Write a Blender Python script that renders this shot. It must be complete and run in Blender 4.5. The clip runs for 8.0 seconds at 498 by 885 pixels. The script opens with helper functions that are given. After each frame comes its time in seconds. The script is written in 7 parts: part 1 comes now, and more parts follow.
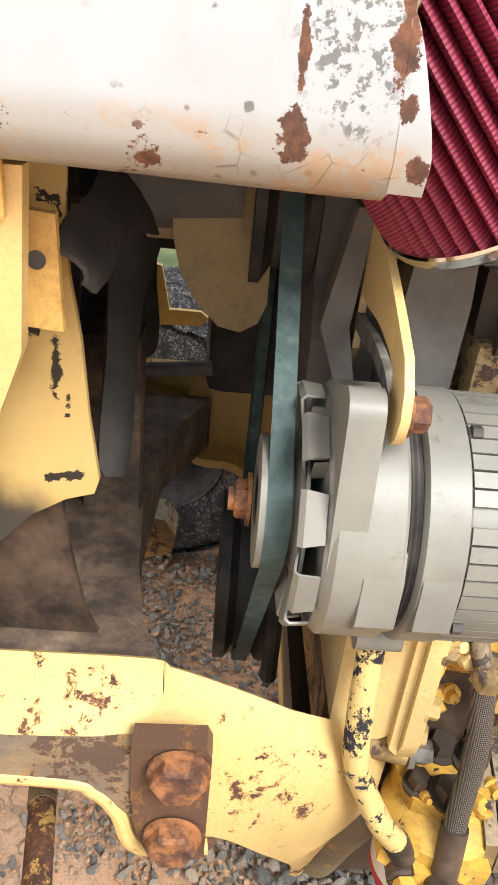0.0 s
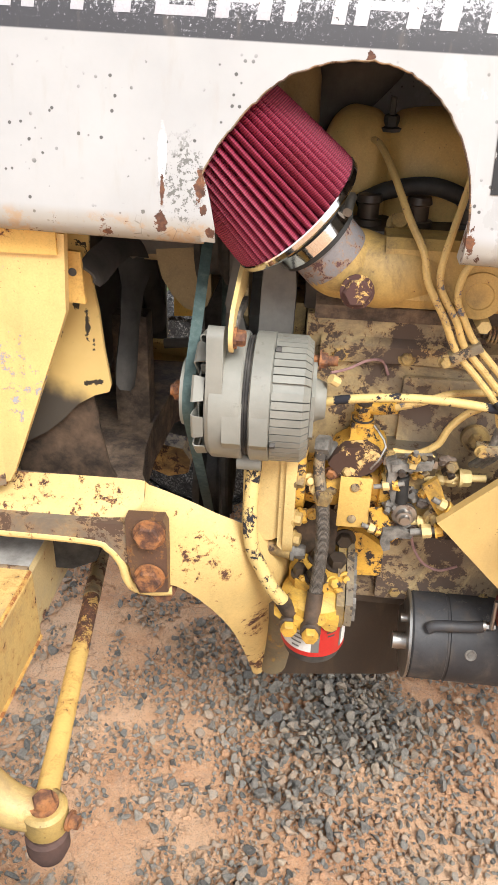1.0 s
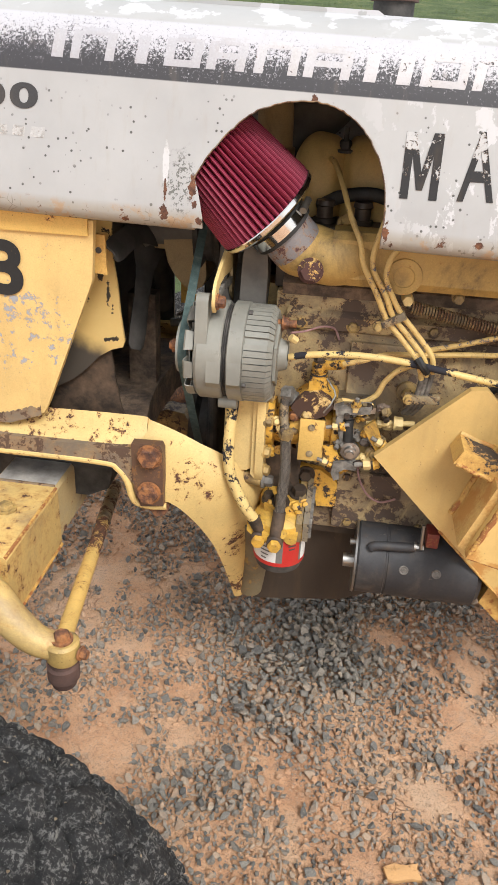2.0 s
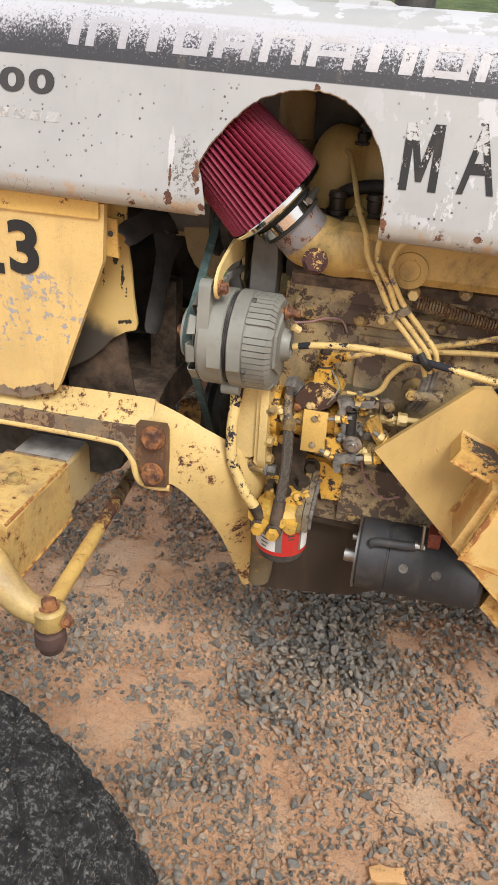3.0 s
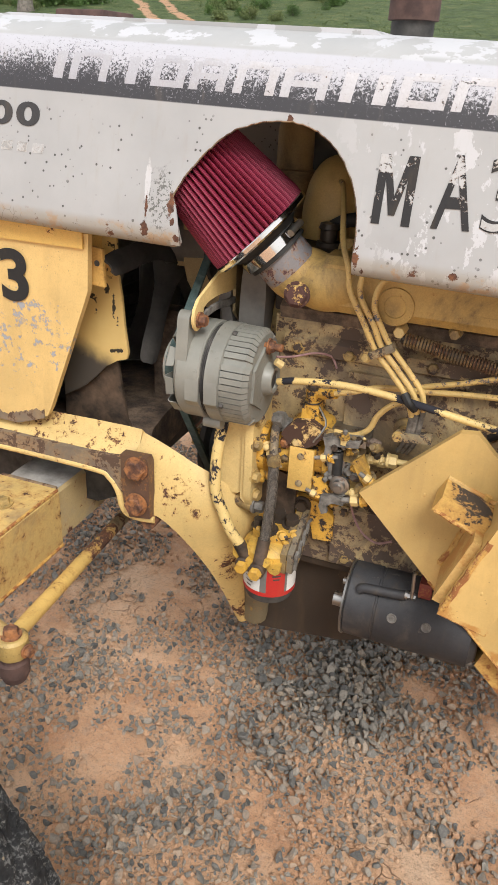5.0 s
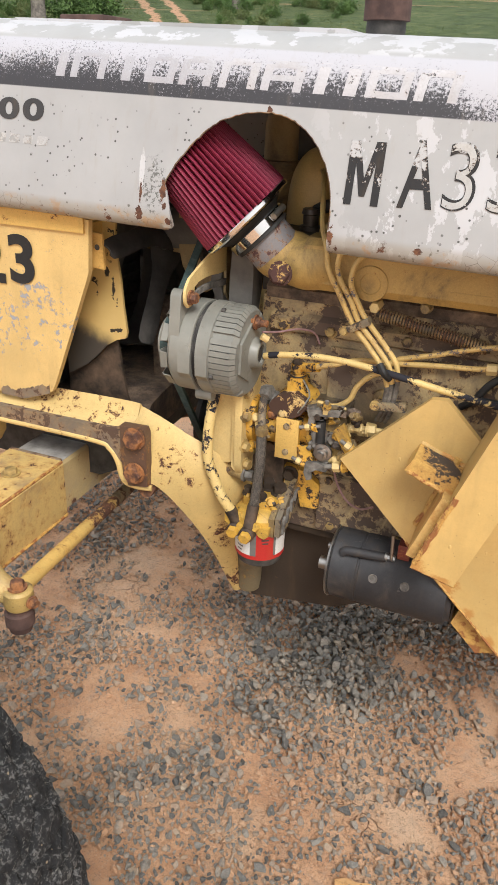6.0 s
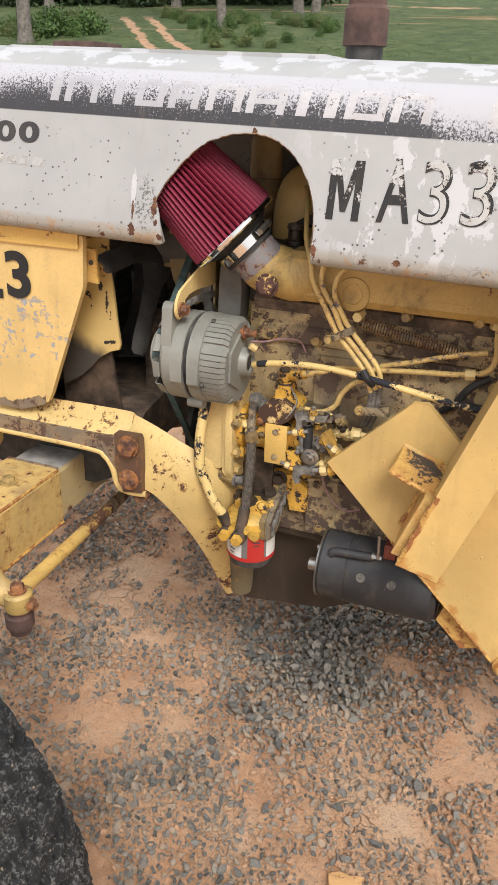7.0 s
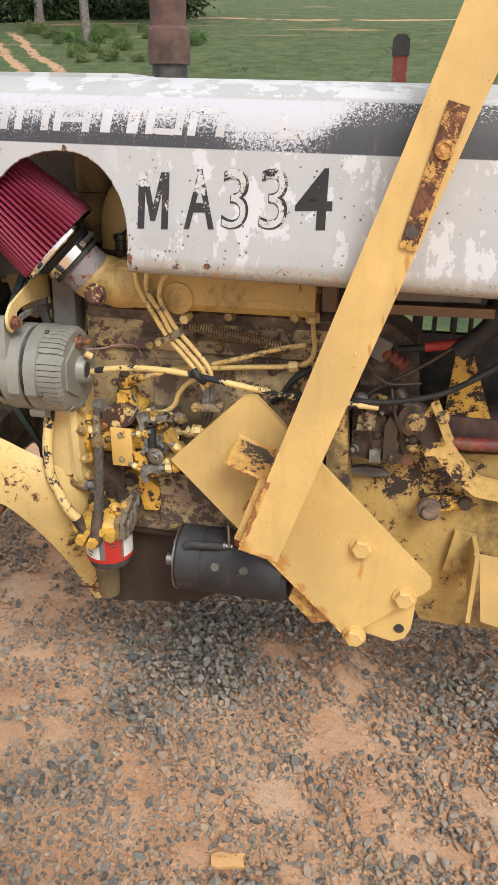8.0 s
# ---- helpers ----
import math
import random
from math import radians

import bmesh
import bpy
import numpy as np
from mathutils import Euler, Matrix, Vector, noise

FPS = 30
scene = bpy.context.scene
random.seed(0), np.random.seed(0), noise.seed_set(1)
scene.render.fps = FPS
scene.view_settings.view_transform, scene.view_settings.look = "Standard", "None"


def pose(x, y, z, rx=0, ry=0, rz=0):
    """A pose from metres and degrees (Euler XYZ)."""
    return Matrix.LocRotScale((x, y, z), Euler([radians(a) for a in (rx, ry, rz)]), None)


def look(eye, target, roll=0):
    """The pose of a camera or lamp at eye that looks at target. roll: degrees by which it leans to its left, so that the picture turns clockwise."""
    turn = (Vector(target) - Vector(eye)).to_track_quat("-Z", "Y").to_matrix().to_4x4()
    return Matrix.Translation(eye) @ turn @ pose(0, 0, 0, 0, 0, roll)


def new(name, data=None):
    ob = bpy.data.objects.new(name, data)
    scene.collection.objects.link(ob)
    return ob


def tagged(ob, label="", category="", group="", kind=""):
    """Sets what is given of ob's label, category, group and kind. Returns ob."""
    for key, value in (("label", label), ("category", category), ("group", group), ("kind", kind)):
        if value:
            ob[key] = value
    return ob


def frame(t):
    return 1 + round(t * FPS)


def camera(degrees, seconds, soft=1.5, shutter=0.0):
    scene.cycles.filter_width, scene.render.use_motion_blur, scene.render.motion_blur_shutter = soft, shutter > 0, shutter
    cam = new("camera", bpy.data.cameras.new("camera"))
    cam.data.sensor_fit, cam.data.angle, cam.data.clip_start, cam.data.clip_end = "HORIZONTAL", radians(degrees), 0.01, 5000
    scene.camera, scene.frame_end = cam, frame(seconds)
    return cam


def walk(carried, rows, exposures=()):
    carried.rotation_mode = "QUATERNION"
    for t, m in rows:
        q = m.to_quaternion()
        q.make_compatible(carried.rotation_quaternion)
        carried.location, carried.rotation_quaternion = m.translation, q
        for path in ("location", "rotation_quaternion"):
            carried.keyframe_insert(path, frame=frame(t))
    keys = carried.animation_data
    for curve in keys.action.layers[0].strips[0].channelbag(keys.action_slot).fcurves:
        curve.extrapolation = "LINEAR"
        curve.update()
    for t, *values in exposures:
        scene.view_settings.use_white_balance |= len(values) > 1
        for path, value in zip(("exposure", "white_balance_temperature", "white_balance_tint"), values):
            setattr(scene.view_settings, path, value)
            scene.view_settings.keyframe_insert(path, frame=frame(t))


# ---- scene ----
cam = camera(36.8, 8.0, soft=0.3)
METRES, EYE, TILT, LEAN, TURN = 1.45, 1.2, -30.0, -5.0, 0.0
EXPOSURES = [(0.0, 0.86), (0.5, 0.87), (1.0, 0.77), (1.5, 0.54), (3.0, 0.22), (7.0, 0.2), (8.0, 0.22)]
ROWS = [
    (0.0, 0.0, 0.0, 0.0, -0.0, -0.0, 0.0),
    (0.5, 0.1174, -0.1947, -0.0361, 6.37, 0.29, -0.98),
    (1.0, 0.1362, -0.305, -0.0805, 7.07, 1.02, -0.24),
    (1.5, 0.1524, -0.4055, -0.1184, 7.53, 2.18, -0.7),
    (1.7, 0.1794, -0.4552, -0.1437, 7.79, 2.36, -1.21),
    (2.8, 0.2508, -0.4985, -0.1937, 11.98, 2.76, -5.38),
    (3.0, 0.2879, -0.478, -0.1773, 13.84, 2.22, -5.89),
    (3.5, 0.3541, -0.4345, -0.1662, 16.4, 2.68, -6.77),
    (4.0, 0.3735, -0.4246, -0.1468, 18.09, 2.92, -7.74),
    (4.5, 0.3722, -0.4238, -0.1425, 19.16, 3.22, -8.51),
    (5.8, 0.4269, -0.454, -0.1829, 20.7, 3.5, -8.52),
    (6.0, 0.4363, -0.4692, -0.1926, 20.85, 3.74, -8.61),
    (6.5, 0.4465, -0.4909, -0.2029, 21.39, 4.18, -8.63),
    (7.0, 0.4502, -0.5001, -0.205, 20.17, 4.9, -7.79),
    (7.5, 0.5015, -0.5088, -0.2125, 17.82, 5.68, -5.82),
    (8.0, 0.5363, -0.5166, -0.2172, 13.33, 6.26, -2.24),
]
PATH = [(t, pose(0, 0, EYE, TILT, LEAN, TURN) @ pose(METRES * x, METRES * y, METRES * z, 90 + pitch, roll, yaw)) for t, x, y, z, yaw, pitch, roll in ROWS]
PATH.insert(1, (0.2, look((0.069, -0.118, 1.268), (0.045, 1.596, 0.237), 4.2)))
walk(cam, PATH, exposures=EXPOSURES)

# ---- light: a bright overcast sky ----
world = bpy.data.worlds.new("world")
scene.world = world
world.use_nodes = True
wn = world.node_tree
sky = wn.nodes.new("ShaderNodeTexSky")
sky.sky_type = "NISHITA"
sky.sun_disc = False
sky.sun_elevation, sky.sun_rotation = radians(48), radians(145)
sky.dust_density, sky.air_density = 4.0, 1.0
haze = wn.nodes.new("ShaderNodeMix")
haze.data_type = "RGBA"
haze.inputs[0].default_value = 0.7
haze.inputs[7].default_value = (9.2, 9.2, 9.3, 1)
wn.links.new(sky.outputs[0], haze.inputs[6])
wn.links.new(haze.outputs[2], wn.nodes["Background"].inputs[0])
wn.nodes["Background"].inputs[1].default_value = 0.113
sun = new("sun", bpy.data.lights.new("sun", "SUN"))
sun.data.energy, sun.data.angle, sun.data.color = 2.7, radians(24), (0.99, 0.985, 0.965)
sun.matrix_world = look((math.sin(radians(145)) * 6.7, math.cos(radians(145)) * 6.7, 7.43), (0, 0, 0))


# ---- materials ----
class Nodes:
    """A small wrapper to wire one procedural material."""

    def __init__(self, name):
        self.mat = bpy.data.materials.new(name)
        self.mat.use_nodes = True
        self.nt = self.mat.node_tree
        self.bsdf = self.nt.nodes["Principled BSDF"]
        self.geo = self.nt.nodes.new("ShaderNodeNewGeometry")
        self.pos = self.geo.outputs["Position"]

    def put(self, socket, value):
        if isinstance(value, bpy.types.NodeSocket):
            self.nt.links.new(value, socket)
        elif isinstance(value, (tuple, list)) and len(value) == 3 and socket.type == "RGBA":
            socket.default_value = (*value, 1)
        else:
            socket.default_value = value

    def math(self, op, a, b=0.0, c=None):
        n = self.nt.nodes.new("ShaderNodeMath")
        n.operation = op
        self.put(n.inputs[0], a)
        self.put(n.inputs[1], b)
        if c is not None:
            self.put(n.inputs[2], c)
        return n.outputs[0]

    def noise(self, scale, detail=4.0, rough=0.6, twist=0.0, at=None):
        n = self.nt.nodes.new("ShaderNodeTexNoise")
        self.put(n.inputs["Vector"], at or self.pos)
        n.inputs["Scale"].default_value, n.inputs["Detail"].default_value = scale, detail
        n.inputs["Roughness"].default_value, n.inputs["Distortion"].default_value = rough, twist
        return n.outputs[0]

    def cells(self, scale, out="Distance", at=None, feature="F1"):
        n = self.nt.nodes.new("ShaderNodeTexVoronoi")
        n.feature = feature
        self.put(n.inputs["Vector"], at or self.pos)
        n.inputs["Scale"].default_value = scale
        return n.outputs[out]

    def stretch(self, x, y, z, offset=(0, 0, 0)):
        n = self.nt.nodes.new("ShaderNodeMapping")
        self.put(n.inputs[0], self.pos)
        n.inputs["Scale"].default_value = (x, y, z)
        n.inputs["Location"].default_value = offset
        return n.outputs[0]

    def step(self, fac, lo, hi):
        n = self.nt.nodes.new("ShaderNodeMapRange")
        n.interpolation_type = "SMOOTHSTEP"
        self.put(n.inputs[0], fac)
        n.inputs[1].default_value, n.inputs[2].default_value = lo, hi
        return n.outputs[0]

    def mix(self, fac, a, b):
        n = self.nt.nodes.new("ShaderNodeMix")
        n.data_type = "RGBA"
        self.put(n.inputs[0], fac)
        self.put(n.inputs[6], a)
        self.put(n.inputs[7], b)
        return n.outputs[2]

    def ramp(self, fac, stops):
        n = self.nt.nodes.new("ShaderNodeValToRGB")
        el = n.color_ramp.elements
        while len(el) < len(stops):
            el.new(0.5)
        for e, (p, c) in zip(el, stops):
            e.position, e.color = p, (*c, 1)
        self.put(n.inputs[0], fac)
        return n.outputs[0]

    def axis(self, i):
        n = self.nt.nodes.new("ShaderNodeSeparateXYZ")
        self.put(n.inputs[0], self.pos)
        return n.outputs[i]

    def near(self, place, reach, tall=1.0, ragged=1.0, scale=45, rim=0.9, deep=1.0):
        """1 close to a place, 0 past reach, with a ragged rim; tall stretches it upright, deep under 1 along y."""
        n = self.nt.nodes.new("ShaderNodeVectorMath")
        n.operation = "DISTANCE"
        self.put(n.inputs[0], self.stretch(1, deep, 1 / tall))
        n.inputs[1].default_value = (place[0], place[1] * deep, place[2] / tall)
        d = self.math("DIVIDE", n.outputs["Value"], reach)
        d = self.math("ADD", d, self.math("MULTIPLY", self.math("SUBTRACT", self.noise(scale, 8, 0.75), 0.5), ragged * 6))
        return self.math("SUBTRACT", 1.0, self.step(d, rim, 1.0))

    def finish(self, colour, rough=0.6, metal=0.0, height=None, strength=0.3, dist=0.002, coat=0.0):
        self.put(self.bsdf.inputs["Base Color"], colour)
        self.put(self.bsdf.inputs["Roughness"], rough)
        self.put(self.bsdf.inputs["Metallic"], metal)
        if coat:
            self.bsdf.inputs["Coat Weight"].default_value = coat
        if height is not None:
            b = self.nt.nodes.new("ShaderNodeBump")
            b.inputs["Strength"].default_value, b.inputs["Distance"].default_value = strength, dist
            self.put(b.inputs["Height"], height)
            self.put(self.bsdf.inputs["Normal"], b.outputs[0])
        return self.mat


RUST = [(0.25, (0.03, 0.017, 0.013)), (0.48, (0.095, 0.042, 0.026)), (0.63, (0.2, 0.085, 0.04)), (0.78, (0.38, 0.18, 0.075))]


def rusty(n, scale=45):
    return n.ramp(n.noise(scale, 6, 0.7), RUST)


def paint(name, base, chips=0.62, grime=0.62, scale=26, under=None, fade=(1.12, 1.1, 1.05), gloss=0.45, halo=0.05, grease=(0.055, 0.042, 0.033), flecks=0.5, stains=(), bald=(), speckle=1.0):
    """Old machine paint: faded in patches, chipped to rust, with flecks, stains and grease. Higher chips and grime: less of them."""
    n = Nodes(name)
    big, mid, fine = n.noise(4.5, 5), n.noise(scale, 12, 0.77, 0.25), n.noise(170, 4, 0.7)
    c = n.mix(n.step(big, 0.35, 0.68), tuple(v * 0.86 for v in base), tuple(min(1, v * f) for v, f in zip(base, fade)))
    c = n.mix(n.math("MULTIPLY", n.step(n.noise(38, 6, 0.7), 0.45, 0.7), 0.22), c, tuple(v * q for v, q in zip(base, (0.8, 0.72, 0.6))))
    c = n.mix(n.math("MULTIPLY", n.step(fine, 0.5, 0.75), 0.25 * speckle), c, tuple(v * 0.6 for v in base))
    grain = n.noise(420, 3, 0.7)
    c = n.mix(n.math("MULTIPLY", n.step(grain, 0.52, 0.68), 0.3 * speckle), c, tuple(v * 0.62 for v in base))
    c = n.mix(n.math("MULTIPLY", n.step(grain, 0.48, 0.32), 0.25 * speckle), c, tuple(min(0.8, v * 1.35) for v in base))
    field = n.math("ADD", mid, n.math("MULTIPLY", n.math("SUBTRACT", big, 0.5), 0.35))
    for place, reach, more in bald:
        field = n.math("ADD", field, n.math("MULTIPLY", n.near(place, reach, 1, 0.25, 20, 0.3), more))
    c = n.mix(n.math("MULTIPLY", n.step(field, chips - halo, chips), 0.55), c, (0.36, 0.17, 0.045))
    dirt = n.step(n.noise(7, 8, 0.72, 0.6), grime - 0.12, grime + 0.1)
    streak = n.step(n.noise(1, 4, 0.6, 0, n.stretch(34, 34, 5)), 0.5, 0.75)
    c = n.mix(n.math("MULTIPLY", streak, 0.16), c, (0.2, 0.13, 0.06))
    for place, reach, tall in stains:
        c = n.mix(n.math("MULTIPLY", n.near(place, reach, tall, 0.6, 30, 0.25), 0.75), c, (0.43, 0.185, 0.04))
    c = n.mix(n.math("MULTIPLY", dirt, 0.8), c, grease)
    spot = n.math("SUBTRACT", 1.0, n.step(n.math("ADD", n.cells(120), n.math("MULTIPLY", fine, 0.25)), 0.2, 0.26))
    spot = n.math("MULTIPLY", spot, n.math("MULTIPLY", n.step(n.noise(22, 4), 0.5, 0.58), flecks))
    c = n.mix(spot, c, (0.1, 0.055, 0.03))
    chip = n.step(field, chips, chips + 0.01)
    c = n.mix(chip, c, under or rusty(n, 70))
    rough = n.math("ADD", n.math("MULTIPLY", chip, 0.35), n.math("ADD", gloss, n.math("MULTIPLY", fine, 0.18)))
    lump = n.math("MULTIPLY", n.noise(30, 5, 0.6), 0.8)
    h = n.math("SUBTRACT", n.math("ADD", n.math("MULTIPLY", fine, 0.3), lump), chip)
    return n.finish(c, rough, 0.0, h, 0.55, 0.0012)


YELLOW = (0.62, 0.4, 0.115)
m_yellow = paint("yellow_paint", YELLOW, 0.665, 0.7)
m_panel = paint("panel_yellow_paint", (0.64, 0.45, 0.185), 0.685, 0.82, 62, under=(0.33, 0.34, 0.37), halo=0.006, bald=(((-0.31, 0.338, 0.92), 0.14, 0.115), ((-0.19, 0.338, 0.97), 0.09, 0.11), ((-0.45, 0.338, 0.95), 0.14, 0.11)))
m_frame = paint("frame_yellow_paint", (0.63, 0.45, 0.18), 0.64, 0.72, 66, bald=(((-0.2, 0.34, 0.79), 0.1, 0.1), ((-0.09, 0.345, 0.79), 0.06, 0.07), ((-0.4, 0.34, 0.79), 0.12, 0.08), ((0.06, 0.35, 0.7), 0.07, 0.095), ((0.13, 0.43, 0.55), 0.06, 0.1), ((0.135, 0.49, 0.4), 0.05, 0.1), ((-0.24, 0.22, 0.66), 0.05, 0.07), ((-0.2, 0.14, 0.55), 0.06, 0.07), ((-0.17, 0.07, 0.59), 0.09, 0.07)))
m_loader = paint("loader_yellow_paint", (0.6, 0.41, 0.155), 0.73, 0.9, 40, gloss=0.36, halo=0.08, speckle=0.35, stains=(((0.517, 0.26, 0.69), 0.018, 1.5), ((0.532, 0.255, 0.728), 0.01, 2), ((0.547, 0.255, 0.775), 0.009, 2), ((0.56, 0.255, 0.673), 0.014, 0.7), ((0.565, 0.37, 0.588), 0.022, 1.5), ((0.606, 0.37, 0.542), 0.014, 1), ((0.648, 0.37, 0.495), 0.012, 1), ((0.69, 0.36, 0.453), 0.022, 1), ((0.715, 0.37, 0.596), 0.006, 4), ((0.751, 0.255, 1.175), 0.0045, 4), ((0.739, 0.255, 1.135), 0.0035, 5), ((0.724, 0.255, 1.095), 0.003, 5), ((0.708, 0.255, 1.05), 0.003, 5)))
m_flange = paint("rusting_flange_paint", (0.6, 0.4, 0.15), 0.66, 0.9, 30, halo=0.2, gloss=0.5, stains=(((0.515, 0.33, 0.72), 0.045, 1.6), ((0.535, 0.3, 0.78), 0.03, 1.2), ((0.54, 0.3685, 0.82), 0.03, 1)))
m_cover = paint("pale_yellow_paint", (0.67, 0.5, 0.22), 0.72, 0.8, 30)
m_greasy = paint("greasy_yellow_paint", (0.52, 0.36, 0.13), 0.55, 0.5, 40, under=(0.07, 0.05, 0.04), flecks=1.0)
m_block = paint("engine_block_paint", (0.52, 0.395, 0.205), 0.535, 0.49, 32, under=(0.105, 0.074, 0.057), gloss=0.5, grease=(0.13, 0.1, 0.076), flecks=1.0, halo=0.035, bald=(((0.3, 0.455, 0.985), 0.035, 0.12), ((0.33, 0.455, 0.9), 0.025, 0.15), ((0.4, 0.455, 0.69), 0.05, 0.1)))
m_line = paint("yellow_line_paint", (0.64, 0.45, 0.17), 0.575, 0.66, 60, under=(0.12, 0.12, 0.14), flecks=1.0)
m_chippy = paint("flaked_yellow_hose", (0.68, 0.5, 0.2), 0.538, 0.85, 60, under=(0.018, 0.018, 0.025), halo=0.004)
m_ochre = paint("ochre_manifold_paint", (0.5, 0.335, 0.11), 0.64, 0.58, 34)
m_feed = paint("yellow_hose_worn_black", (0.68, 0.5, 0.2), 0.6, 0.85, 50, under=(0.018, 0.018, 0.025), halo=0.004, bald=(((0.425, 0.384, 0.943), 0.055, 0.3), ((0.222, 0.395, 0.936), 0.014, 0.3), ((0.3, 0.39, 0.95), 0.06, 0.05), ((0.6, 0.4, 0.91), 0.12, 0.16)))
m_bowl = paint("rusted_bowl_with_yellow_remains", (0.62, 0.46, 0.2), 0.51, 0.8, 40, under=(0.06, 0.03, 0.02), grease=(0.03, 0.02, 0.016), bald=(((0.225, 0.41, 0.84), 0.022, 0.25), ((0.27, 0.41, 0.825), 0.022, 0.25)))
m_pad = paint("dark_brown_rusted_pad", (0.11, 0.06, 0.04), 0.6, 0.7, 40, under=(0.2, 0.07, 0.03), grease=(0.06, 0.045, 0.035), halo=0.06)
m_armgrime = paint("grey_yellow_grime", (0.34, 0.27, 0.15), 0.53, 0.5, 70, under=(0.06, 0.05, 0.042), grease=(0.1, 0.085, 0.07), flecks=1.0)
m_foot = paint("olive_grime_on_yellow", (0.2, 0.165, 0.1), 0.62, 0.55, 30, under=(0.4, 0.28, 0.1), grease=(0.09, 0.08, 0.065))
m_arm = paint("linkage_arm_paint", (0.6, 0.41, 0.14), 0.6, 0.66, 50, under=(0.045, 0.03, 0.024), bald=(((0.805, 0.46, 0.85), 0.05, 0.3), ((0.87, 0.46, 0.77), 0.05, 0.08)))
m_gold = paint("amber_paint", (0.66, 0.38, 0.06), 0.565, 0.6, 55, under=(0.04, 0.03, 0.026), flecks=1.0)
m_trans = paint("transmission_paint", (0.5, 0.345, 0.12), 0.62, 0.56, 48, under=(0.05, 0.035, 0.028), flecks=1.0, bald=(((0.8, 0.51, 0.74), 0.09, 0.12), ((0.9, 0.51, 0.74), 0.08, 0.07), ((0.72, 0.51, 0.7), 0.06, 0.04)))
m_dusty = paint("dusty_brown_paint", (0.4, 0.29, 0.14), 0.68, 0.55, 20)
m_chipped = paint("badly_chipped_paint", (0.62, 0.38, 0.06), 0.5, 0.6, 44, under=(0.03, 0.022, 0.02), flecks=1.0)


def m_make_rust():
    n = Nodes("rust")
    c = n.mix(n.step(n.noise(9, 5), 0.4, 0.65), rusty(n, 40), n.ramp(n.noise(120, 5), [(0.34, (0.05, 0.034, 0.026)), (0.5, (0.14, 0.075, 0.045)), (0.68, (0.36, 0.16, 0.06))]))
    return n.finish(c, 0.88, 0.0, n.noise(160, 6, 0.7), 0.7, 0.0015)


def m_make_bolt():
    n = Nodes("rusty_bolt")
    c = n.mix(n.math("MULTIPLY", n.step(n.noise(55, 6, 0.65), 0.42, 0.62), 0.7), n.ramp(n.noise(70, 6, 0.7), RUST), (0.43, 0.18, 0.06))
    return n.finish(c, 0.8, 0.0, n.noise(260, 5), 0.6, 0.001)


def m_make_grease():
    n = Nodes("greasy_dirt")
    c = n.ramp(n.noise(24, 8, 0.7), [(0.3, (0.03, 0.024, 0.02)), (0.46, (0.09, 0.065, 0.05)), (0.58, (0.19, 0.135, 0.095)), (0.74, (0.34, 0.25, 0.17))])
    return n.finish(c, n.math("ADD", 0.4, n.math("MULTIPLY", n.noise(12), 0.5)), 0.0, n.noise(60, 8, 0.75), 0.9, 0.004)


def m_make_dark(name, lo, hi, rough=0.6, scale=30):
    n = Nodes(name)
    c = n.ramp(n.noise(scale, 6, 0.65), [(0.35, lo), (0.7, hi)])
    return n.finish(c, n.math("ADD", rough, n.math("MULTIPLY", n.noise(50), 0.2)), 0.0, n.noise(140, 5), 0.3, 0.001)


def m_make_alternator():
    n = Nodes("grey_cast_paint")
    c = n.ramp(n.noise(14, 5), [(0.35, (0.185, 0.183, 0.16)), (0.65, (0.25, 0.247, 0.215))])
    c = n.mix(n.math("MULTIPLY", n.step(n.noise(40, 7, 0.7), 0.6, 0.68), 0.5), c, (0.12, 0.1, 0.08))
    return n.finish(c, 0.42, 0.0, n.noise(220, 4, 0.6), 0.25, 0.0008)


def m_make_pleat():
    n = Nodes("red_oiled_gauze")
    weave = n.math("MULTIPLY", n.math("SINE", n.math("MULTIPLY", n.math("ADD", n.math("MULTIPLY", n.axis(0), -0.67), n.math("MULTIPLY", n.axis(2), 0.74)), 2600)), 0.5)
    c = n.mix(n.step(weave, -0.4, 0.4), (0.15, 0.012, 0.034), (0.3, 0.026, 0.064))
    c = n.mix(n.math("MULTIPLY", n.step(n.noise(30, 4), 0.5, 0.7), 0.35), c, (0.16, 0.02, 0.03))
    return n.finish(c, 0.6, 0.0, weave, 0.6, 0.0006)


def m_make_metal(name, base, rough, spots=0.0):
    n = Nodes(name)
    c = base
    if spots:
        c = n.mix(n.math("MULTIPLY", n.step(n.noise(60, 6, 0.7), 0.55, 0.65), spots), base, (0.16, 0.09, 0.05))
    return n.finish(c, n.math("ADD", rough, n.math("MULTIPLY", n.noise(80, 4), 0.12)), 1.0, n.noise(200, 3), 0.1, 0.0005)


def m_make_belt():
    n = Nodes("faded_green_belt")
    c = n.ramp(n.noise(60, 6, 0.7), [(0.3, (0.03, 0.058, 0.056)), (0.55, (0.066, 0.108, 0.104)), (0.75, (0.14, 0.18, 0.17))])
    return n.finish(c, 0.75, 0.0, n.noise(320, 4), 0.4, 0.0008)


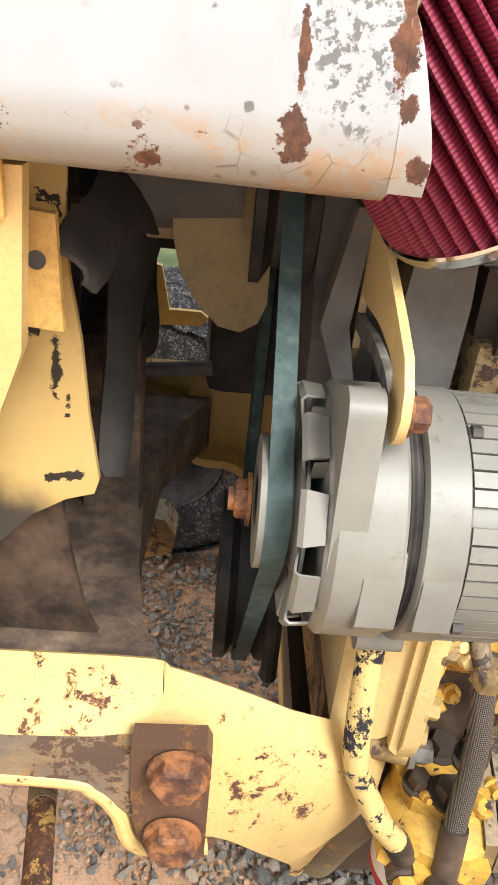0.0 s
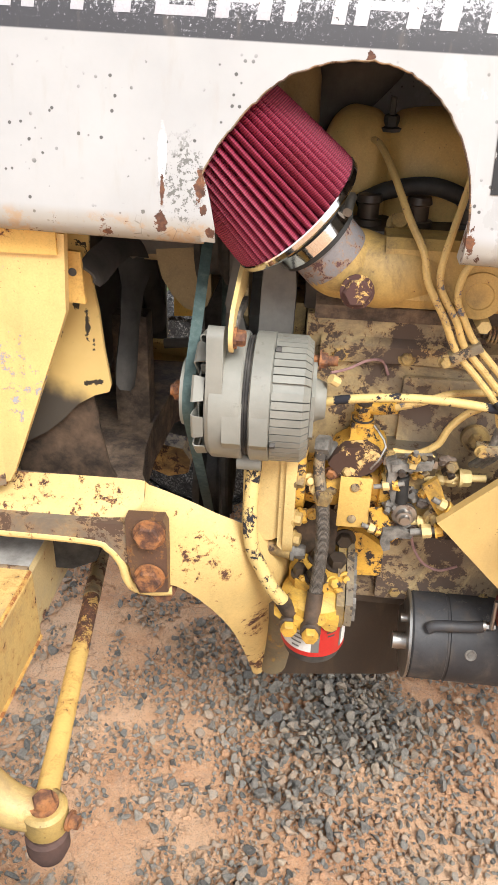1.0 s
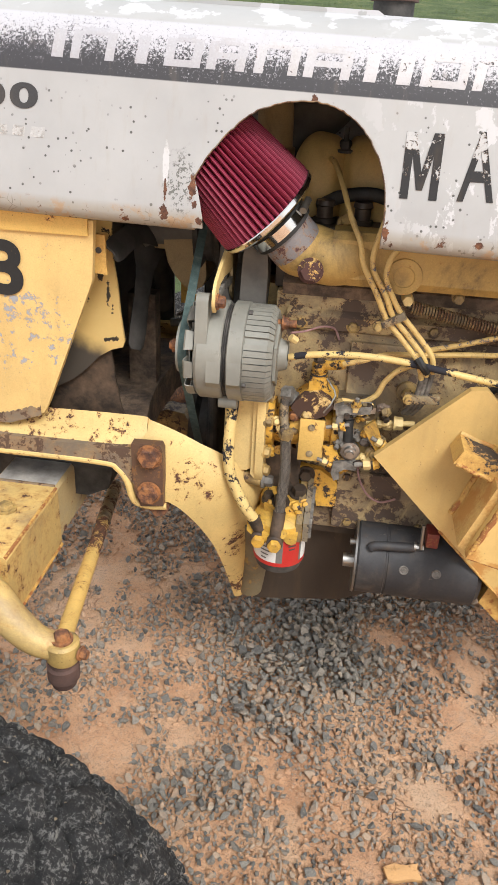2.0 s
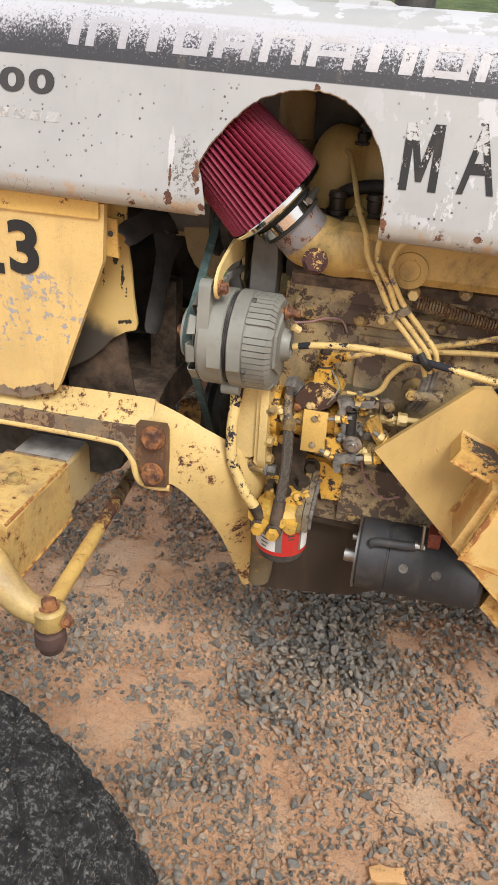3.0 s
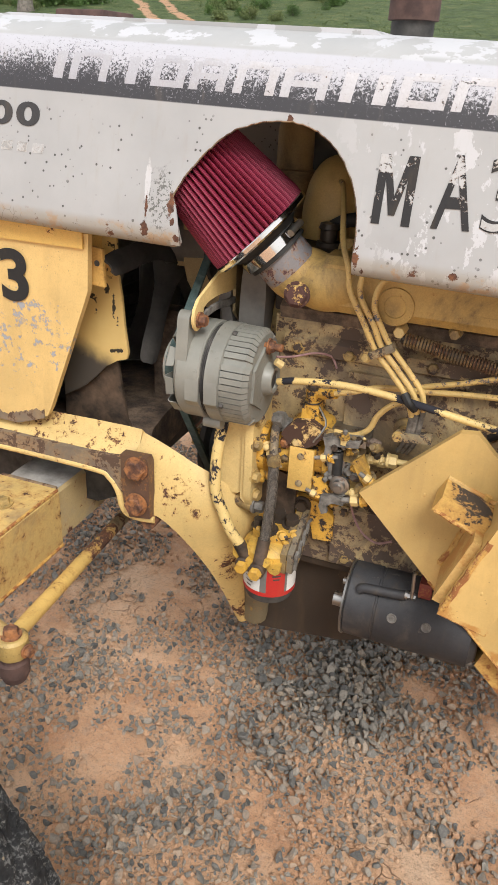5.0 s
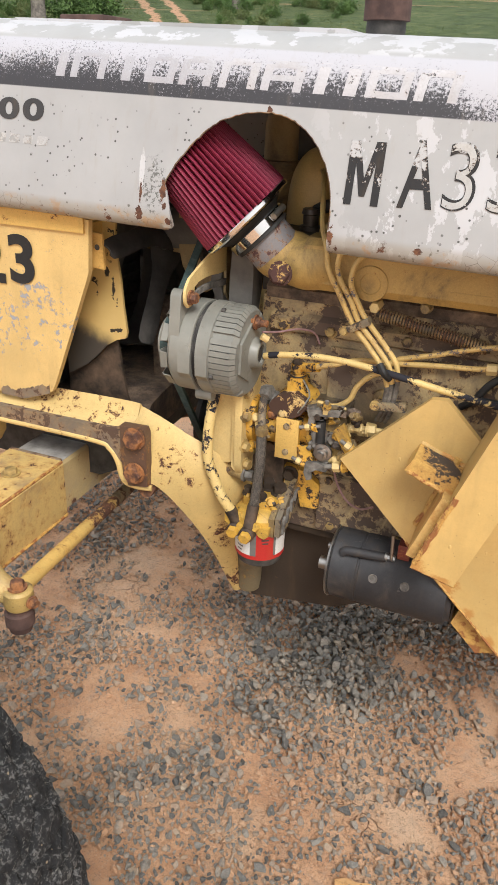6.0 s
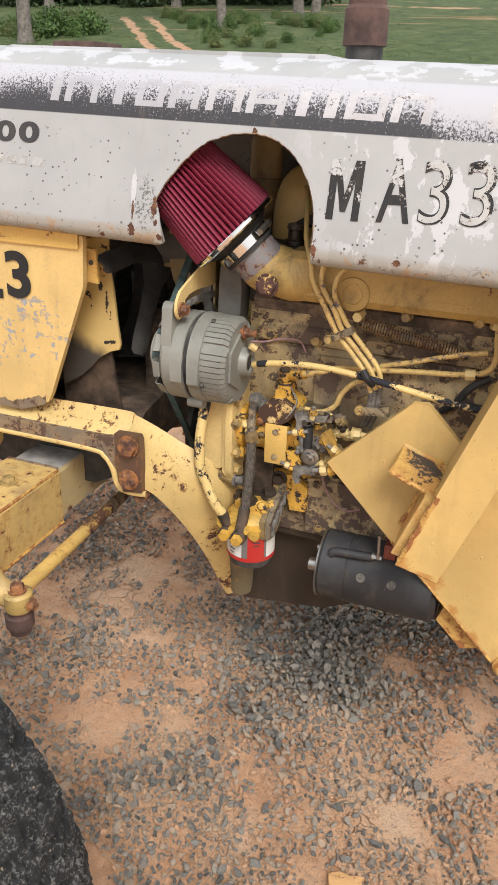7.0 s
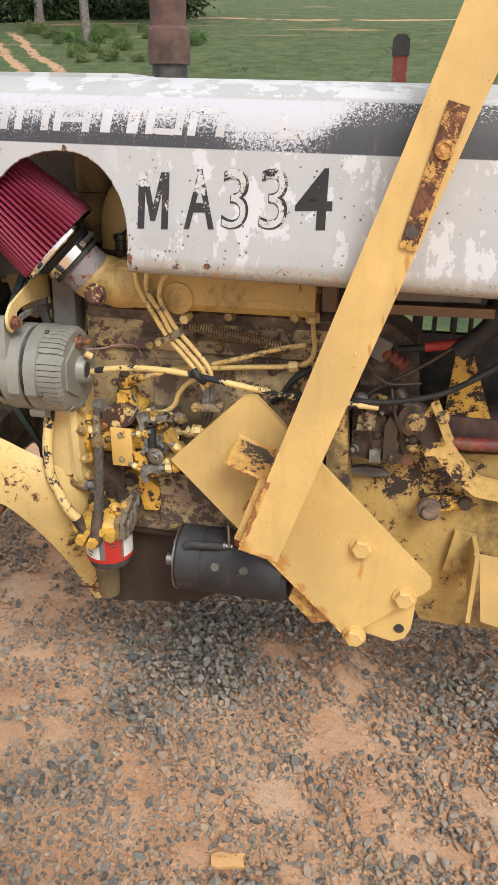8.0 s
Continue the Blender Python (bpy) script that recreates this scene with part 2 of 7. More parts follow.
def m_make_braid():
    n = Nodes("braided_hose")
    a = n.math("SINE", n.math("MULTIPLY", n.math("ADD", n.axis(0), n.math("MULTIPLY", n.axis(2), 0.8)), 2300))
    b = n.math("SINE", n.math("MULTIPLY", n.math("SUBTRACT", n.axis(0), n.math("MULTIPLY", n.axis(2), 0.8)), 2300))
    h = n.math("MULTIPLY", a, b)
    c = n.mix(n.step(h, -0.2, 0.4), (0.022, 0.019, 0.016), (0.2, 0.17, 0.14))
    return n.finish(c, 0.6, 0.2, h, 0.6, 0.001)


def m_make_tyre():
    n = Nodes("dusty_tyre_rubber")
    c = n.ramp(n.noise(30, 8, 0.75), [(0.35, (0.011, 0.011, 0.012)), (0.6, (0.032, 0.032, 0.033))])
    dust = n.math("MULTIPLY", n.step(n.noise(150, 8, 0.8), 0.51, 0.57), n.step(n.noise(30, 6, 0.7), 0.42, 0.54))
    c = n.mix(n.math("MULTIPLY", dust, 0.85), c, (0.24, 0.235, 0.225))
    scuff = n.math("MULTIPLY", n.step(n.noise(1, 6, 0.75, 0.6, n.stretch(190, 70, 120)), 0.57, 0.62), n.step(n.noise(19, 4, 0.6), 0.48, 0.58))
    c = n.mix(n.math("MULTIPLY", scuff, 0.8), c, (0.33, 0.315, 0.28))
    grit = n.math("SUBTRACT", 1.0, n.step(n.math("ADD", n.cells(62), n.math("MULTIPLY", n.noise(200, 3), 0.25)), 0.22, 0.27))
    grit = n.math("MULTIPLY", grit, n.step(n.noise(33, 3), 0.55, 0.58))
    c = n.mix(grit, c, (0.46, 0.36, 0.24))
    h = n.math("ADD", n.noise(60, 9, 0.8), n.math("ADD", n.math("MULTIPLY", n.noise(260, 4, 0.7), 0.3), n.math("MULTIPLY", grit, 0.3)))
    return n.finish(c, n.math("SUBTRACT", 1.0, n.math("MULTIPLY", n.noise(60, 4), 0.2)), 0.0, h, 1.0, 0.012)


m_rust, m_bolt, m_grease = m_make_rust(), m_make_bolt(), m_make_grease()
# Sooty dark metal, also used where dark sheets and holes stand in for shade.
m_dark = m_make_dark("sooty_metal_and_shade_fill", (0.022, 0.021, 0.02), (0.085, 0.078, 0.07))
m_shroud = m_make_dark("dusty_grey_metal", (0.1, 0.095, 0.088), (0.2, 0.185, 0.165), 0.65, 12)
m_starter = paint("black_satin_enamel", (0.024, 0.024, 0.027), 0.62, 0.66, 40, under=(0.11, 0.1, 0.09), grease=(0.1, 0.083, 0.068), halo=0.0, gloss=0.5, fade=(2.2, 2.2, 2.1), flecks=0.0)
m_rubber = m_make_dark("black_rubber", (0.01, 0.01, 0.01), (0.03, 0.03, 0.03), 0.55)
m_pan = paint("oily_pan_metal", (0.045, 0.033, 0.025), 0.665, 0.9, 30, under=(0.36, 0.22, 0.06), gloss=0.36, halo=0.02, flecks=0.2)
m_alt, m_pleat, m_belt, m_braid, m_tyre = m_make_alternator(), m_make_pleat(), m_make_belt(), m_make_braid(), m_make_tyre()
m_chrome = m_make_metal("chrome_steel", (0.74, 0.73, 0.71), 0.04)
m_steel = m_make_metal("dull_steel", (0.4, 0.39, 0.37), 0.35, 0.7)
# Sooty, oily castings; the same dark colour also stands in for shade.
m_soot_and_shade = m_make_dark("sooty_oily_and_shade_fill", (0.02, 0.015, 0.012), (0.13, 0.085, 0.055), 0.5, 34)
m_fan = m_make_dark("dusty_fan_metal", (0.022, 0.021, 0.019), (0.07, 0.064, 0.058), 0.65, 14)
m_black_text = paint("black_stencil_paint", (0.02, 0.02, 0.022), 0.56, 0.95, 40, under=(0.46, 0.46, 0.46), halo=0.002, gloss=0.68)
m_peel_fill = paint("bare_patch_in_the_stencil", (0.43, 0.43, 0.43), 0.56, 0.97, 30, under=(0.02, 0.02, 0.022), halo=0.003, gloss=0.6, flecks=0.3)
m_number = paint("black_number_paint", (0.014, 0.014, 0.015), 0.8, 0.98, 40, under=(0.5, 0.33, 0.1), halo=0.003, gloss=0.68)
m_decal = paint("grey_decal_film", (0.045, 0.045, 0.048), 0.66, 0.95, 60, under=(0.5, 0.48, 0.45), halo=0.003, gloss=0.68)
m_letter = paint("silver_white_decal", (0.45, 0.45, 0.485), 0.63, 0.95, 90, under=(0.06, 0.06, 0.065), halo=0.003, flecks=1.0)
m_white = paint("white_label", (0.74, 0.73, 0.7), 0.66, 0.7, 80, under=(0.25, 0.22, 0.2), halo=0.003)
m_redlabel = paint("red_label", (0.5, 0.025, 0.02), 0.75, 0.9, 80, under=(0.5, 0.4, 0.35), halo=0.003)
m_redsleeve = m_make_dark("red_sleeve", (0.36, 0.03, 0.03), (0.5, 0.06, 0.05), 0.5)
m_pink = m_make_dark("faded_pink_wire", (0.2, 0.11, 0.11), (0.36, 0.22, 0.21), 0.55, 60)
m_redpipe = paint("old_red_paint", (0.2, 0.03, 0.025), 0.58, 0.6, 30)
m_web = paint("grimy_rusted_rail", (0.3, 0.22, 0.13), 0.53, 0.5, 30, under=(0.1, 0.06, 0.04), grease=(0.13, 0.11, 0.095), halo=0.08)
m_rodrust = paint("rod_yellow_going_to_rust", (0.66, 0.44, 0.14), 0.64, 0.95, 45, halo=0.14, bald=(((-0.14, 0.47, 0.54), 0.24, 0.2),))
m_padrust = paint("rust_through_yellow", (0.62, 0.38, 0.11), 0.52, 0.9, 50, under=(0.3, 0.12, 0.04), halo=0.13)
m_sleeve = paint("grimy_axle_paint", (0.6, 0.42, 0.16), 0.6, 0.6, 46, grease=(0.24, 0.17, 0.1), halo=0.13, flecks=1.0)
m_axle = paint("dirty_tan_axle_paint", (0.48, 0.37, 0.19), 0.62, 0.56, 26, grease=(0.3, 0.27, 0.23))
m_faint = paint("faded_white_film", (0.46, 0.46, 0.46), 0.52, 0.95, 90, under=(0.33, 0.33, 0.32), halo=0.003)
m_worn = m_make_dark("worn_grey_metal", (0.065, 0.06, 0.053), (0.25, 0.232, 0.205), 0.55, 60)
m_wood = paint("weathered_plank", (0.19, 0.115, 0.065), 0.64, 0.6, 40, under=(0.07, 0.045, 0.03))
m_head = paint("greasy_amber_paint", (0.66, 0.4, 0.07), 0.555, 0.6, 60, under=(0.035, 0.027, 0.022), flecks=1.0)
m_chip = paint("splintered_wood", (0.62, 0.36, 0.16), 0.62, 0.8, 40, under=(0.3, 0.17, 0.09))
m_wearpad = paint("rust_with_yellow_remains", (0.6, 0.36, 0.1), 0.47, 0.9, 34, halo=0.12)
m_plug = paint("flaking_plug_paint", (0.6, 0.43, 0.15), 0.465, 0.8, 45, under=(0.075, 0.035, 0.03))
m_coil = paint("rusty_tan_spring", (0.32, 0.23, 0.12), 0.52, 0.55, 40, under=(0.12, 0.06, 0.035))
m_neck = paint("bare_steel_with_rust", (0.2, 0.195, 0.21), 0.555, 0.8, 38, under=(0.1, 0.05, 0.05), flecks=1.0)
m_cover_old = paint("dusty_ochre_cover", (0.7, 0.48, 0.18), 0.64, 0.68, 20, grease=(0.14, 0.1, 0.07))
m_paledust = m_make_dark("pale_grey_dust", (0.24, 0.23, 0.21), (0.52, 0.5, 0.47), 0.85, 22)
m_exhaust = m_make_dark("brown_rusted_exhaust", (0.05, 0.028, 0.024), (0.13, 0.075, 0.06), 0.75, 26)
m_stack = m_make_dark("pale_rusted_stack", (0.13, 0.085, 0.06), (0.3, 0.2, 0.14), 0.75, 20)


def m_make_hood():
    n = Nodes("worn_white_hood_paint")
    big = n.noise(3.2, 5)
    level = n.math("ADD", n.axis(2), n.math("MULTIPLY", n.axis(0), 0.022))
    below = n.math("SUBTRACT", 1.0, n.step(level, 1.3, 1.32))
    # old greyish white, with brighter flaking white toward the rear of the hood
    c = n.ramp(n.noise(9, 5), [(0.3, (0.345, 0.347, 0.347)), (0.7, (0.4, 0.401, 0.4))])
    rear = n.step(n.math("ADD", n.axis(0), n.math("MULTIPLY", big, 0.3)), 0.42, 0.55)
    fray = n.math("ADD", n.noise(1, 8, 0.66, 0, n.stretch(21, 21, 11)), n.math("MULTIPLY", n.math("SUBTRACT", n.noise(70, 5, 0.7), 0.5), 0.14))
    c = n.mix(n.math("MULTIPLY", n.step(fray, 0.55, 0.563), rear), c, (0.5, 0.502, 0.515))
    top = n.math("MULTIPLY", n.step(n.math("ADD", n.noise(17, 7, 0.6), n.math("MULTIPLY", n.noise(80, 4), 0.08)), 0.555, 0.57), n.step(level, 1.395, 1.4))
    c = n.mix(top, c, (0.5, 0.502, 0.52))
    # the dark stripe, worn to silver upward
    inside = n.math("MULTIPLY", n.step(level, 1.3225, 1.3245), n.math("SUBTRACT", 1.0, n.step(level, 1.391, 1.394)))
    up = n.step(level, 1.318, 1.395)
    wear = n.math("ADD", n.math("MULTIPLY", up, 1.0), n.math("MULTIPLY", n.math("SUBTRACT", n.noise(260, 6, 0.85), 0.5), 3.4))
    wear = n.math("ADD", wear, n.math("MULTIPLY", n.math("SUBTRACT", n.noise(7, 5, 0.7), 0.5), 0.7))
    bare = n.math("SUBTRACT", n.step(n.axis(0), 0.44, 0.5), n.step(n.axis(0), 0.56, 0.66))
    wear = n.math("ADD", wear, n.math("MULTIPLY", bare, 0.5))
    wear = n.math("SUBTRACT", wear, n.math("MULTIPLY", n.step(n.axis(0), 0.58, 0.72), 0.5))
    stripe = n.mix(n.step(wear, 0.42, 0.72), (0.04, 0.04, 0.046), (0.45, 0.45, 0.485))
    c = n.mix(inside, c, stripe)
    # dark splatter spots
    fuzz = n.math("MULTIPLY", n.noise(220, 3), 0.12)
    dots = n.math("SUBTRACT", 1.0, n.step(n.math("ADD", n.cells(88), fuzz), 0.17, 0.25))
    where = n.math("MULTIPLY", n.step(n.math("SUBTRACT", n.noise(15, 3), n.math("MULTIPLY", n.step(n.axis(0), 0.0, 0.2), 0.03)), 0.44, 0.52), below)
    wide = n.math("SUBTRACT", 1.0, n.step(n.math("ADD", n.cells(40), fuzz), 0.13, 0.17))
    wide_where = n.math("MULTIPLY", n.math("MULTIPLY", n.step(n.noise(11, 3, 0.5, 0, n.stretch(1, 1, 1, (3, 1, 2))), 0.47, 0.52), below), n.math("SUBTRACT", 1.0, n.step(n.axis(0), 0.08, 0.2)))
    c = n.mix(n.math("MULTIPLY", n.math("MULTIPLY", dots, where), 0.95), c, (0.06, 0.06, 0.055))
    c = n.mix(n.math("MULTIPLY", n.math("MULTIPLY", wide, wide_where), 0.9), c, (0.09, 0.09, 0.085))
    # rust: the rolled lower edge, the torch-cut corners, one run of rust; primer grey round it
    low = n.math("SUBTRACT", 1.0, n.step(level, 1.155, 1.17))
    c = n.mix(n.math("MULTIPLY", low, 0.55), c, (0.34, 0.31, 0.25))
    c = n.mix(n.math("MULTIPLY", n.math("MULTIPLY", low, n.step(n.noise(16, 6, 0.7), 0.54, 0.62)), 0.6), c, (0.42, 0.25, 0.11))
    crack = n.math("SUBTRACT", 1.0, n.step(n.cells(60, "Distance", None, "DISTANCE_TO_EDGE"), 0.0, 0.03))
    crack = n.math("MULTIPLY", crack, n.step(n.noise(21, 3), 0.5, 0.58))
    c = n.mix(n.math("MULTIPLY", n.math("MULTIPLY", crack, low), 0.7), c, (0.12, 0.1, 0.08))
    r = n.math("MULTIPLY", low, n.step(n.noise(34, 8, 0.75), 0.6, 0.63))
    speck = n.math("MULTIPLY", n.near((0.043, 0.318, 1.2), 0.028, 1.8, 0.3, 30, 0.5, 0.1), n.step(n.noise(190, 5, 0.7), 0.52, 0.57))
    c = n.mix(n.math("MULTIPLY", speck, 0.85), c, (0.09, 0.09, 0.08))
    bright = n.math("MULTIPLY", n.near((0.021, 0.318, 1.222), 0.005, 6, 0.25, 60, 0.7, 0.1), 0.8)
    c = n.mix(bright, c, (0.56, 0.56, 0.57))
    for place, reach, tall in (((0.0215, 0.318, 1.19), 0.0019, 9), ((0.0205, 0.31, 1.16), 0.0058, 1.8), ((0.0595, 0.318, 1.194), 0.0048, 3.5), ((0.07, 0.31, 1.151), 0.005, 1), ((0.064, 0.314, 1.172), 0.004, 1.6), ((-0.035, 0.31, 1.147), 0.006, 0.5), ((0.45, 0.31, 1.147), 0.007, 0.6), ((0.325, 0.31, 1.155), 0.005, 2.5), ((0.215, 0.345, 1.312), 0.004, 1)):
        r = n.math("MAXIMUM", r, n.near(place, reach, tall, 0.62, 95, 0.9, 0.1))
    c = n.mix(r, c, rusty(n, 75))
    c = n.mix(n.math("MULTIPLY", n.step(n.noise(1, 4, 0.6, 0, n.stretch(60, 60, 6)), 0.56, 0.78), 0.18), c, (0.3, 0.25, 0.18))
    return n.finish(c, n.math("ADD", 0.52, n.math("MULTIPLY", r, 0.35)), 0.0, n.math("SUBTRACT", n.math("MULTIPLY", n.noise(60, 5), 0.5), r), 0.3, 0.001)


m_hood = m_make_hood()


def m_make_ground():
    n = Nodes("red_dirt_and_grass")
    c = n.ramp(n.noise(4, 8, 0.62), [(0.34, (0.55, 0.285, 0.15)), (0.48, (0.69, 0.405, 0.235)), (0.64, (0.74, 0.5, 0.325))])
    c = n.mix(n.math("MULTIPLY", n.step(n.noise(26, 8, 0.75), 0.5, 0.66), 0.5), c, (0.46, 0.33, 0.24))
    c = n.mix(n.math("MULTIPLY", n.step(n.noise(95, 8, 0.82), 0.54, 0.6), 0.6), c, (0.3, 0.17, 0.1))
    c = n.mix(n.math("MULTIPLY", n.step(n.noise(300, 5, 0.8), 0.54, 0.62), 0.6), c, (0.2, 0.13, 0.1))
    c = n.mix(n.math("MULTIPLY", n.step(n.noise(260, 4, 0.8, 0, n.stretch(1, 1, 1, (4, 2, 1))), 0.58, 0.64), 0.6), c, (0.72, 0.58, 0.44))
    bent = n.nt.nodes.new("ShaderNodeVectorMath")
    bent.operation = "ADD"
    wobble = n.nt.nodes.new("ShaderNodeTexNoise")
    wobble.inputs["Scale"].default_value, wobble.inputs["Detail"].default_value = 14, 5
    n.put(wobble.inputs["Vector"], n.pos)
    little = n.nt.nodes.new("ShaderNodeVectorMath")
    little.operation = "SCALE"
    little.inputs["Scale"].default_value = 0.07
    n.put(little.inputs[0], wobble.outputs["Color"])
    n.put(bent.inputs[0], n.pos)
    n.put(bent.inputs[1], little.outputs[0])
    cracks = n.math("SUBTRACT", 1.0, n.step(n.cells(17, "Distance", bent.outputs[0], "DISTANCE_TO_EDGE"), 0.0, 0.03))
    cracks = n.math("MULTIPLY", cracks, n.step(n.noise(4.5, 4), 0.53, 0.62))
    c = n.mix(n.math("MULTIPLY", cracks, 0.6), c, (0.22, 0.1, 0.055))
    grass = n.ramp(n.noise(1.6, 9, 0.78), [(0.32, (0.02, 0.037, 0.01)), (0.45, (0.047, 0.076, 0.021)), (0.56, (0.08, 0.108, 0.034)), (0.68, (0.16, 0.15, 0.065))])
    far = n.step(n.math("ADD", n.axis(1), n.math("MULTIPLY", n.math("SUBTRACT", n.noise(0.5, 5), 0.5), 1.5)), 2.7, 3.5)
    # two worn wheel tracks down the slope, a bare strip higher up
    bend = n.math("ADD", n.axis(0), n.math("MULTIPLY", n.axis(1), 0.652))
    track = 0.0
    for at in (2.5, 3.7):
        d = n.math("ABSOLUTE", n.math("SUBTRACT", bend, n.math("ADD", at, n.math("MULTIPLY", n.noise(0.6, 5), 0.9))))
        track = n.math("MAXIMUM", track, n.math("SUBTRACT", 1.0, n.step(d, 0.15, 0.28)))
    track = n.math("MULTIPLY", track, n.math("MULTIPLY", n.step(n.axis(1), 19, 22), n.math("SUBTRACT", 1.0, n.step(n.axis(1), 32, 35))))
    bare = n.math("MULTIPLY", n.step(n.noise(1, 5, 0.65, 0.5, n.stretch(0.09, 0.55, 0.3)), 0.62, 0.66), n.step(n.axis(1), 27, 30))
    strip = n.math("ABSOLUTE", n.math("SUBTRACT", n.axis(1), n.math("ADD", 40.6, n.math("MULTIPLY", n.noise(0.4, 5), 1.2))))
    strip = n.math("MULTIPLY", n.math("SUBTRACT", 1.0, n.step(strip, 0.25, 0.5)), n.step(n.axis(0), -13, -12))
    worn = n.math("MAXIMUM", n.math("MULTIPLY", track, n.step(n.noise(4, 5, 0.7), 0.38, 0.46)), n.math("MAXIMUM", n.math("MULTIPLY", bare, 0.6), n.math("MULTIPLY", strip, n.step(n.noise(0.7, 4), 0.4, 0.5))))
    grass = n.mix(worn, grass, (0.46, 0.27, 0.16))
    c = n.mix(far, c, grass)
    h = n.math("SUBTRACT", n.math("ADD", n.noise(45, 10, 0.8), n.math("MULTIPLY", n.noise(14, 4), 0.6)), n.math("MULTIPLY", cracks, 0.7))
    return n.finish(c, 0.95, 0.0, h, 0.9, 0.014)


def m_make_gravel():
    n = Nodes("grey_gravel")
    rnd = n.geo.outputs["Random Per Island"]
    c = n.ramp(rnd, [(0.0, (0.12, 0.116, 0.108)), (0.2, (0.225, 0.211, 0.189)), (0.5, (0.32, 0.295, 0.254)), (0.78, (0.4, 0.357, 0.3)), (0.92, (0.44, 0.362, 0.28)), (0.985, (0.52, 0.44, 0.33))])
    speck = n.step(n.noise(210, 8, 0.85), 0.46, 0.58)
    c = n.mix(n.math("MULTIPLY", speck, 0.42), c, (0.1, 0.096, 0.086))
    c = n.mix(n.math("MULTIPLY", n.step(n.noise(260, 5, 0.8, 0, n.stretch(1, 1, 1, (2, 5, 3))), 0.55, 0.66), 0.5), c, (0.5, 0.46, 0.39))
    dust = n.step(n.math("ADD", n.noise(40, 7, 0.75), n.math("MULTIPLY", n.math("SUBTRACT", rnd, 0.5), 0.3)), 0.46, 0.7)
    clean = n.near((0.3, 0.78, 0), 0.36, 1, 0.3, 6, 0.3)
    c = n.mix(n.math("MULTIPLY", dust, n.math("SUBTRACT", 0.75, n.math("MULTIPLY", clean, 0.5))), c, (0.52, 0.355, 0.24))
    return n.finish(c, 0.75, 0.0, n.noise(190, 8, 0.8), 1.0, 0.006)


m_ground, m_gravel = m_make_ground(), m_make_gravel()


def m_make_inner():
    n = Nodes("yellow_paint_dark_below")
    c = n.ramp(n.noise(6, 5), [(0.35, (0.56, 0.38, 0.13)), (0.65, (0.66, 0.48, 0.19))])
    # The yellow turns near black below a slanting, uneven height line.
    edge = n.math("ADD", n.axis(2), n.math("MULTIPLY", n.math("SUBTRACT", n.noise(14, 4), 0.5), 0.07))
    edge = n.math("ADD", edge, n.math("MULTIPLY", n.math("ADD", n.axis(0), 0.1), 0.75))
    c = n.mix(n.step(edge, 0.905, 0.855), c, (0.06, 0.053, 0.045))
    chips = n.math("MULTIPLY", n.step(n.noise(75, 6, 0.6), 0.6, 0.612), n.step(n.noise(13, 3), 0.5, 0.56))
    for place, reach, tall in (((-0.094, 0.418, 0.924), 0.0075, 0.6), ((-0.107, 0.418, 0.922), 0.006, 0.6), ((-0.1, 0.418, 1.0), 0.0035, 5), ((-0.094, 0.418, 0.982), 0.003, 4), ((-0.112, 0.418, 1.03), 0.004, 2)):
        chips = n.math("MAXIMUM", chips, n.near(place, reach, tall))
    c = n.mix(chips, c, (0.03, 0.025, 0.02))
    return n.finish(c, 0.5, 0.0, n.noise(120, 4), 0.15, 0.001)


m_inner = m_make_inner()
m_shelf = paint("gusset_rust_and_paint", (0.64, 0.4, 0.12), 0.66, 0.9, 38, under=(0.06, 0.045, 0.035), halo=0.16, bald=(((0.53, 0.335, 0.828), 0.06, 0.24), ((0.51, 0.32, 0.72), 0.07, 0.09)))
m_leaf = m_make_dark("green_leaves", (0.04, 0.085, 0.018), (0.11, 0.19, 0.045), 0.55, 3)
m_grass = m_make_dark("mown_grass_blades", (0.085, 0.128, 0.036), (0.18, 0.2, 0.075), 0.6, 1.6)
# Darker leaf green with the wood's shade put into the colour.
m_leaf_dark = m_make_dark("shaded_green_leaves", (0.012, 0.028, 0.008), (0.045, 0.08, 0.02), 0.6, 2)
m_bark = m_make_dark("grey_bark", (0.09, 0.08, 0.07), (0.24, 0.21, 0.18), 0.85, 8)


# ---- mesh helpers ----
SPOT = {}


def thing(name, at, label, category, kind="", group=""):
    ob = new(name)
    ob.location = at
    ob.empty_display_size = 0.1
    SPOT[ob] = Vector(at)
    return tagged(ob, label, category, group, kind)


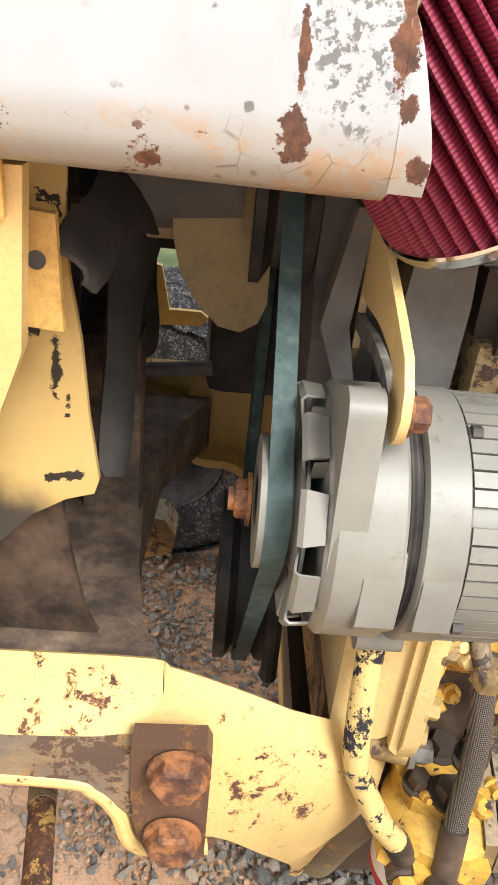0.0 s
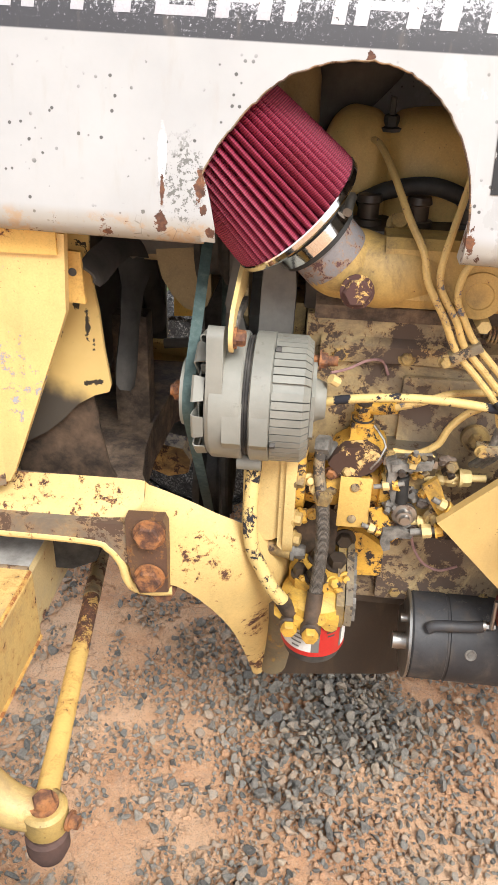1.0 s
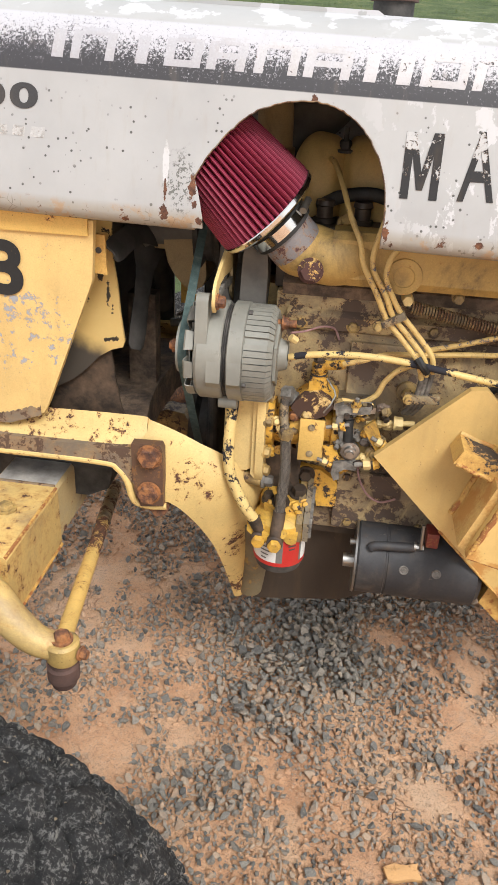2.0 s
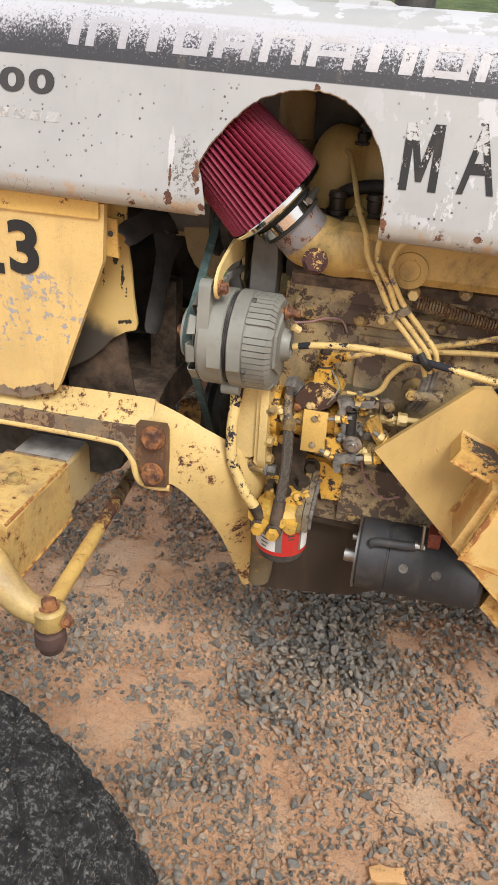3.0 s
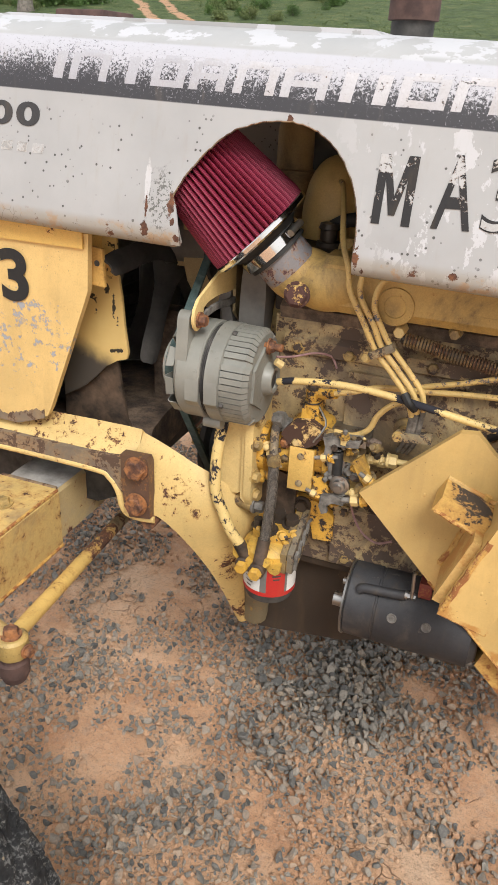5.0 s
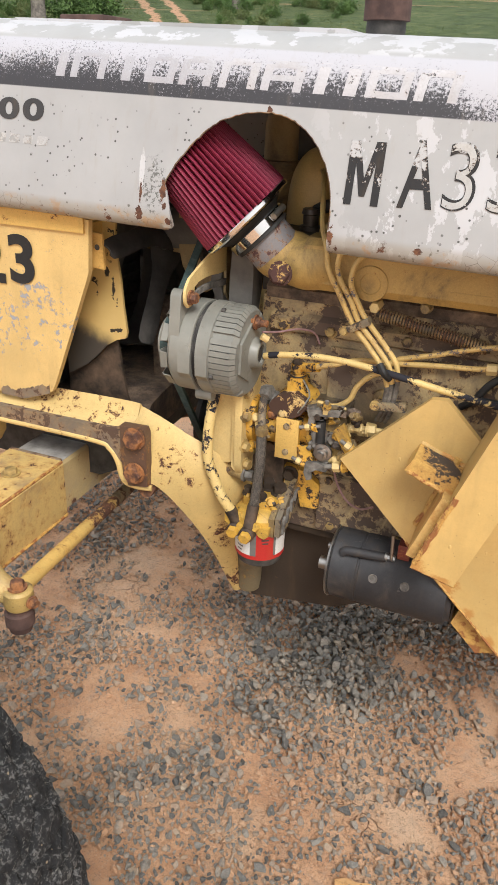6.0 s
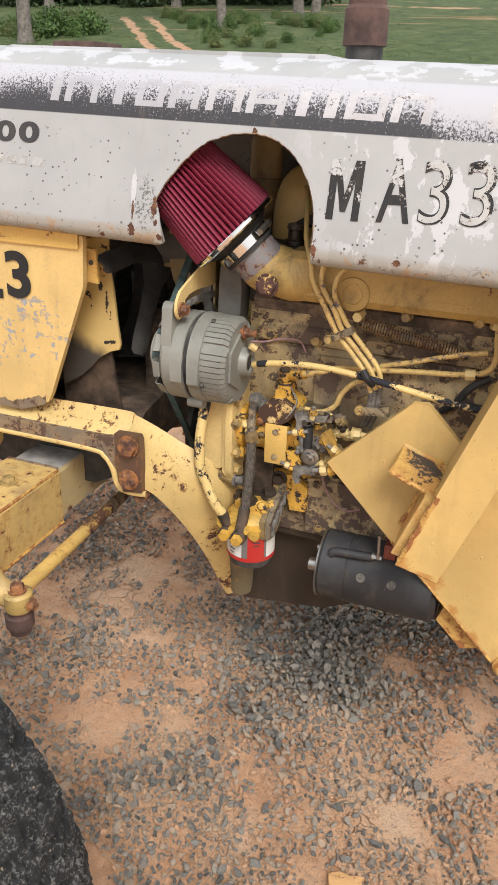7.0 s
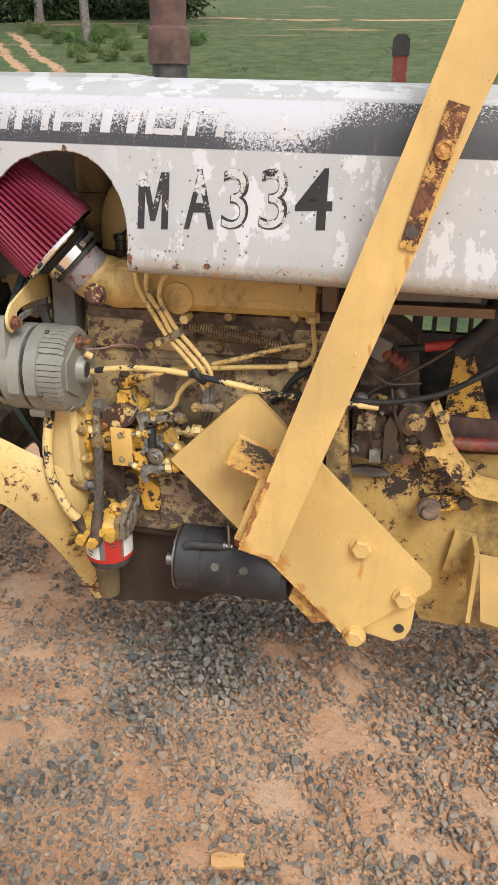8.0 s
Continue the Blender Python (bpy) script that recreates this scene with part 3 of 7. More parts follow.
def part(name, bm, material, parent=None, label="", bevel=0.0, smooth=35, solid=0.0):
    """Links a bmesh, given in the place's own coordinates, as one mesh object under a thing or a part."""
    if bevel:
        sharp = [e for e in bm.edges if len(e.link_faces) == 2 and e.calc_face_angle(0) > radians(28)]
        bmesh.ops.bevel(bm, geom=sharp, offset=bevel, segments=2, profile=0.6, affect="EDGES", clamp_overlap=True)
    bmesh.ops.recalc_face_normals(bm, faces=bm.faces[:])
    xs = [v.co.copy() for v in bm.verts]
    mid = Vector([(min(c[i] for c in xs) + max(c[i] for c in xs)) / 2 for i in range(3)])
    bmesh.ops.translate(bm, verts=bm.verts[:], vec=-mid)
    me = bpy.data.meshes.new(name)
    bm.to_mesh(me)
    bm.free()
    me.materials.append(material)
    me.polygons.foreach_set("use_smooth", [True] * len(me.polygons))
    me.set_sharp_from_angle(angle=radians(smooth))
    if solid:
        use = {}
        for p in me.polygons:
            for k in p.edge_keys:
                use[k] = use.get(k, 0) + 1
        rims = me.attributes.get("sharp_edge") or me.attributes.new("sharp_edge", "BOOLEAN", "EDGE")
        for e in me.edges:
            if use.get(e.key, 0) < 2:
                rims.data[e.index].value = True
    ob = new(name, me)
    SPOT[ob] = mid
    ob.location = mid - (SPOT[parent] if parent else Vector())
    if parent:
        ob.parent = parent
    if solid:
        mod = ob.modifiers.new("thickness", "SOLIDIFY")
        mod.thickness, mod.offset = solid, 0.0
    return tagged(ob, label)


def box(bm, x0, x1, y0, y1, z0, z1, turn=None):
    m = Matrix.LocRotScale(((x0 + x1) / 2, (y0 + y1) / 2, (z0 + z1) / 2), Euler([radians(a) for a in turn]) if turn else None, (abs(x1 - x0), abs(y1 - y0), abs(z1 - z0)))
    bmesh.ops.create_cube(bm, size=1, matrix=m)
    return bm


def prism(bm, pts, axis, lo, hi):
    """An outline pushed along an axis. Outlines are (x, z) for y, (x, y) for z, (y, z) for x."""
    def at(p, h):
        return {"y": (p[0], h, p[1]), "z": (p[0], p[1], h), "x": (h, p[0], p[1])}[axis]
    a, b = [bm.verts.new(at(p, lo)) for p in pts], [bm.verts.new(at(p, hi)) for p in pts]
    n = len(pts)
    bm.faces.new(a)
    bm.faces.new(b[::-1])
    for i in range(n):
        bm.faces.new((a[i], b[i], b[(i + 1) % n], a[(i + 1) % n]))
    return bm


def frame_of(d):
    d = Vector(d).normalized()
    u = d.cross(Vector((0, 0, 1)) if abs(d.z) < 0.9 else Vector((0, 1, 0))).normalized()
    return d, u, d.cross(u)


def lathe(bm, base, axis, profile, seg=28, cap=True):
    """Turns a profile of (height, radius) round an axis."""
    base = Vector(base)
    d, u, w = frame_of(axis)
    rings = []
    for h, r in profile:
        rings.append([bm.verts.new(base + d * h + (u * math.cos(a) + w * math.sin(a)) * r) for a in (2 * math.pi * i / seg for i in range(seg))])
    for a, b in zip(rings, rings[1:]):
        for i in range(seg):
            bm.faces.new((a[i], a[(i + 1) % seg], b[(i + 1) % seg], b[i]))
    if cap:
        bm.faces.new(rings[0][::-1])
        bm.faces.new(rings[-1])
    return bm


def cyl(bm, p, q, r, r2=None, seg=20):
    p, q = Vector(p), Vector(q)
    return lathe(bm, p, q - p, [(0, r), ((q - p).length, r if r2 is None else r2)], seg)


def glide(points, steps=8):
    """A smooth line through the points."""
    P = [Vector(p) for p in points]
    P = [P[0] * 2 - P[1]] + P + [P[-1] * 2 - P[-2]]
    out = []
    for i in range(1, len(P) - 2):
        for s in range(steps):
            t = s / steps
            out.append(0.5 * (2 * P[i] + (P[i + 1] - P[i - 1]) * t + (2 * P[i - 1] - 5 * P[i] + 4 * P[i + 1] - P[i + 2]) * t * t + (3 * P[i] - P[i - 1] - 3 * P[i + 1] + P[i + 2]) * t ** 3))
    return out + [P[-2]]


def tube(bm, points, r, seg=10, steps=8, smooth=True):
    line = glide(points, steps) if smooth else [Vector(p) for p in points]
    u = None
    rings = []
    for i, p in enumerate(line):
        d = (line[min(i + 1, len(line) - 1)] - line[max(i - 1, 0)]).normalized()
        u = frame_of(d)[1] if u is None else (u - d * u.dot(d)).normalized()
        w = d.cross(u)
        k = r(i / (len(line) - 1)) if callable(r) else r
        rings.append([bm.verts.new(p + (u * math.cos(a) + w * math.sin(a)) * k) for a in (2 * math.pi * j / seg for j in range(seg))])
    for a, b in zip(rings, rings[1:]):
        for j in range(seg):
            bm.faces.new((a[j], a[(j + 1) % seg], b[(j + 1) % seg], b[j]))
    bm.faces.new(rings[0][::-1])
    bm.faces.new(rings[-1])
    return bm


def bolt(bm, at, axis, r, h, washer=1.35):
    at = Vector(at)
    d = Vector(axis).normalized()
    if washer:
        lathe(bm, at, d, [(0, r * washer), (h * 0.25, r * washer)], 18)
    lathe(bm, at, d, [(0, r), (h * 0.8, r), (h, r * 0.86)], 6)
    return bm


def B():
    return bmesh.new()


OUT = (0, -1, 0)


# ---- the tractor ----
tractor = thing("tractor", (0.3, 0.62, 0.0), "old yellow industrial tractor with white hood, engine side open", "tractor")

# -- hood --
SIDE = [(0.346, 1.1335), (0.324, 1.1315), (0.312, 1.1365), (0.3075, 1.1475), (0.309, 1.1627), (0.321, 1.2132), (0.3335, 1.2638), (0.346, 1.3173), (0.352, 1.3446), (0.363, 1.3689), (0.379, 1.387), (0.411, 1.403), (0.46, 1.413), (0.62, 1.416)]
# the torch-cut arch, from its front foot over the top to its rear foot
ARCH = [(0.0655, 1.189), (0.0612, 1.199), (0.0622, 1.211), (0.0805, 1.239), (0.106, 1.268), (0.135, 1.2915), (0.175, 1.3052), (0.2135, 1.3095), (0.245, 1.3032), (0.275, 1.2862), (0.3, 1.2575), (0.3155, 1.225), (0.3218, 1.19), (0.3225, 1.164)]


def side_at(z):
    for (y0, z0), (y1, z1) in zip(SIDE[3:], SIDE[4:]):
        if z <= z1:
            return y0 + (y1 - y0) * (z - z0) / (z1 - z0)
    return SIDE[-1][0]


def drop(x):
    return -0.022 * (x - 0.3)


def arch_line():
    """The cut as a fine line, a little unsteady like a hand-held torch."""
    wob = random.Random(4)
    line = glide([(x, 0, z) for x, z in ARCH], 7)
    return [(p.x, p.z + (wob.uniform(-0.0011, 0.0011) if 3 < i < len(line) - 4 else 0)) for i, p in enumerate(line)]


def hood_mesh():
    """The near side with the torch-cut arch open at the bottom, the crown, and the far side."""
    bm = B()
    cut = arch_line()
    rising = []
    for x, z in cut:
        if not rising or x > rising[-1][0] + 0.0002:
            rising.append((x, z)) if z > 1.2 or x > 0.2 else None
    left, right = rising[0][0] - 0.0003, rising[-1][0] + 0.0003
    xs = [(-0.85 + 0.05 * i, None) for i in range(19) if -0.85 + 0.05 * i < left - 0.01]
    xs.append((left, None))
    xs += [(x, z - drop(x)) for x, z in rising]
    xs.append((right, None))
    xs += [(right + 0.04 + 0.06 * i, None) for i in range(20)]
    cols = []
    for x, lip in xs:
        col = []
        if lip is None:
            line = SIDE[:]
        else:
            line = []
            for k, (y, z) in enumerate(SIDE):
                if k < 3:
                    line.append((side_at(lip), lip))
                else:
                    zz = max(z, lip)
                    line.append((side_at(zz) if zz > z else y, zz))
        for y, z in line:
            col.append(bm.verts.new((x, y, z + drop(x))))
        for y, z in reversed(SIDE[:-1]):
            col.append(bm.verts.new((x, 1.24 - y, z + drop(x))))
        cols.append(col)
    for a, b in zip(cols, cols[1:]):
        for i in range(len(a) - 1):
            f = [a[i], a[i + 1], b[i + 1], b[i]]
            if len({tuple(round(c, 5) for c in v.co) for v in f}) >= 3:
                bm.faces.new(f)
    bmesh.ops.remove_doubles(bm, verts=bm.verts[:], dist=0.0002)
    return bm


hood = part("hood", hood_mesh(), m_hood, tractor, "white sheet-metal hood with a torch-cut round opening, chipped and rusting", solid=0.003, smooth=50)
lid = part("hood_lid", prism(B(), [(-0.31, 1.414), (-0.298, 1.4265), (-0.285, 1.429), (0.285, 1.4195), (0.30, 1.41), (0.29, 1.4), (-0.31, 1.408)], "y", 0.45, 0.79), m_hood, hood, bevel=0.003)
part("radiator_cap_cover", box(B(), -0.277, -0.185, 0.56, 0.66, 1.42, 1.442), m_exhaust, hood, "brown rusted cover", 0.004)


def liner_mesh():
    """An added dark sheet inside the crown and far side."""
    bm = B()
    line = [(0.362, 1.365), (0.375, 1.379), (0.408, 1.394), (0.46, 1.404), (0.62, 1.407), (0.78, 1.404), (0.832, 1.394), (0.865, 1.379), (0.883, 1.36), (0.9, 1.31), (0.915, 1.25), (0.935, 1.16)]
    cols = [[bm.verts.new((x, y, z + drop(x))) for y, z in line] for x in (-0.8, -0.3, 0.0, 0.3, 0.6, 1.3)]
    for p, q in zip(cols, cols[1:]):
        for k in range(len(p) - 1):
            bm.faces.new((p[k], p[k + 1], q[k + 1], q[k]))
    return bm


# Added so the hood's white inside doesn't show pale through the arch.
part("hood_liner", liner_mesh(), m_dark, hood, "dark sheet added inside the hood", solid=0.002)


def hood_patch(x0, x1, z0, z1, lean=0.0, lift=0.0004, taper=0.0):
    """A thin flake of film that follows the hood's side."""
    bm = B()
    rows = []
    for k in range(7):
        z = z0 + (z1 - z0) * k / 6
        s = lean * (z - z0)
        rows.append([bm.verts.new((x + s, side_at(z) - lift - 0.0016, z + drop(x))) for x in (x0 + taper * k / 6, x1 - taper * k / 6)])
    for a, b in zip(rows, rows[1:]):
        bm.faces.new((a[0], a[1], b[1], b[0]))
    return bm


# the maker's word on the stripe: plain slabs of its size and colour
def stripe_mark(lo, hi, kind):
    """A plain upright, gate or ring of thin film, leaning a little."""
    low, high, w = 1.3345, 1.3725, hi - lo
    pen = 0.0125
    if kind == "bar":
        strokes = [(lo, hi, low, high)]
    else:
        strokes = [(lo, lo + pen, low, high), (hi - pen, hi, low, high), (lo + pen, hi - pen, high - 0.0085, high)]
        if kind == "ring":
            strokes.append((lo + pen, hi - pen, low, low + 0.0085))
        if kind == "rung":
            strokes.append((lo + pen, hi - pen, low + 0.013, low + 0.0205))
    for x0, x1, z0, z1 in strokes:
        shift = 0.14 * (z0 - low)
        part("decal_bar", hood_patch(x0 + shift, x1 + shift, z0, z1, 0.14), m_letter, hood)


for lo, hi, kind in ((-0.143, -0.127, "bar"), (-0.117, -0.057, "gate"), (-0.028, -0.012, "bar"), (0.011, 0.06, "ring"), (0.068, 0.119, "rung"), (0.131, 0.188, "gate"), (0.196, 0.256, "rung"), (0.274, 0.29, "bar"), (0.316, 0.334, "bar"), (0.346, 0.404, "ring"), (0.412, 0.468, "gate"), (0.5435, 0.559, "bar")):
    stripe_mark(lo, hi, kind)
part("decal_bar", hood_patch(0.559, 0.591, 1.3345, 1.343, 0.14), m_letter, hood)


def letters(text, x0, x1, z0, z1, material, parent, name, y_of, tilt, slope=0.0, thick=0.0006, bold=0.0):
    """One character or word of the built-in font, fitted into a field on a side face."""
    cu = bpy.data.curves.new(name, "FONT")
    cu.body, cu.extrude, cu.resolution_u, cu.offset = text, 0.01, 6, bold
    tmp = new(name, cu)
    me = bpy.data.meshes.new_from_object(tmp.evaluated_get(bpy.context.evaluated_depsgraph_get()))
    bpy.data.objects.remove(tmp)
    bm = B()
    bm.from_mesh(me)
    bpy.data.meshes.remove(me)
    lo = [min(v.co[i] for v in bm.verts) for i in range(2)]
    hi = [max(v.co[i] for v in bm.verts) for i in range(2)]
    for v in bm.verts:
        fx, fz = (v.co.x - lo[0]) / (hi[0] - lo[0]), (v.co.y - lo[1]) / (hi[1] - lo[1])
        z = z0 + (z1 - z0) * fz
        x = x0 + (x1 - x0) * fx
        z += slope * (x - 0.3)
        v.co = Vector((x, y_of(x, z) - 0.0021 - thick * (1 if v.co.z > 0 else 0), z))
    return part(name, bm, material, parent)


em = [(0, 0), (0, 1), (0.27, 1), (0.5, 0.42), (0.73, 1), (1, 1), (1, 0), (0.78, 0), (0.78, 0.66), (0.58, 0.14), (0.42, 0.14), (0.22, 0.66), (0.22, 0)]
def on_hood(x, z):
    return side_at(z - drop(x))


bm = prism(B(), [(0.3385 + 0.0485 * u, 1.2 + 0.0805 * v) for u, v in em], "y", 0, 1)
for v in bm.verts:
    v.co.y = on_hood(v.co.x, v.co.z) - (0.0021 if v.co.y > 0.5 else 0.0026)
part("stencil_character", bm, m_black_text, hood)
for ch, x0, x1, mat in (("A", 0.4125, 0.4595, m_black_text), ("3", 0.4705, 0.5115, m_black_text), ("3", 0.528, 0.57, m_black_text), ("4", 0.5815, 0.636, m_number)):
    letters(ch, x0, x1, 1.1985, 1.2825, mat, hood, "stencil_character", on_hood, 0, slope=0.025, thick=0.0005, bold=0.012)
    if ch == "3":
        letters(ch, x0 + 0.0012, x1 - 0.0042, 1.2998 - 0.0992, 1.2805, m_peel_fill, hood, "peeled_patch", on_hood, 0, slope=0.025, thick=0.001, bold=-0.012)
for ch, x0, x1 in (("4", -0.3, -0.2535), ("0", -0.2475, -0.2075), ("0", -0.201, -0.161)):
    letters(ch, x0, x1, 1.279, 1.3112, m_decal, hood, "model_digit", on_hood, 0, bold=0.035)
for x0, x1 in ((-0.262, -0.232), (-0.225, -0.206), (-0.198, -0.18), (-0.172, -0.152)):
    part("faded_bar", hood_patch(x0, x1, 1.234, 1.247, 0.1), m_faint, hood)
# the burnt rim of the torch cut
rim_line = [(x, side_at(z - drop(x)), z) for x, z in arch_line()]
nose = B()
cols = []
for k in range(9):
    x = 0.0605 + 0.0145 * k / 8
    top = 1.2 - 0.049 * (k / 8) ** 1.5
    line = SIDE[2:4] + [(side_at(1.1475 + (top - 1.1475) * q), 1.1475 + (top - 1.1475) * q) for q in (0.25, 0.5, 0.75, 1.0)]
    cols.append([nose.verts.new((x, y, z + drop(x))) for y, z in line])
for p, q in zip(cols, cols[1:]):
    for k in range(len(p) - 1):
        nose.faces.new((p[k], p[k + 1], q[k + 1], q[k]))
part("torn_corner", nose, m_hood, hood, solid=0.003)
part("burnt_rim", tube(B(), rim_line, 0.0016, 6, smooth=False), m_web, hood, "rough rusted edge of the torch cut")
part("plank", prism(B(), [(0.722, 1.083), (0.89, 1.084), (0.89, 1.069), (0.723, 1.067)], "y", 0.40, 0.43), m_wood, tractor, "weathered brown plank under the hood", 0.003)
part("flat_bar", prism(B(), [(0.738, 1.108), (0.864, 1.108), (0.865, 1.098), (0.739, 1.095)], "y", 0.38, 0.39), m_shroud, tractor, "", 0.002)

part("wooden_block", prism(B(), [(0.614, 1.1), (0.638, 1.1), (0.64, 1.058), (0.616, 1.058)], "y", 0.43, 0.46), m_wood, tractor, "", 0.003)

# -- exhaust and lever above the hood --
exhaust = part("exhaust", lathe(B(), (0.307, 0.6, 1.38), (0, 0, 1), [(0.058, 0.03), (0.059, 0.0365), (0.112, 0.036), (0.118, 0.031), (0.8, 0.029)], 32), m_exhaust, tractor, "rusty brown exhaust stack")
part("stack_base", lathe(B(), (0.307, 0.6, 1.36), (0, 0, 1), [(0, 0.031), (0.079, 0.031)], 28), m_dark, exhaust, "sooty lower pipe")
part("stack_pipe", lathe(B(), (0.307, 0.6, 1.5), (0, 0, 1), [(0, 0.0305), (0.7, 0.0305)], 28), m_stack, exhaust)
lever = part("lever", prism(B(), [(0.693, 1.38), (0.717, 1.38), (0.717, 1.455), (0.693, 1.455)], "y", 0.612, 0.622), m_redpipe, tractor, "reddish hand lever with a black cap", 0.002)
part("lever_cap", prism(B(), [(0.691, 1.45), (0.719, 1.45), (0.719, 1.474), (0.712, 1.482), (0.698, 1.482), (0.691, 1.474)], "y", 0.609, 0.625), m_rubber, lever, "", 0.003)

# -- grille side panel --
panel = part("grille_panel", prism(B(), [(-0.8, 1.132), (-0.092, 1.134), (-0.098, 1.046), (-0.104, 1.03), (-0.184, 0.83), (-0.193, 0.813), (-0.255, 0.795), (-0.8, 0.776)], "y", 0.338, 0.35), m_panel, tractor, "yellow front side panel with black number and flaking paint", 0.003)
letters("2", -0.328, -0.27, 1.007, 1.0925, m_number, panel, "painted_digit", lambda x, z: 0.338, 0, bold=0.03)
letters("3", -0.259, -0.2065, 1.011, 1.097, m_number, panel, "painted_digit", lambda x, z: 0.338, 0, bold=0.03)
torn = random.Random(17)
hem, reach = [], 0.006
for i in range(44):
    reach = min(0.016, max(0.001, reach + torn.uniform(-0.0035, 0.0035)))
    x = -0.31 + 0.0026 * i
    hem.append((x, (0.793 if x < -0.255 else 0.793 + (x + 0.255) * 0.36), reach))
part("rusted_hem", prism(B(), [(x, z - 0.005) for x, z, r in hem] + [(x, z + r) for x, z, r in reversed(hem)], "y", 0.3362, 0.3378), m_web, panel, "ragged rusted lower edge")
part("top_strip", box(B(), -0.8, -0.1, 0.333, 0.337, 1.112, 1.14), m_yellow, panel)
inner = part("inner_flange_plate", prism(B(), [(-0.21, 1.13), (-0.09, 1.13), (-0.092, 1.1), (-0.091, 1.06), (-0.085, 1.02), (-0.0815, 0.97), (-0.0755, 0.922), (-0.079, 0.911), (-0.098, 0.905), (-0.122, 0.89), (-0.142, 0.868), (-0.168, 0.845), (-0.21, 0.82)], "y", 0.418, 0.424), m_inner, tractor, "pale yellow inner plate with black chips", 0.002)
part("splash_plate", prism(B(), [(-0.22, 0.93), (-0.13, 0.93), (-0.105, 0.9), (-0.1, 0.85), (-0.09, 0.79), (-0.08, 0.768), (-0.22, 0.768)], "y", 0.432, 0.438), m_soot_and_shade, inner, "dark lower plate", 0.002)
tab = B()
prism(tab, [(-0.109, 1.05), (-0.083, 1.048), (-0.085, 1.108), (-0.108, 1.11)], "y", 0.364, 0.37)
part("drilled_tab", tab, m_shelf, inner, "rusted tab with a hole", 0.002)
part("tab_hole", cyl(B(), (-0.095, 0.3638, 1.085), (-0.095, 0.3632, 1.085), 0.0048), m_dark, inner)
part("tab_web", box(B(), -0.125, -0.118, 0.35, 0.42, 1.04, 1.12), m_yellow, inner, "", 0.002)

# -- radiator, shroud and fan --
rad = part("radiator", box(B(), -0.36, -0.27, 0.43, 0.81, 0.77, 1.13), m_dark, tractor, "sooty dark radiator core behind the fan", 0.004)
for i in range(14):
    part("radiator_fin", box(B(), -0.2695, -0.2665, 0.44, 0.80, 0.79 + 0.024 * i, 0.796 + 0.024 * i), m_dark, rad)
sh = B()
n = 40
vs = [[sh.verts.new((x, 0.62 + r * math.cos(2 * math.pi * i / n), 0.98 + r * math.sin(2 * math.pi * i / n))) for i in range(n)] for x, r in ((-0.268, 0.2), (-0.2, 0.185), (-0.16, 0.18))]
for a, b in zip(vs, vs[1:]):
    for i in range(n):
        if math.sin(2 * math.pi * i / n) > 0.55 or math.cos(2 * math.pi * i / n) > 0.2:
            sh.faces.new((a[i], a[(i + 1) % n], b[(i + 1) % n], b[i]))
bmesh.ops.delete(sh, geom=[v for v in sh.verts if not v.link_faces], context="VERTS")
part("fan_shroud", sh, m_shroud, tractor, "dusty grey fan shroud", solid=0.004)
part("shroud_corner", prism(B(), [(0.44, 1.13), (0.62, 1.13), (0.60, 1.06), (0.52, 1.05), (0.478, 1.0), (0.455, 1.06)], "x", -0.135, -0.13), m_shroud, tractor, "", 0.001)
FAN_Y, FAN_Z = 0.6, 1.085
fan = part("cooling_fan", lathe(B(), (-0.098, FAN_Y, FAN_Z), (1, 0, 0), [(0, 0.03), (0.004, 0.048), (0.02, 0.052), (0.03, 0.04), (0.105, 0.036)], 28), m_shroud, tractor, "dusty grey six-bladed cooling fan", 0.002)
for i in range(6):
    a = math.radians(241 + 60 * i)
    bm = B()
    ca, sa = math.cos(a), math.sin(a)
    rows = []
    for r, w in ((0.035, 0.036), (0.06, 0.028), (0.09, 0.018), (0.14, 0.015), (0.2, 0.0165), (0.226, 0.0145), (0.233, 0.008)):
        rows.append([bm.verts.new((-0.078 + 0.62 * q * w + 0.006 * (1 - q * q), FAN_Y + r * ca - q * w * sa, FAN_Z + r * sa + q * w * ca)) for q in (-1, -0.5, 0, 0.5, 1)])
    for p, q in zip(rows, rows[1:]):
        for k in range(4):
            bm.faces.new((p[k], p[k + 1], q[k + 1], q[k]))
    part("fan_blade", bm, m_fan, fan, "dusty grey pressed blade", solid=0.003)
part("water_pump_housing", prism(B(), [(-0.046, 1.14), (0.028, 1.14), (0.032, 1.0), (0.026, 0.983), (0.012, 0.974), (-0.006, 0.978), (-0.024, 0.996), (-0.038, 1.02), (-0.045, 1.05)], "y", 0.57, 0.68), m_dusty, tractor, "dusty brown water pump housing", 0.008)
part("cross_bar", box(B(), -0.125, -0.04, 0.585, 0.61, 1.04, 1.062), m_dusty, tractor, "", 0.003)
part("far_bracket", prism(B(), [(-0.096, 0.915), (-0.085, 0.912), (-0.074, 0.855), (-0.033, 0.855), (-0.022, 0.847), (-0.031, 0.836), (-0.096, 0.833)], "y", 0.93, 0.938), m_yellow, tractor, "bright yellow bracket", 0.002)
part("grey_rod", cyl(B(), (-0.085, 0.787, 0.833), (-0.01, 0.787, 0.842), 0.009), m_shroud, tractor)
part("pump_casting", prism(B(), [(0.5, 0.86), (0.5, 1.0), (0.53, 1.04), (0.53, 1.13), (0.74, 1.13), (0.74, 0.86)], "x", 0.062, 0.112), m_shroud, tractor, "dusty pump casting", 0.01)
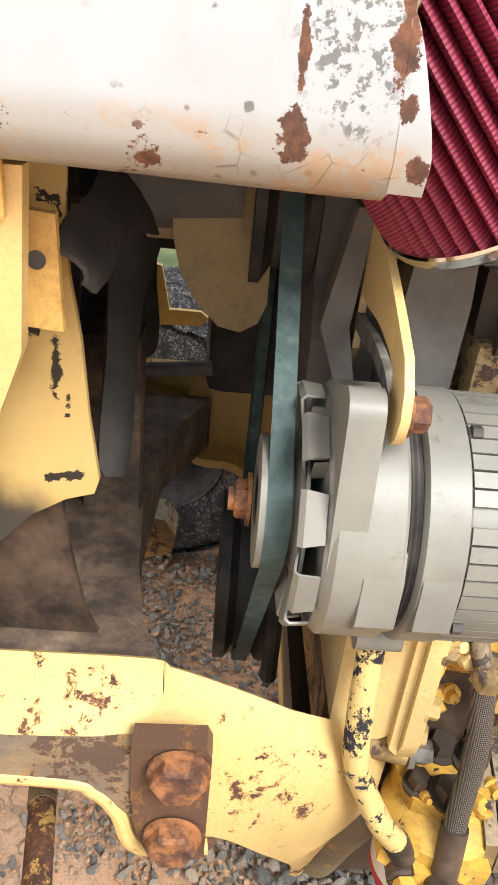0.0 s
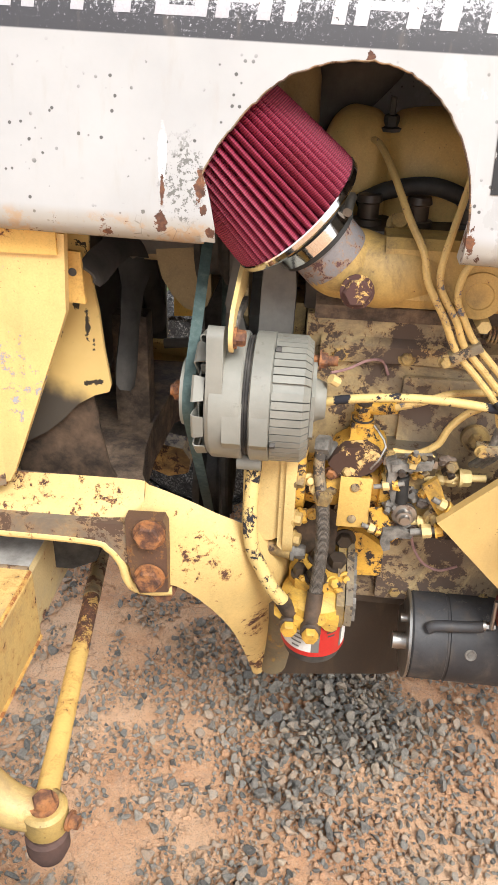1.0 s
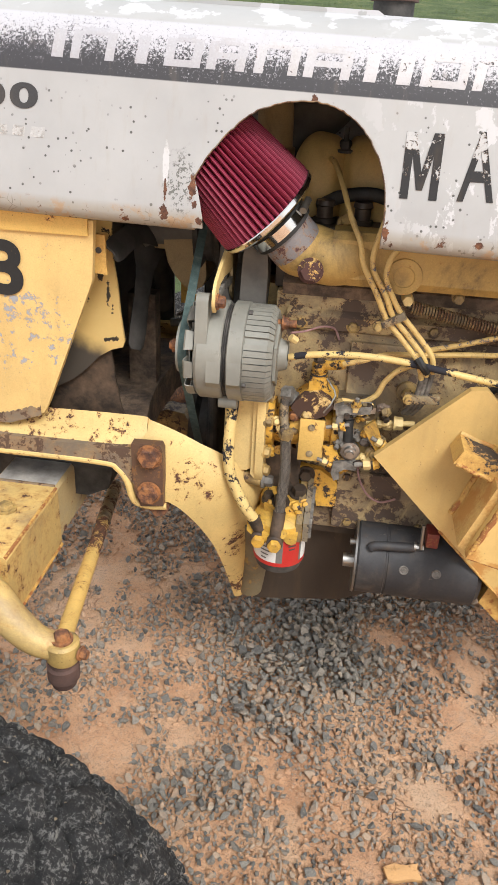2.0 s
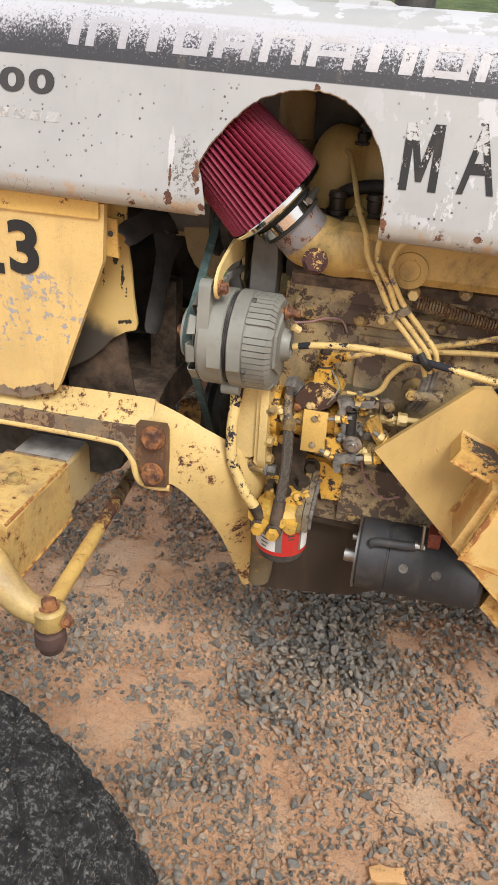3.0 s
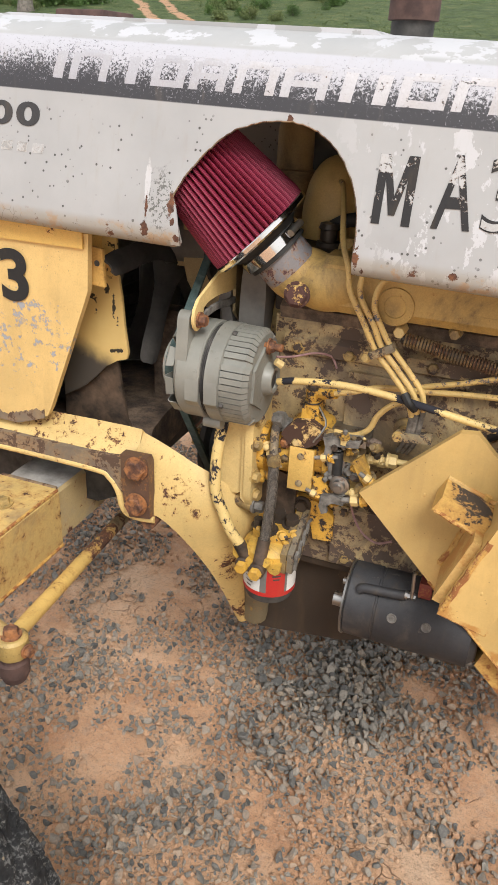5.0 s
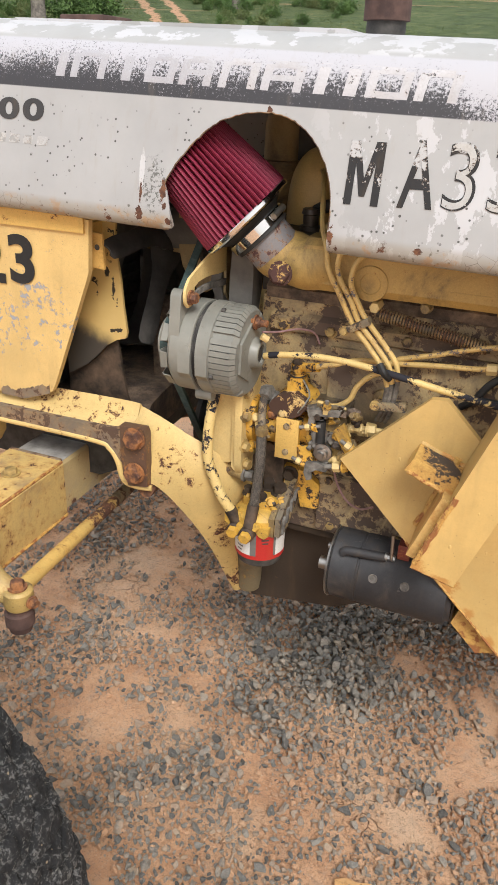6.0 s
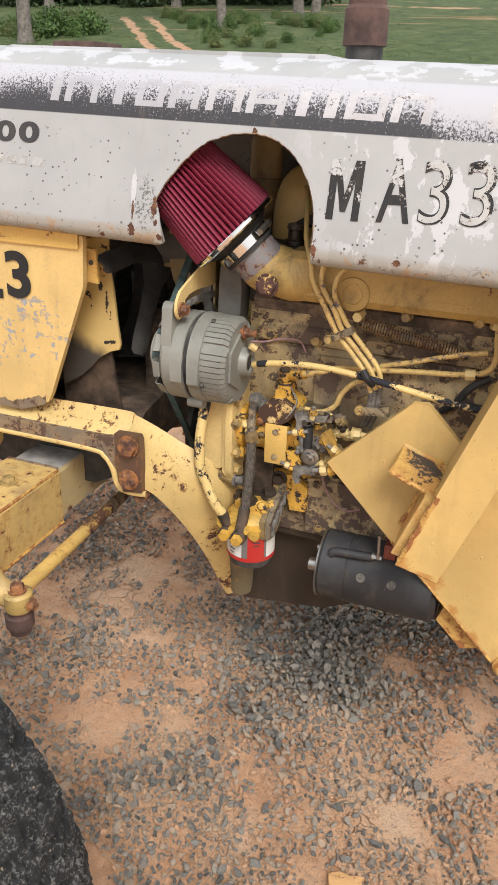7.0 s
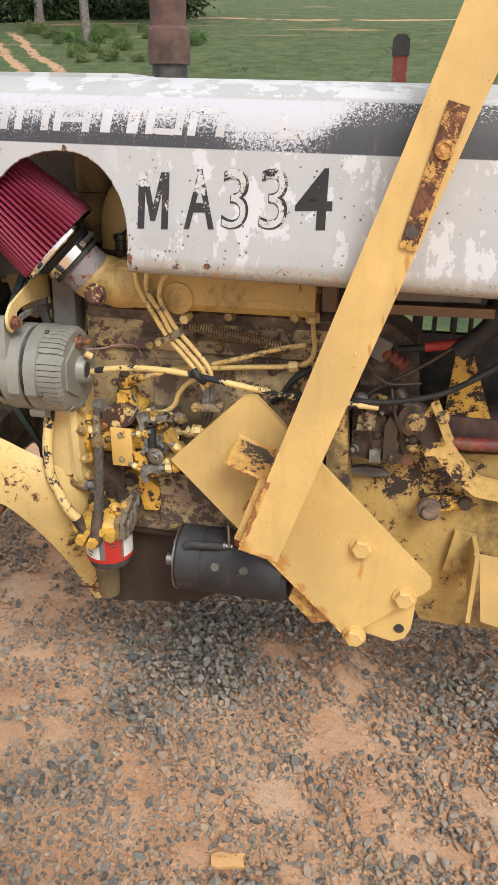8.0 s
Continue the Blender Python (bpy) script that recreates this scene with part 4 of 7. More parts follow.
part("casting_rib", prism(B(), [(0.064, 1.02), (0.078, 1.1), (0.09, 1.1), (0.084, 1.02), (0.1, 0.95), (0.09, 0.95)], "y", 0.478, 0.502), m_shroud, tractor, "", 0.004)
part("far_grille_panel", prism(B(), [(-0.8, 1.132), (-0.1, 1.134), (-0.106, 1.046), (-0.192, 0.83), (-0.255, 0.795), (-0.8, 0.776)], "y", 0.89, 0.902), m_panel, tractor, "", 0.003)
# Dark sheets and a block added to close see-through gaps on the far side.
part("far_shade_sheet", box(B(), -0.32, -0.01, 0.868, 0.88, 0.952, 1.135), m_dark, tractor, "", 0.002)
part("far_shade_sheet", box(B(), -0.32, -0.098, 0.868, 0.88, 0.8, 0.985), m_dark, tractor, "", 0.002)
part("far_side_block", box(B(), -0.02, 0.62, 0.80, 0.9, 0.8, 1.13), m_dark, tractor, "", 0.02)
part("far_casting", prism(B(), [(-0.14, 0.56), (-0.13, 0.6), (-0.1, 0.612), (-0.06, 0.605), (-0.045, 0.58), (-0.05, 0.55), (-0.09, 0.54)], "y", 0.81, 0.86), m_greasy, tractor, "", 0.008)
part("radiator_leg", box(B(), -0.125, -0.07, 0.6, 0.64, 0.72, 0.95), m_grease, tractor, "", 0.004)

# -- front bolster, rails and axle --
part("bolster_deck", prism(B(), [(-0.62, 0.385), (-0.012, 0.385), (-0.03, 0.41), (-0.048, 0.45), (-0.06, 0.52), (-0.066, 0.6), (-0.06, 0.74), (-0.01, 0.855), (-0.62, 0.855)], "z", 0.70, 0.77), m_grease, tractor, "greasy dark deck caked with dirt", 0.004)
UP = [(-0.66, 0.362, 0.776), (-0.36, 0.362, 0.783), (-0.06, 0.362, 0.79), (-0.02, 0.36, 0.785), (0.04, 0.358, 0.764), (0.09, 0.36, 0.737), (0.12, 0.366, 0.708), (0.15, 0.39, 0.645), (0.15, 0.435, 0.55), (0.142, 0.475, 0.44), (0.136, 0.5, 0.357)]
DOWN = [(-0.66, 0.331, 0.756), (-0.36, 0.331, 0.758), (-0.075, 0.331, 0.757), (-0.048, 0.331, 0.70), (-0.03, 0.333, 0.672), (0.02, 0.338, 0.668), (0.06, 0.35, 0.63), (0.09, 0.385, 0.56), (0.105, 0.43, 0.48), (0.115, 0.465, 0.41), (0.122, 0.495, 0.352)]


def rail_mesh(flip):
    """The cast side rail: a web that turns in and down to the engine, with a sloping top flange."""
    bm = B()
    def y_(v):
        return 1.24 - v if flip else v
    up, down = glide(UP, 4), glide(DOWN, 4)
    rows = []
    for u, d in zip(up, down):
        k = min(1.0, max(0.0, (0.75 - u.z) / 0.09))
        lift = Vector((0.0, 0.012, 0.018)).lerp(Vector((0.024, 0.055, 0.004)), k)
        top = u + lift
        rim = d + Vector((0.006, 0.05, 0.0))
        line = [rim, d, d * 0.7 + u * 0.3 + Vector((0, -0.003, 0)), d * 0.3 + u * 0.7 + Vector((0, -0.003, 0)), u, top]
        rows.append([bm.verts.new((p.x, y_(p.y), p.z)) for p in line])
    for a, b in zip(rows, rows[1:]):
        for k in range(len(a) - 1):
            bm.faces.new((a[k], a[k + 1], b[k + 1], b[k]))
    return bm


rail_near = part("side_rail", rail_mesh(False), m_frame, tractor, "yellow cast frame rail with rusted pads", solid=0.005, smooth=62)
part("side_rail", rail_mesh(True), m_frame, tractor, "", solid=0.012, smooth=30)
part("rail_foot", tube(B(), [(0.158, 0.425, 0.6), (0.163, 0.45, 0.54), (0.158, 0.485, 0.45), (0.15, 0.51, 0.37)], 0.026, 16), m_foot, rail_near, "dusty lower end of the rail")
part("rust_pad", prism(B(), [(-0.04, 0.782), (0.009, 0.784), (0.013, 0.775), (0.0135, 0.668), (-0.026, 0.662), (-0.036, 0.69), (-0.04, 0.73)], "y", 0.3205, 0.34), m_pad, rail_near, "rusted bolt pad", 0.004)
part("rust_strip", prism(B(), [(-0.66, 0.738), (-0.66, 0.768), (-0.035, 0.77), (-0.035, 0.70), (-0.052, 0.718), (-0.08, 0.738)], "y", 0.3235, 0.34), m_web, rail_near, "grimy lower web of the rail", 0.003)
part("frame_bolt", bolt(B(), (-0.008, 0.318, 0.764), OUT, 0.0185, 0.015, 1.15), m_bolt, rail_near, "orange rusted hex bolt")
part("frame_bolt", bolt(B(), (-0.01, 0.318, 0.694), OUT, 0.018, 0.015, 1.15), m_bolt, rail_near, "orange rusted hex bolt")
part("rail_lip", tube(B(), [(-0.66, 0.327, 0.739), (-0.3, 0.327, 0.739), (-0.1, 0.327, 0.738), (-0.066, 0.327, 0.728), (-0.05, 0.327, 0.705), (-0.044, 0.327, 0.68), (-0.034, 0.328, 0.664), (-0.012, 0.33, 0.659), (0.016, 0.333, 0.66)], 0.0062, 10), m_frame, rail_near, "rounded yellow lower lip")
# A thin dark strip that follows the rail's lower edge.
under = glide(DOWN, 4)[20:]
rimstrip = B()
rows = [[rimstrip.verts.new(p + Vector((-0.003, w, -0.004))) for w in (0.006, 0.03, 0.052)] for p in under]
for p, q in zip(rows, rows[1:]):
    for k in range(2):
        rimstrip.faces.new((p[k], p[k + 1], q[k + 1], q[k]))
part("dark_underside", rimstrip, m_soot_and_shade, rail_near, "dark strip along the underside of the rail", solid=0.002)
part("rust_lug", prism(B(), [(-0.02, 0.668), (0.012, 0.67), (0.02, 0.655), (0.012, 0.64), (-0.004, 0.634), (-0.016, 0.648)], "y", 0.335, 0.365), m_rust, rail_near, "rusted lug under the pad", 0.004)
leg = part("rail_leg", prism(B(), [(-0.41, 0.765), (-0.325, 0.765), (-0.33, 0.70), (-0.345, 0.675), (-0.41, 0.67)], "y", 0.315, 0.36), m_trans, rail_near, "", 0.006)
part("frame_bolt", bolt(B(), (-0.365, 0.313, 0.715), OUT, 0.016, 0.014), m_bolt, rail_near)
axle = part("front_axle", prism(B(), [(-0.30, 0.555), (-0.19, 0.555), (-0.185, 0.56), (-0.185, 0.658), (-0.19, 0.664), (-0.30, 0.664)], "y", 0.325, 0.92), m_axle, tractor, "box-section front axle, dusty inside and yellow outside", 0.004)
part("axle_sleeve", prism(B(), [(-0.306, 0.548), (-0.186, 0.548), (-0.18, 0.553), (-0.18, 0.664), (-0.186, 0.671), (-0.306, 0.671)], "y", 0.125, 0.335), m_sleeve, axle, "yellow outer axle section", 0.004)
part("axle_step", box(B(), -0.306, -0.186, 0.334, 0.341, 0.664, 0.673), m_web, axle, "", 0.002)
part("dust_layer", box(B(), -0.298, -0.19, 0.343, 0.9, 0.6642, 0.6655), m_paledust, axle, "pale caked dust")
part("axle_end_plate", box(B(), -0.302, -0.19, 0.112, 0.124, 0.556, 0.664), m_sleeve, axle, "", 0.004)
part("rusted_edge", tube(B(), [(-0.181, 0.127 + 0.207 * k / 12, 0.5505) for k in range(13)], 0.0042, 6, smooth=False), m_padrust, axle, "rust along the lower edge")
part("rusted_edge", tube(B(), [(-0.183, 0.127 + 0.207 * k / 12, 0.6685) for k in range(13)], 0.003, 6, smooth=False), m_padrust, axle)
part("axle_bolt", bolt(B(), (-0.236, 0.25, 0.671), (0, 0, 1), 0.013, 0.012), m_trans, axle)
# Dark block added to give the black shade under the deck.
part("under_deck_shade", prism(B(), [(-0.62, 0.7), (-0.1, 0.7), (-0.12, 0.62), (-0.16, 0.6), (-0.34, 0.6), (-0.62, 0.62)], "y", 0.43, 0.82), m_dark, axle, "dark block added for the shade under the deck", 0.01)
arm = B()
tube(arm, [(-0.3, 0.07, 0.655), (-0.24, 0.07, 0.65), (-0.18, 0.06, 0.655), (-0.14, 0.042, 0.632), (-0.105, 0.036, 0.606), (-0.068, 0.035, 0.596)], lambda t: 0.034 - 0.014 * t, 14, 6)
steer = part("steering_arm", arm, m_sleeve, axle, "curved yellow forged steering arm")
part("arm_boss", lathe(B(), (-0.062, 0.035, 0.578), (0, 0, 1), [(0, 0.022), (0.004, 0.0245), (0.03, 0.024), (0.034, 0.02)], 24), m_trans, axle)
nut = B()
bolt(nut, (-0.062, 0.035, 0.612), (0, 0, 1), 0.012, 0.013, 1.3)
part("ball_joint_nut", nut, m_bolt, axle)
part("rubber_boot", lathe(B(), (-0.064, 0.035, 0.578), (0, 0, -1), [(0, 0.018), (0.01, 0.019), (0.012, 0.0235), (0.034, 0.0235), (0.036, 0.021), (0.048, 0.018)], 24), m_exhaust, axle, "dark greasy ball joint boot")
part("king_pin_housing", cyl(B(), (-0.29, 0.07, 0.46), (-0.29, 0.07, 0.70), 0.042, seg=28), m_frame, axle, "", 0.004)
part("grease_nut", bolt(B(), (-0.036, 0.033, 0.594), (1, -0.2, 0), 0.008, 0.012), m_bolt, axle)
part("tie_rod", tube(B(), [(-0.066, 0.05, 0.602), (-0.1705, 0.62, 0.504)], 0.0128, 14, smooth=False), m_rodrust, tractor, "yellow tie rod, rusting toward its inner end")
part("tie_rod_end", tube(B(), [(-0.138, 0.44, 0.535), (-0.172, 0.625, 0.503)], 0.0138, 14, smooth=False), m_coil, tractor)


def wheel(y, label, hub):
    """A front wheel, turned a little: carcass, blocks of tread, rim."""
    cx, R, half, turn = -0.119, 0.338, 0.172, -0.239
    cz = R
    spin = Matrix.Translation((cx, y, cz)) @ Matrix.Rotation(turn, 4, "Z")
    s = 1 if y < 0.62 else -1
    prof = [(-half + 0.03, 0.18), (-half - 0.004, 0.22), (-half, 0.262), (-half + 0.016, 0.295), (-half + 0.045, 0.316), (-0.07, 0.326), (0, 0.329), (0.07, 0.326), (half - 0.045, 0.316), (half - 0.016, 0.295), (half, 0.262), (half + 0.004, 0.22), (half - 0.03, 0.18)]

    def placed(bm):
        bmesh.ops.transform(bm, matrix=spin, verts=bm.verts[:])
        return bm
    w = part("wheel", placed(lathe(B(), (0, 0, 0), (0, 1, 0), prof, 72, cap=False)), m_tyre, tractor, label)
    bm = B()
    across, around = 84, 440
    rings = []
    for j in range(across + 1):
        h = -0.168 + 0.336 * j / across
        ring = []
        for i in range(around):
            a = 2 * math.pi * i / around
            r = 0.3297 - 30 * abs(h) ** 3.8
            at = Vector((r * math.cos(a), h, r * math.sin(a)))
            warp = at * 23 + noise.noise_vector(at * 16) * 0.4
            near, far = noise.voronoi(warp)[0][:2]
            groove = min(1.0, (far - near) / 0.14)
            torn = max(0.0, noise.noise(at * 55) - 0.1)
            lift = 0.009 * groove - 0.009 * torn + 0.0026 * noise.noise(at * 90) + 0.0018 * noise.noise(at * 190)
            r += lift - 0.004
            ring.append(bm.verts.new((r * math.cos(a), h, r * math.sin(a))))
        rings.append(ring)
    for p, q in zip(rings, rings[1:]):
        for i in range(around):
            bm.faces.new((p[i], p[(i + 1) % around], q[(i + 1) % around], q[i]))
    part("tread", placed(bm), m_tyre, w, "worn blocky tread", smooth=40)
    part("rim", placed(lathe(B(), (0, 0, 0), (0, 1, 0), [(-0.15, 0.18), (-0.14, 0.188), (-0.1, 0.16), (0.1, 0.16), (0.14, 0.188), (0.15, 0.18)], 48, cap=False)), hub, w, solid=0.004)
    part("wheel_disc", placed(lathe(B(), (0, 0.02 * s, 0), (0, 1, 0), [(-0.02, 0.03), (-0.02, 0.07), (0.0, 0.1), (0.02, 0.162), (0.024, 0.162), (0.0, 0.04)], 40)), hub, w)


wheel(-0.293, "front wheel with dusty black blocky tyre", m_frame)
wheel(1.62, "front wheel with dusty black blocky tyre", m_dark)
part("spindle", cyl(B(), (-0.27, 0.07, 0.44), (-0.123, -0.293, 0.337), 0.034), m_rust, axle)
part("spindle", cyl(B(), (-0.27, 0.9, 0.55), (-0.123, 1.62, 0.337), 0.034), m_rust, axle)

# -- engine --
bl = B()
box(bl, 0.17, 0.63, 0.465, 0.79, 0.57, 1.02)
engine = part("engine_block", bl, m_block, tractor, "greasy yellow engine block, flaking and oil stained", 0.006)
part("block_ledge", prism(B(), [(0.452, 0.985), (0.468, 0.995), (0.468, 0.955), (0.456, 0.962)], "x", 0.19, 0.625), m_block, engine, "", 0.003)
part("block_ledge", prism(B(), [(0.455, 1.035), (0.47, 1.045), (0.47, 1.012), (0.46, 1.016)], "x", 0.18, 0.63), m_grease, engine, "", 0.003)
part("side_cover", box(B(), 0.30, 0.62, 0.456, 0.466, 0.80, 0.945), m_block, engine, "", 0.004)
part("side_cover", box(B(), 0.3, 0.6, 0.452, 0.466, 0.58, 0.70), m_block, engine, "", 0.006)
for x, z in ((0.215, 0.972), (0.3, 0.972), (0.43, 0.975), (0.53, 0.978), (0.34, 0.815), (0.47, 0.815), (0.6, 0.82), (0.61, 0.93), (0.32, 0.69), (0.45, 0.69), (0.58, 0.69), (0.33, 0.595), (0.46, 0.6)):
    part("block_bolt", bolt(B(), (x, 0.456, z), OUT, 0.0085, 0.008), m_greasy, engine)
part("cylinder_head", box(B(), 0.165, 0.64, 0.47, 0.77, 1.022, 1.125), m_pan, engine, "dark oily cylinder head", 0.006)
def rocker_mesh():
    """A pressed cover of soft lobes, pinched in at each stud, rounded at both ends."""
    bm = B()
    rows = []
    for i in range(97):
        x = 0.172 + 0.45 * i / 96
        pinch = sum(math.exp(-((x - c) / 0.0085) ** 2) for c in (0.256, 0.376, 0.496))
        wide = sum(math.exp(-((x - c) / 0.03) ** 2) for c in (0.256, 0.376, 0.496))
        end = min(1.0, math.sqrt(max(0.02, 1 - max(0.0, (0.215 - x) / 0.045) ** 2))) * min(1.0, math.sqrt(max(0.02, 1 - max(0.0, (x - 0.585) / 0.04) ** 2)))
        tall = (0.124 - 0.01 * pinch - 0.007 * wide) * (0.45 + 0.55 * end)
        broad = (0.086 - 0.016 * pinch - 0.01 * wide) * (0.5 + 0.5 * end)
        row = []
        for k in range(25):
            a = math.pi * k / 24
            c, q = math.cos(a), math.sin(a)
            row.append(bm.verts.new((x, 0.615 - broad * math.copysign(abs(c) ** 0.75, c), 1.126 + tall * q ** 0.7)))
        rows.append(row)
    for p, q in zip(rows, rows[1:]):
        for k in range(24):
            bm.faces.new((p[k], p[k + 1], q[k + 1], q[k]))
    bm.faces.new(rows[0])
    bm.faces.new(rows[-1])
    return bm


rocker = part("rocker_cover", rocker_mesh(), m_cover_old, engine, "ochre pressed rocker cover with lobes", smooth=60)
part("cover_stud", bolt(B(), (0.256, 0.58, 1.226), (0, -0.15, 1), 0.01, 0.016, 1.9), m_dark, rocker)
part("cover_stud_end", cyl(B(), (0.256, 0.58, 1.235), (0.256, 0.577, 1.262), 0.004), m_dark, rocker)
for x in (0.235, 0.295, 0.355, 0.43, 0.5):
    part("head_fitting", lathe(B(), (x, 0.505, 1.12), (0, 0, 1), [(0, 0.018), (0.012, 0.018), (0.013, 0.013), (0.03, 0.013), (0.032, 0.016), (0.04, 0.014)], 16), m_pan, engine)
part("injector", lathe(B(), (0.228, 0.56, 1.125), (0, 0, 1), [(0, 0.012), (0.03, 0.011), (0.032, 0.008), (0.06, 0.008), (0.062, 0.006), (0.075, 0.005)], 16), m_dark, engine)
part("head_hose", tube(B(), [(0.225, 0.53, 1.145), (0.26, 0.512, 1.165), (0.31, 0.505, 1.172), (0.36, 0.51, 1.155), (0.42, 0.52, 1.13)], 0.0105, 12), m_rubber, engine, "black rubber hose")
part("dark_duct", tube(B(), [(0.12, 0.66, 1.2), (0.2, 0.68, 1.27), (0.24, 0.70, 1.31)], 0.045, 20), m_shroud, engine, "dusty grey duct under the hood")
part("thermostat_housing", lathe(B(), (0.135, 0.62, 1.13), (0, 0, 1), [(0, 0.036), (0.09, 0.036), (0.092, 0.031), (0.15, 0.03), (0.165, 0.026), (0.172, 0.012)], 28), m_dusty, engine, "dusty ochre thermostat neck")
part("oil_pan", prism(B(), [(0.1, 0.575), (0.12, 0.38), (0.16, 0.345), (0.34, 0.37), (0.42, 0.41), (0.6, 0.41), (0.64, 0.575)], "y", 0.505, 0.77), m_pan, engine, "dark oily engine pan", 0.012)
for x in (0.2, 0.28, 0.36, 0.44, 0.52):
    part("pan_bolt", bolt(B(), (x, 0.504, 0.56), OUT, 0.008, 0.008), m_pan, engine)
part("pan_flange", box(B(), 0.12, 0.64, 0.47, 0.78, 0.555, 0.571), m_pan, engine, "", 0.003)
part("timing_case", prism(B(), [(0.47, 0.60), (0.47, 0.87), (0.5, 1.02), (0.76, 1.02), (0.78, 0.58)], "x", 0.115, 0.168), m_greasy, engine, "", 0.008)
part("front_post", prism(B(), [(0.105, 0.84), (0.15, 0.84), (0.155, 1.05), (0.15, 1.13), (0.118, 1.13), (0.112, 1.05)], "y", 0.455, 0.5), m_shroud, engine, "dusty grey cast post", 0.006)
part("crank_pulley", lathe(B(), (0.012, 0.6, 0.7), (1, 0, 0), [(0, 0.02), (0.0, 0.085), (0.01, 0.085), (0.018, 0.072), (0.034, 0.072), (0.042, 0.085), (0.05, 0.085), (0.05, 0.02)], 36), m_dark, engine, "dark crank pulley")
part("fan_pulley", lathe(B(), (0.015, 0.6, 1.085), (1, 0, 0), [(0, 0.02), (0.0, 0.075), (0.008, 0.075), (0.016, 0.062), (0.03, 0.062), (0.038, 0.075), (0.046, 0.075), (0.046, 0.02)], 36), m_dark, engine, "dark fan pulley")
for y in (0.5, 0.53):
    part("hose", tube(B(), [(0.06, y, 0.92), (0.062, y, 0.8), (0.065, y, 0.66)], 0.008, 10), m_dark, engine)


def belt_mesh():
    """A belt round three pulleys in the plane across the engine's front."""
    wheels = [((0.388, 0.936), 0.038), ((0.6, 1.085), 0.072), ((0.6, 0.7), 0.082)]
    pts = []
    for i in range(3):
        (c0, r0), (c1, r1), (c2, r2) = wheels[i - 1], wheels[i], wheels[(i + 1) % 3]

        def leave(ca, ra, cb, rb):
            d = Vector((cb[0] - ca[0], cb[1] - ca[1]))
            n = Vector((-d.y, d.x)).normalized()
            t = (ra - rb) / d.length
            return (n * math.sqrt(1 - t * t) + d.normalized() * t)
        a, b = leave(c0, r0, c1, r1), leave(c1, r1, c2, r2)
        a0, a1 = math.atan2(a.y, a.x), math.atan2(b.y, b.x)
        while a1 > a0:
            a1 -= 2 * math.pi
        for k in range(15):
            g = a0 + (a1 - a0) * k / 14
            pts.append((c1[0] + r1 * math.cos(g), c1[1] + r1 * math.sin(g), g))
    bm = B()
    rows = []
    for y, z, g in pts:
        o = (math.cos(g) * 0.0045, math.sin(g) * 0.0045)
        rows.append([bm.verts.new(p) for p in ((0.0315, y + o[0], z + o[1]), (0.0455, y + o[0], z + o[1]), (0.043, y - o[0], z - o[1]), (0.034, y - o[0], z - o[1]))])
    for i in range(len(rows)):
        a, b = rows[i], rows[(i + 1) % len(rows)]
        for k in range(4):
            bm.faces.new((a[k], a[(k + 1) % 4], b[(k + 1) % 4], b[k]))
    return bm


part("drive_belt", belt_mesh(), m_belt, engine, "faded green drive belt", smooth=30)

# -- intake manifold and elbow --
mani = B()
prism(mani, [(0.415, 1.06), (0.425, 1.047), (0.475, 1.045), (0.475, 1.128), (0.43, 1.128), (0.417, 1.118)], "x", 0.255, 0.605)
manifold = part("intake_manifold", mani, m_ochre, tractor, "ochre cast intake manifold", 0.006)
part("manifold_boss", lathe(B(), (0.367, 0.418, 1.07), OUT, [(0, 0.0285), (0.005, 0.0275), (0.0055, 0.0165), (0.0035, 0.0155), (0.0032, 0.001)], 36), m_ochre, manifold)
part("manifold_bolt", bolt(B(), (0.378, 0.44, 1.034), OUT, 0.0095, 0.03, 0), m_cover, manifold)
for x, z in ((0.455, 1.04), (0.57, 1.045)):
    part("manifold_bolt", bolt(B(), (x, 0.44, z), OUT, 0.0085, 0.02, 1.2), m_greasy, manifold)
part("cast_mark", box(B(), 0.49, 0.55, 0.4145, 0.418, 1.068, 1.073), m_ochre, manifold)
AX = Vector((-0.68, -0.19, 0.71)).normalized()
RING = Vector((0.1495, 0.428, 1.15))
e0 = RING - AX * 0.066
part("elbow", tube(B(), [e0, RING - AX * 0.08, RING - AX * 0.096 + Vector((0.01, 0.006, 0.006)), (0.252, 0.447, 1.082), (0.285, 0.45, 1.086), (0.32, 0.458, 1.087), (0.36, 0.475, 1.087)], lambda t: 0.0425, 28, 6), m_ochre, manifold, "ochre pipe elbow")
part("elbow_plug", bolt(B(), (0.226, 0.392, 1.074), (0.05, -1, 0.05), 0.0165, 0.012, 1.2), m_plug, manifold, "rusted plug with flaking paint")
part("elbow_lug", lathe(B(), (0.272, 0.50, 1.118), (0.0, -0.6, 0.5), [(0, 0.015), (0.02, 0.015), (0.021, 0.01), (0.03, 0.009)], 16), m_greasy, manifold)

# -- air filter --
cone = B()
pleats, rows = 54, []
d, u, w = frame_of(AX)
for h, r in ((0.0, 0.0838), (0.012, 0.0838), (0.07, 0.0775), (0.136, 0.07), (0.142, 0.064)):
    ring = []
    for i in range(pleats * 8):
        a = 2 * math.pi * i / (pleats * 8)
        k = abs(math.cos(pleats * a / 2)) ** 0.8
        ring.append(cone.verts.new(RING + d * h + (u * math.cos(a) + w * math.sin(a)) * (r - 0.013 * (1 - k))))
    rows.append(ring)
for a, b in zip(rows, rows[1:]):
    for i in range(len(a)):
        cone.faces.new((a[i], a[(i + 1) % len(a)], b[(i + 1) % len(a)], b[i]))
cone.faces.new(rows[-1])
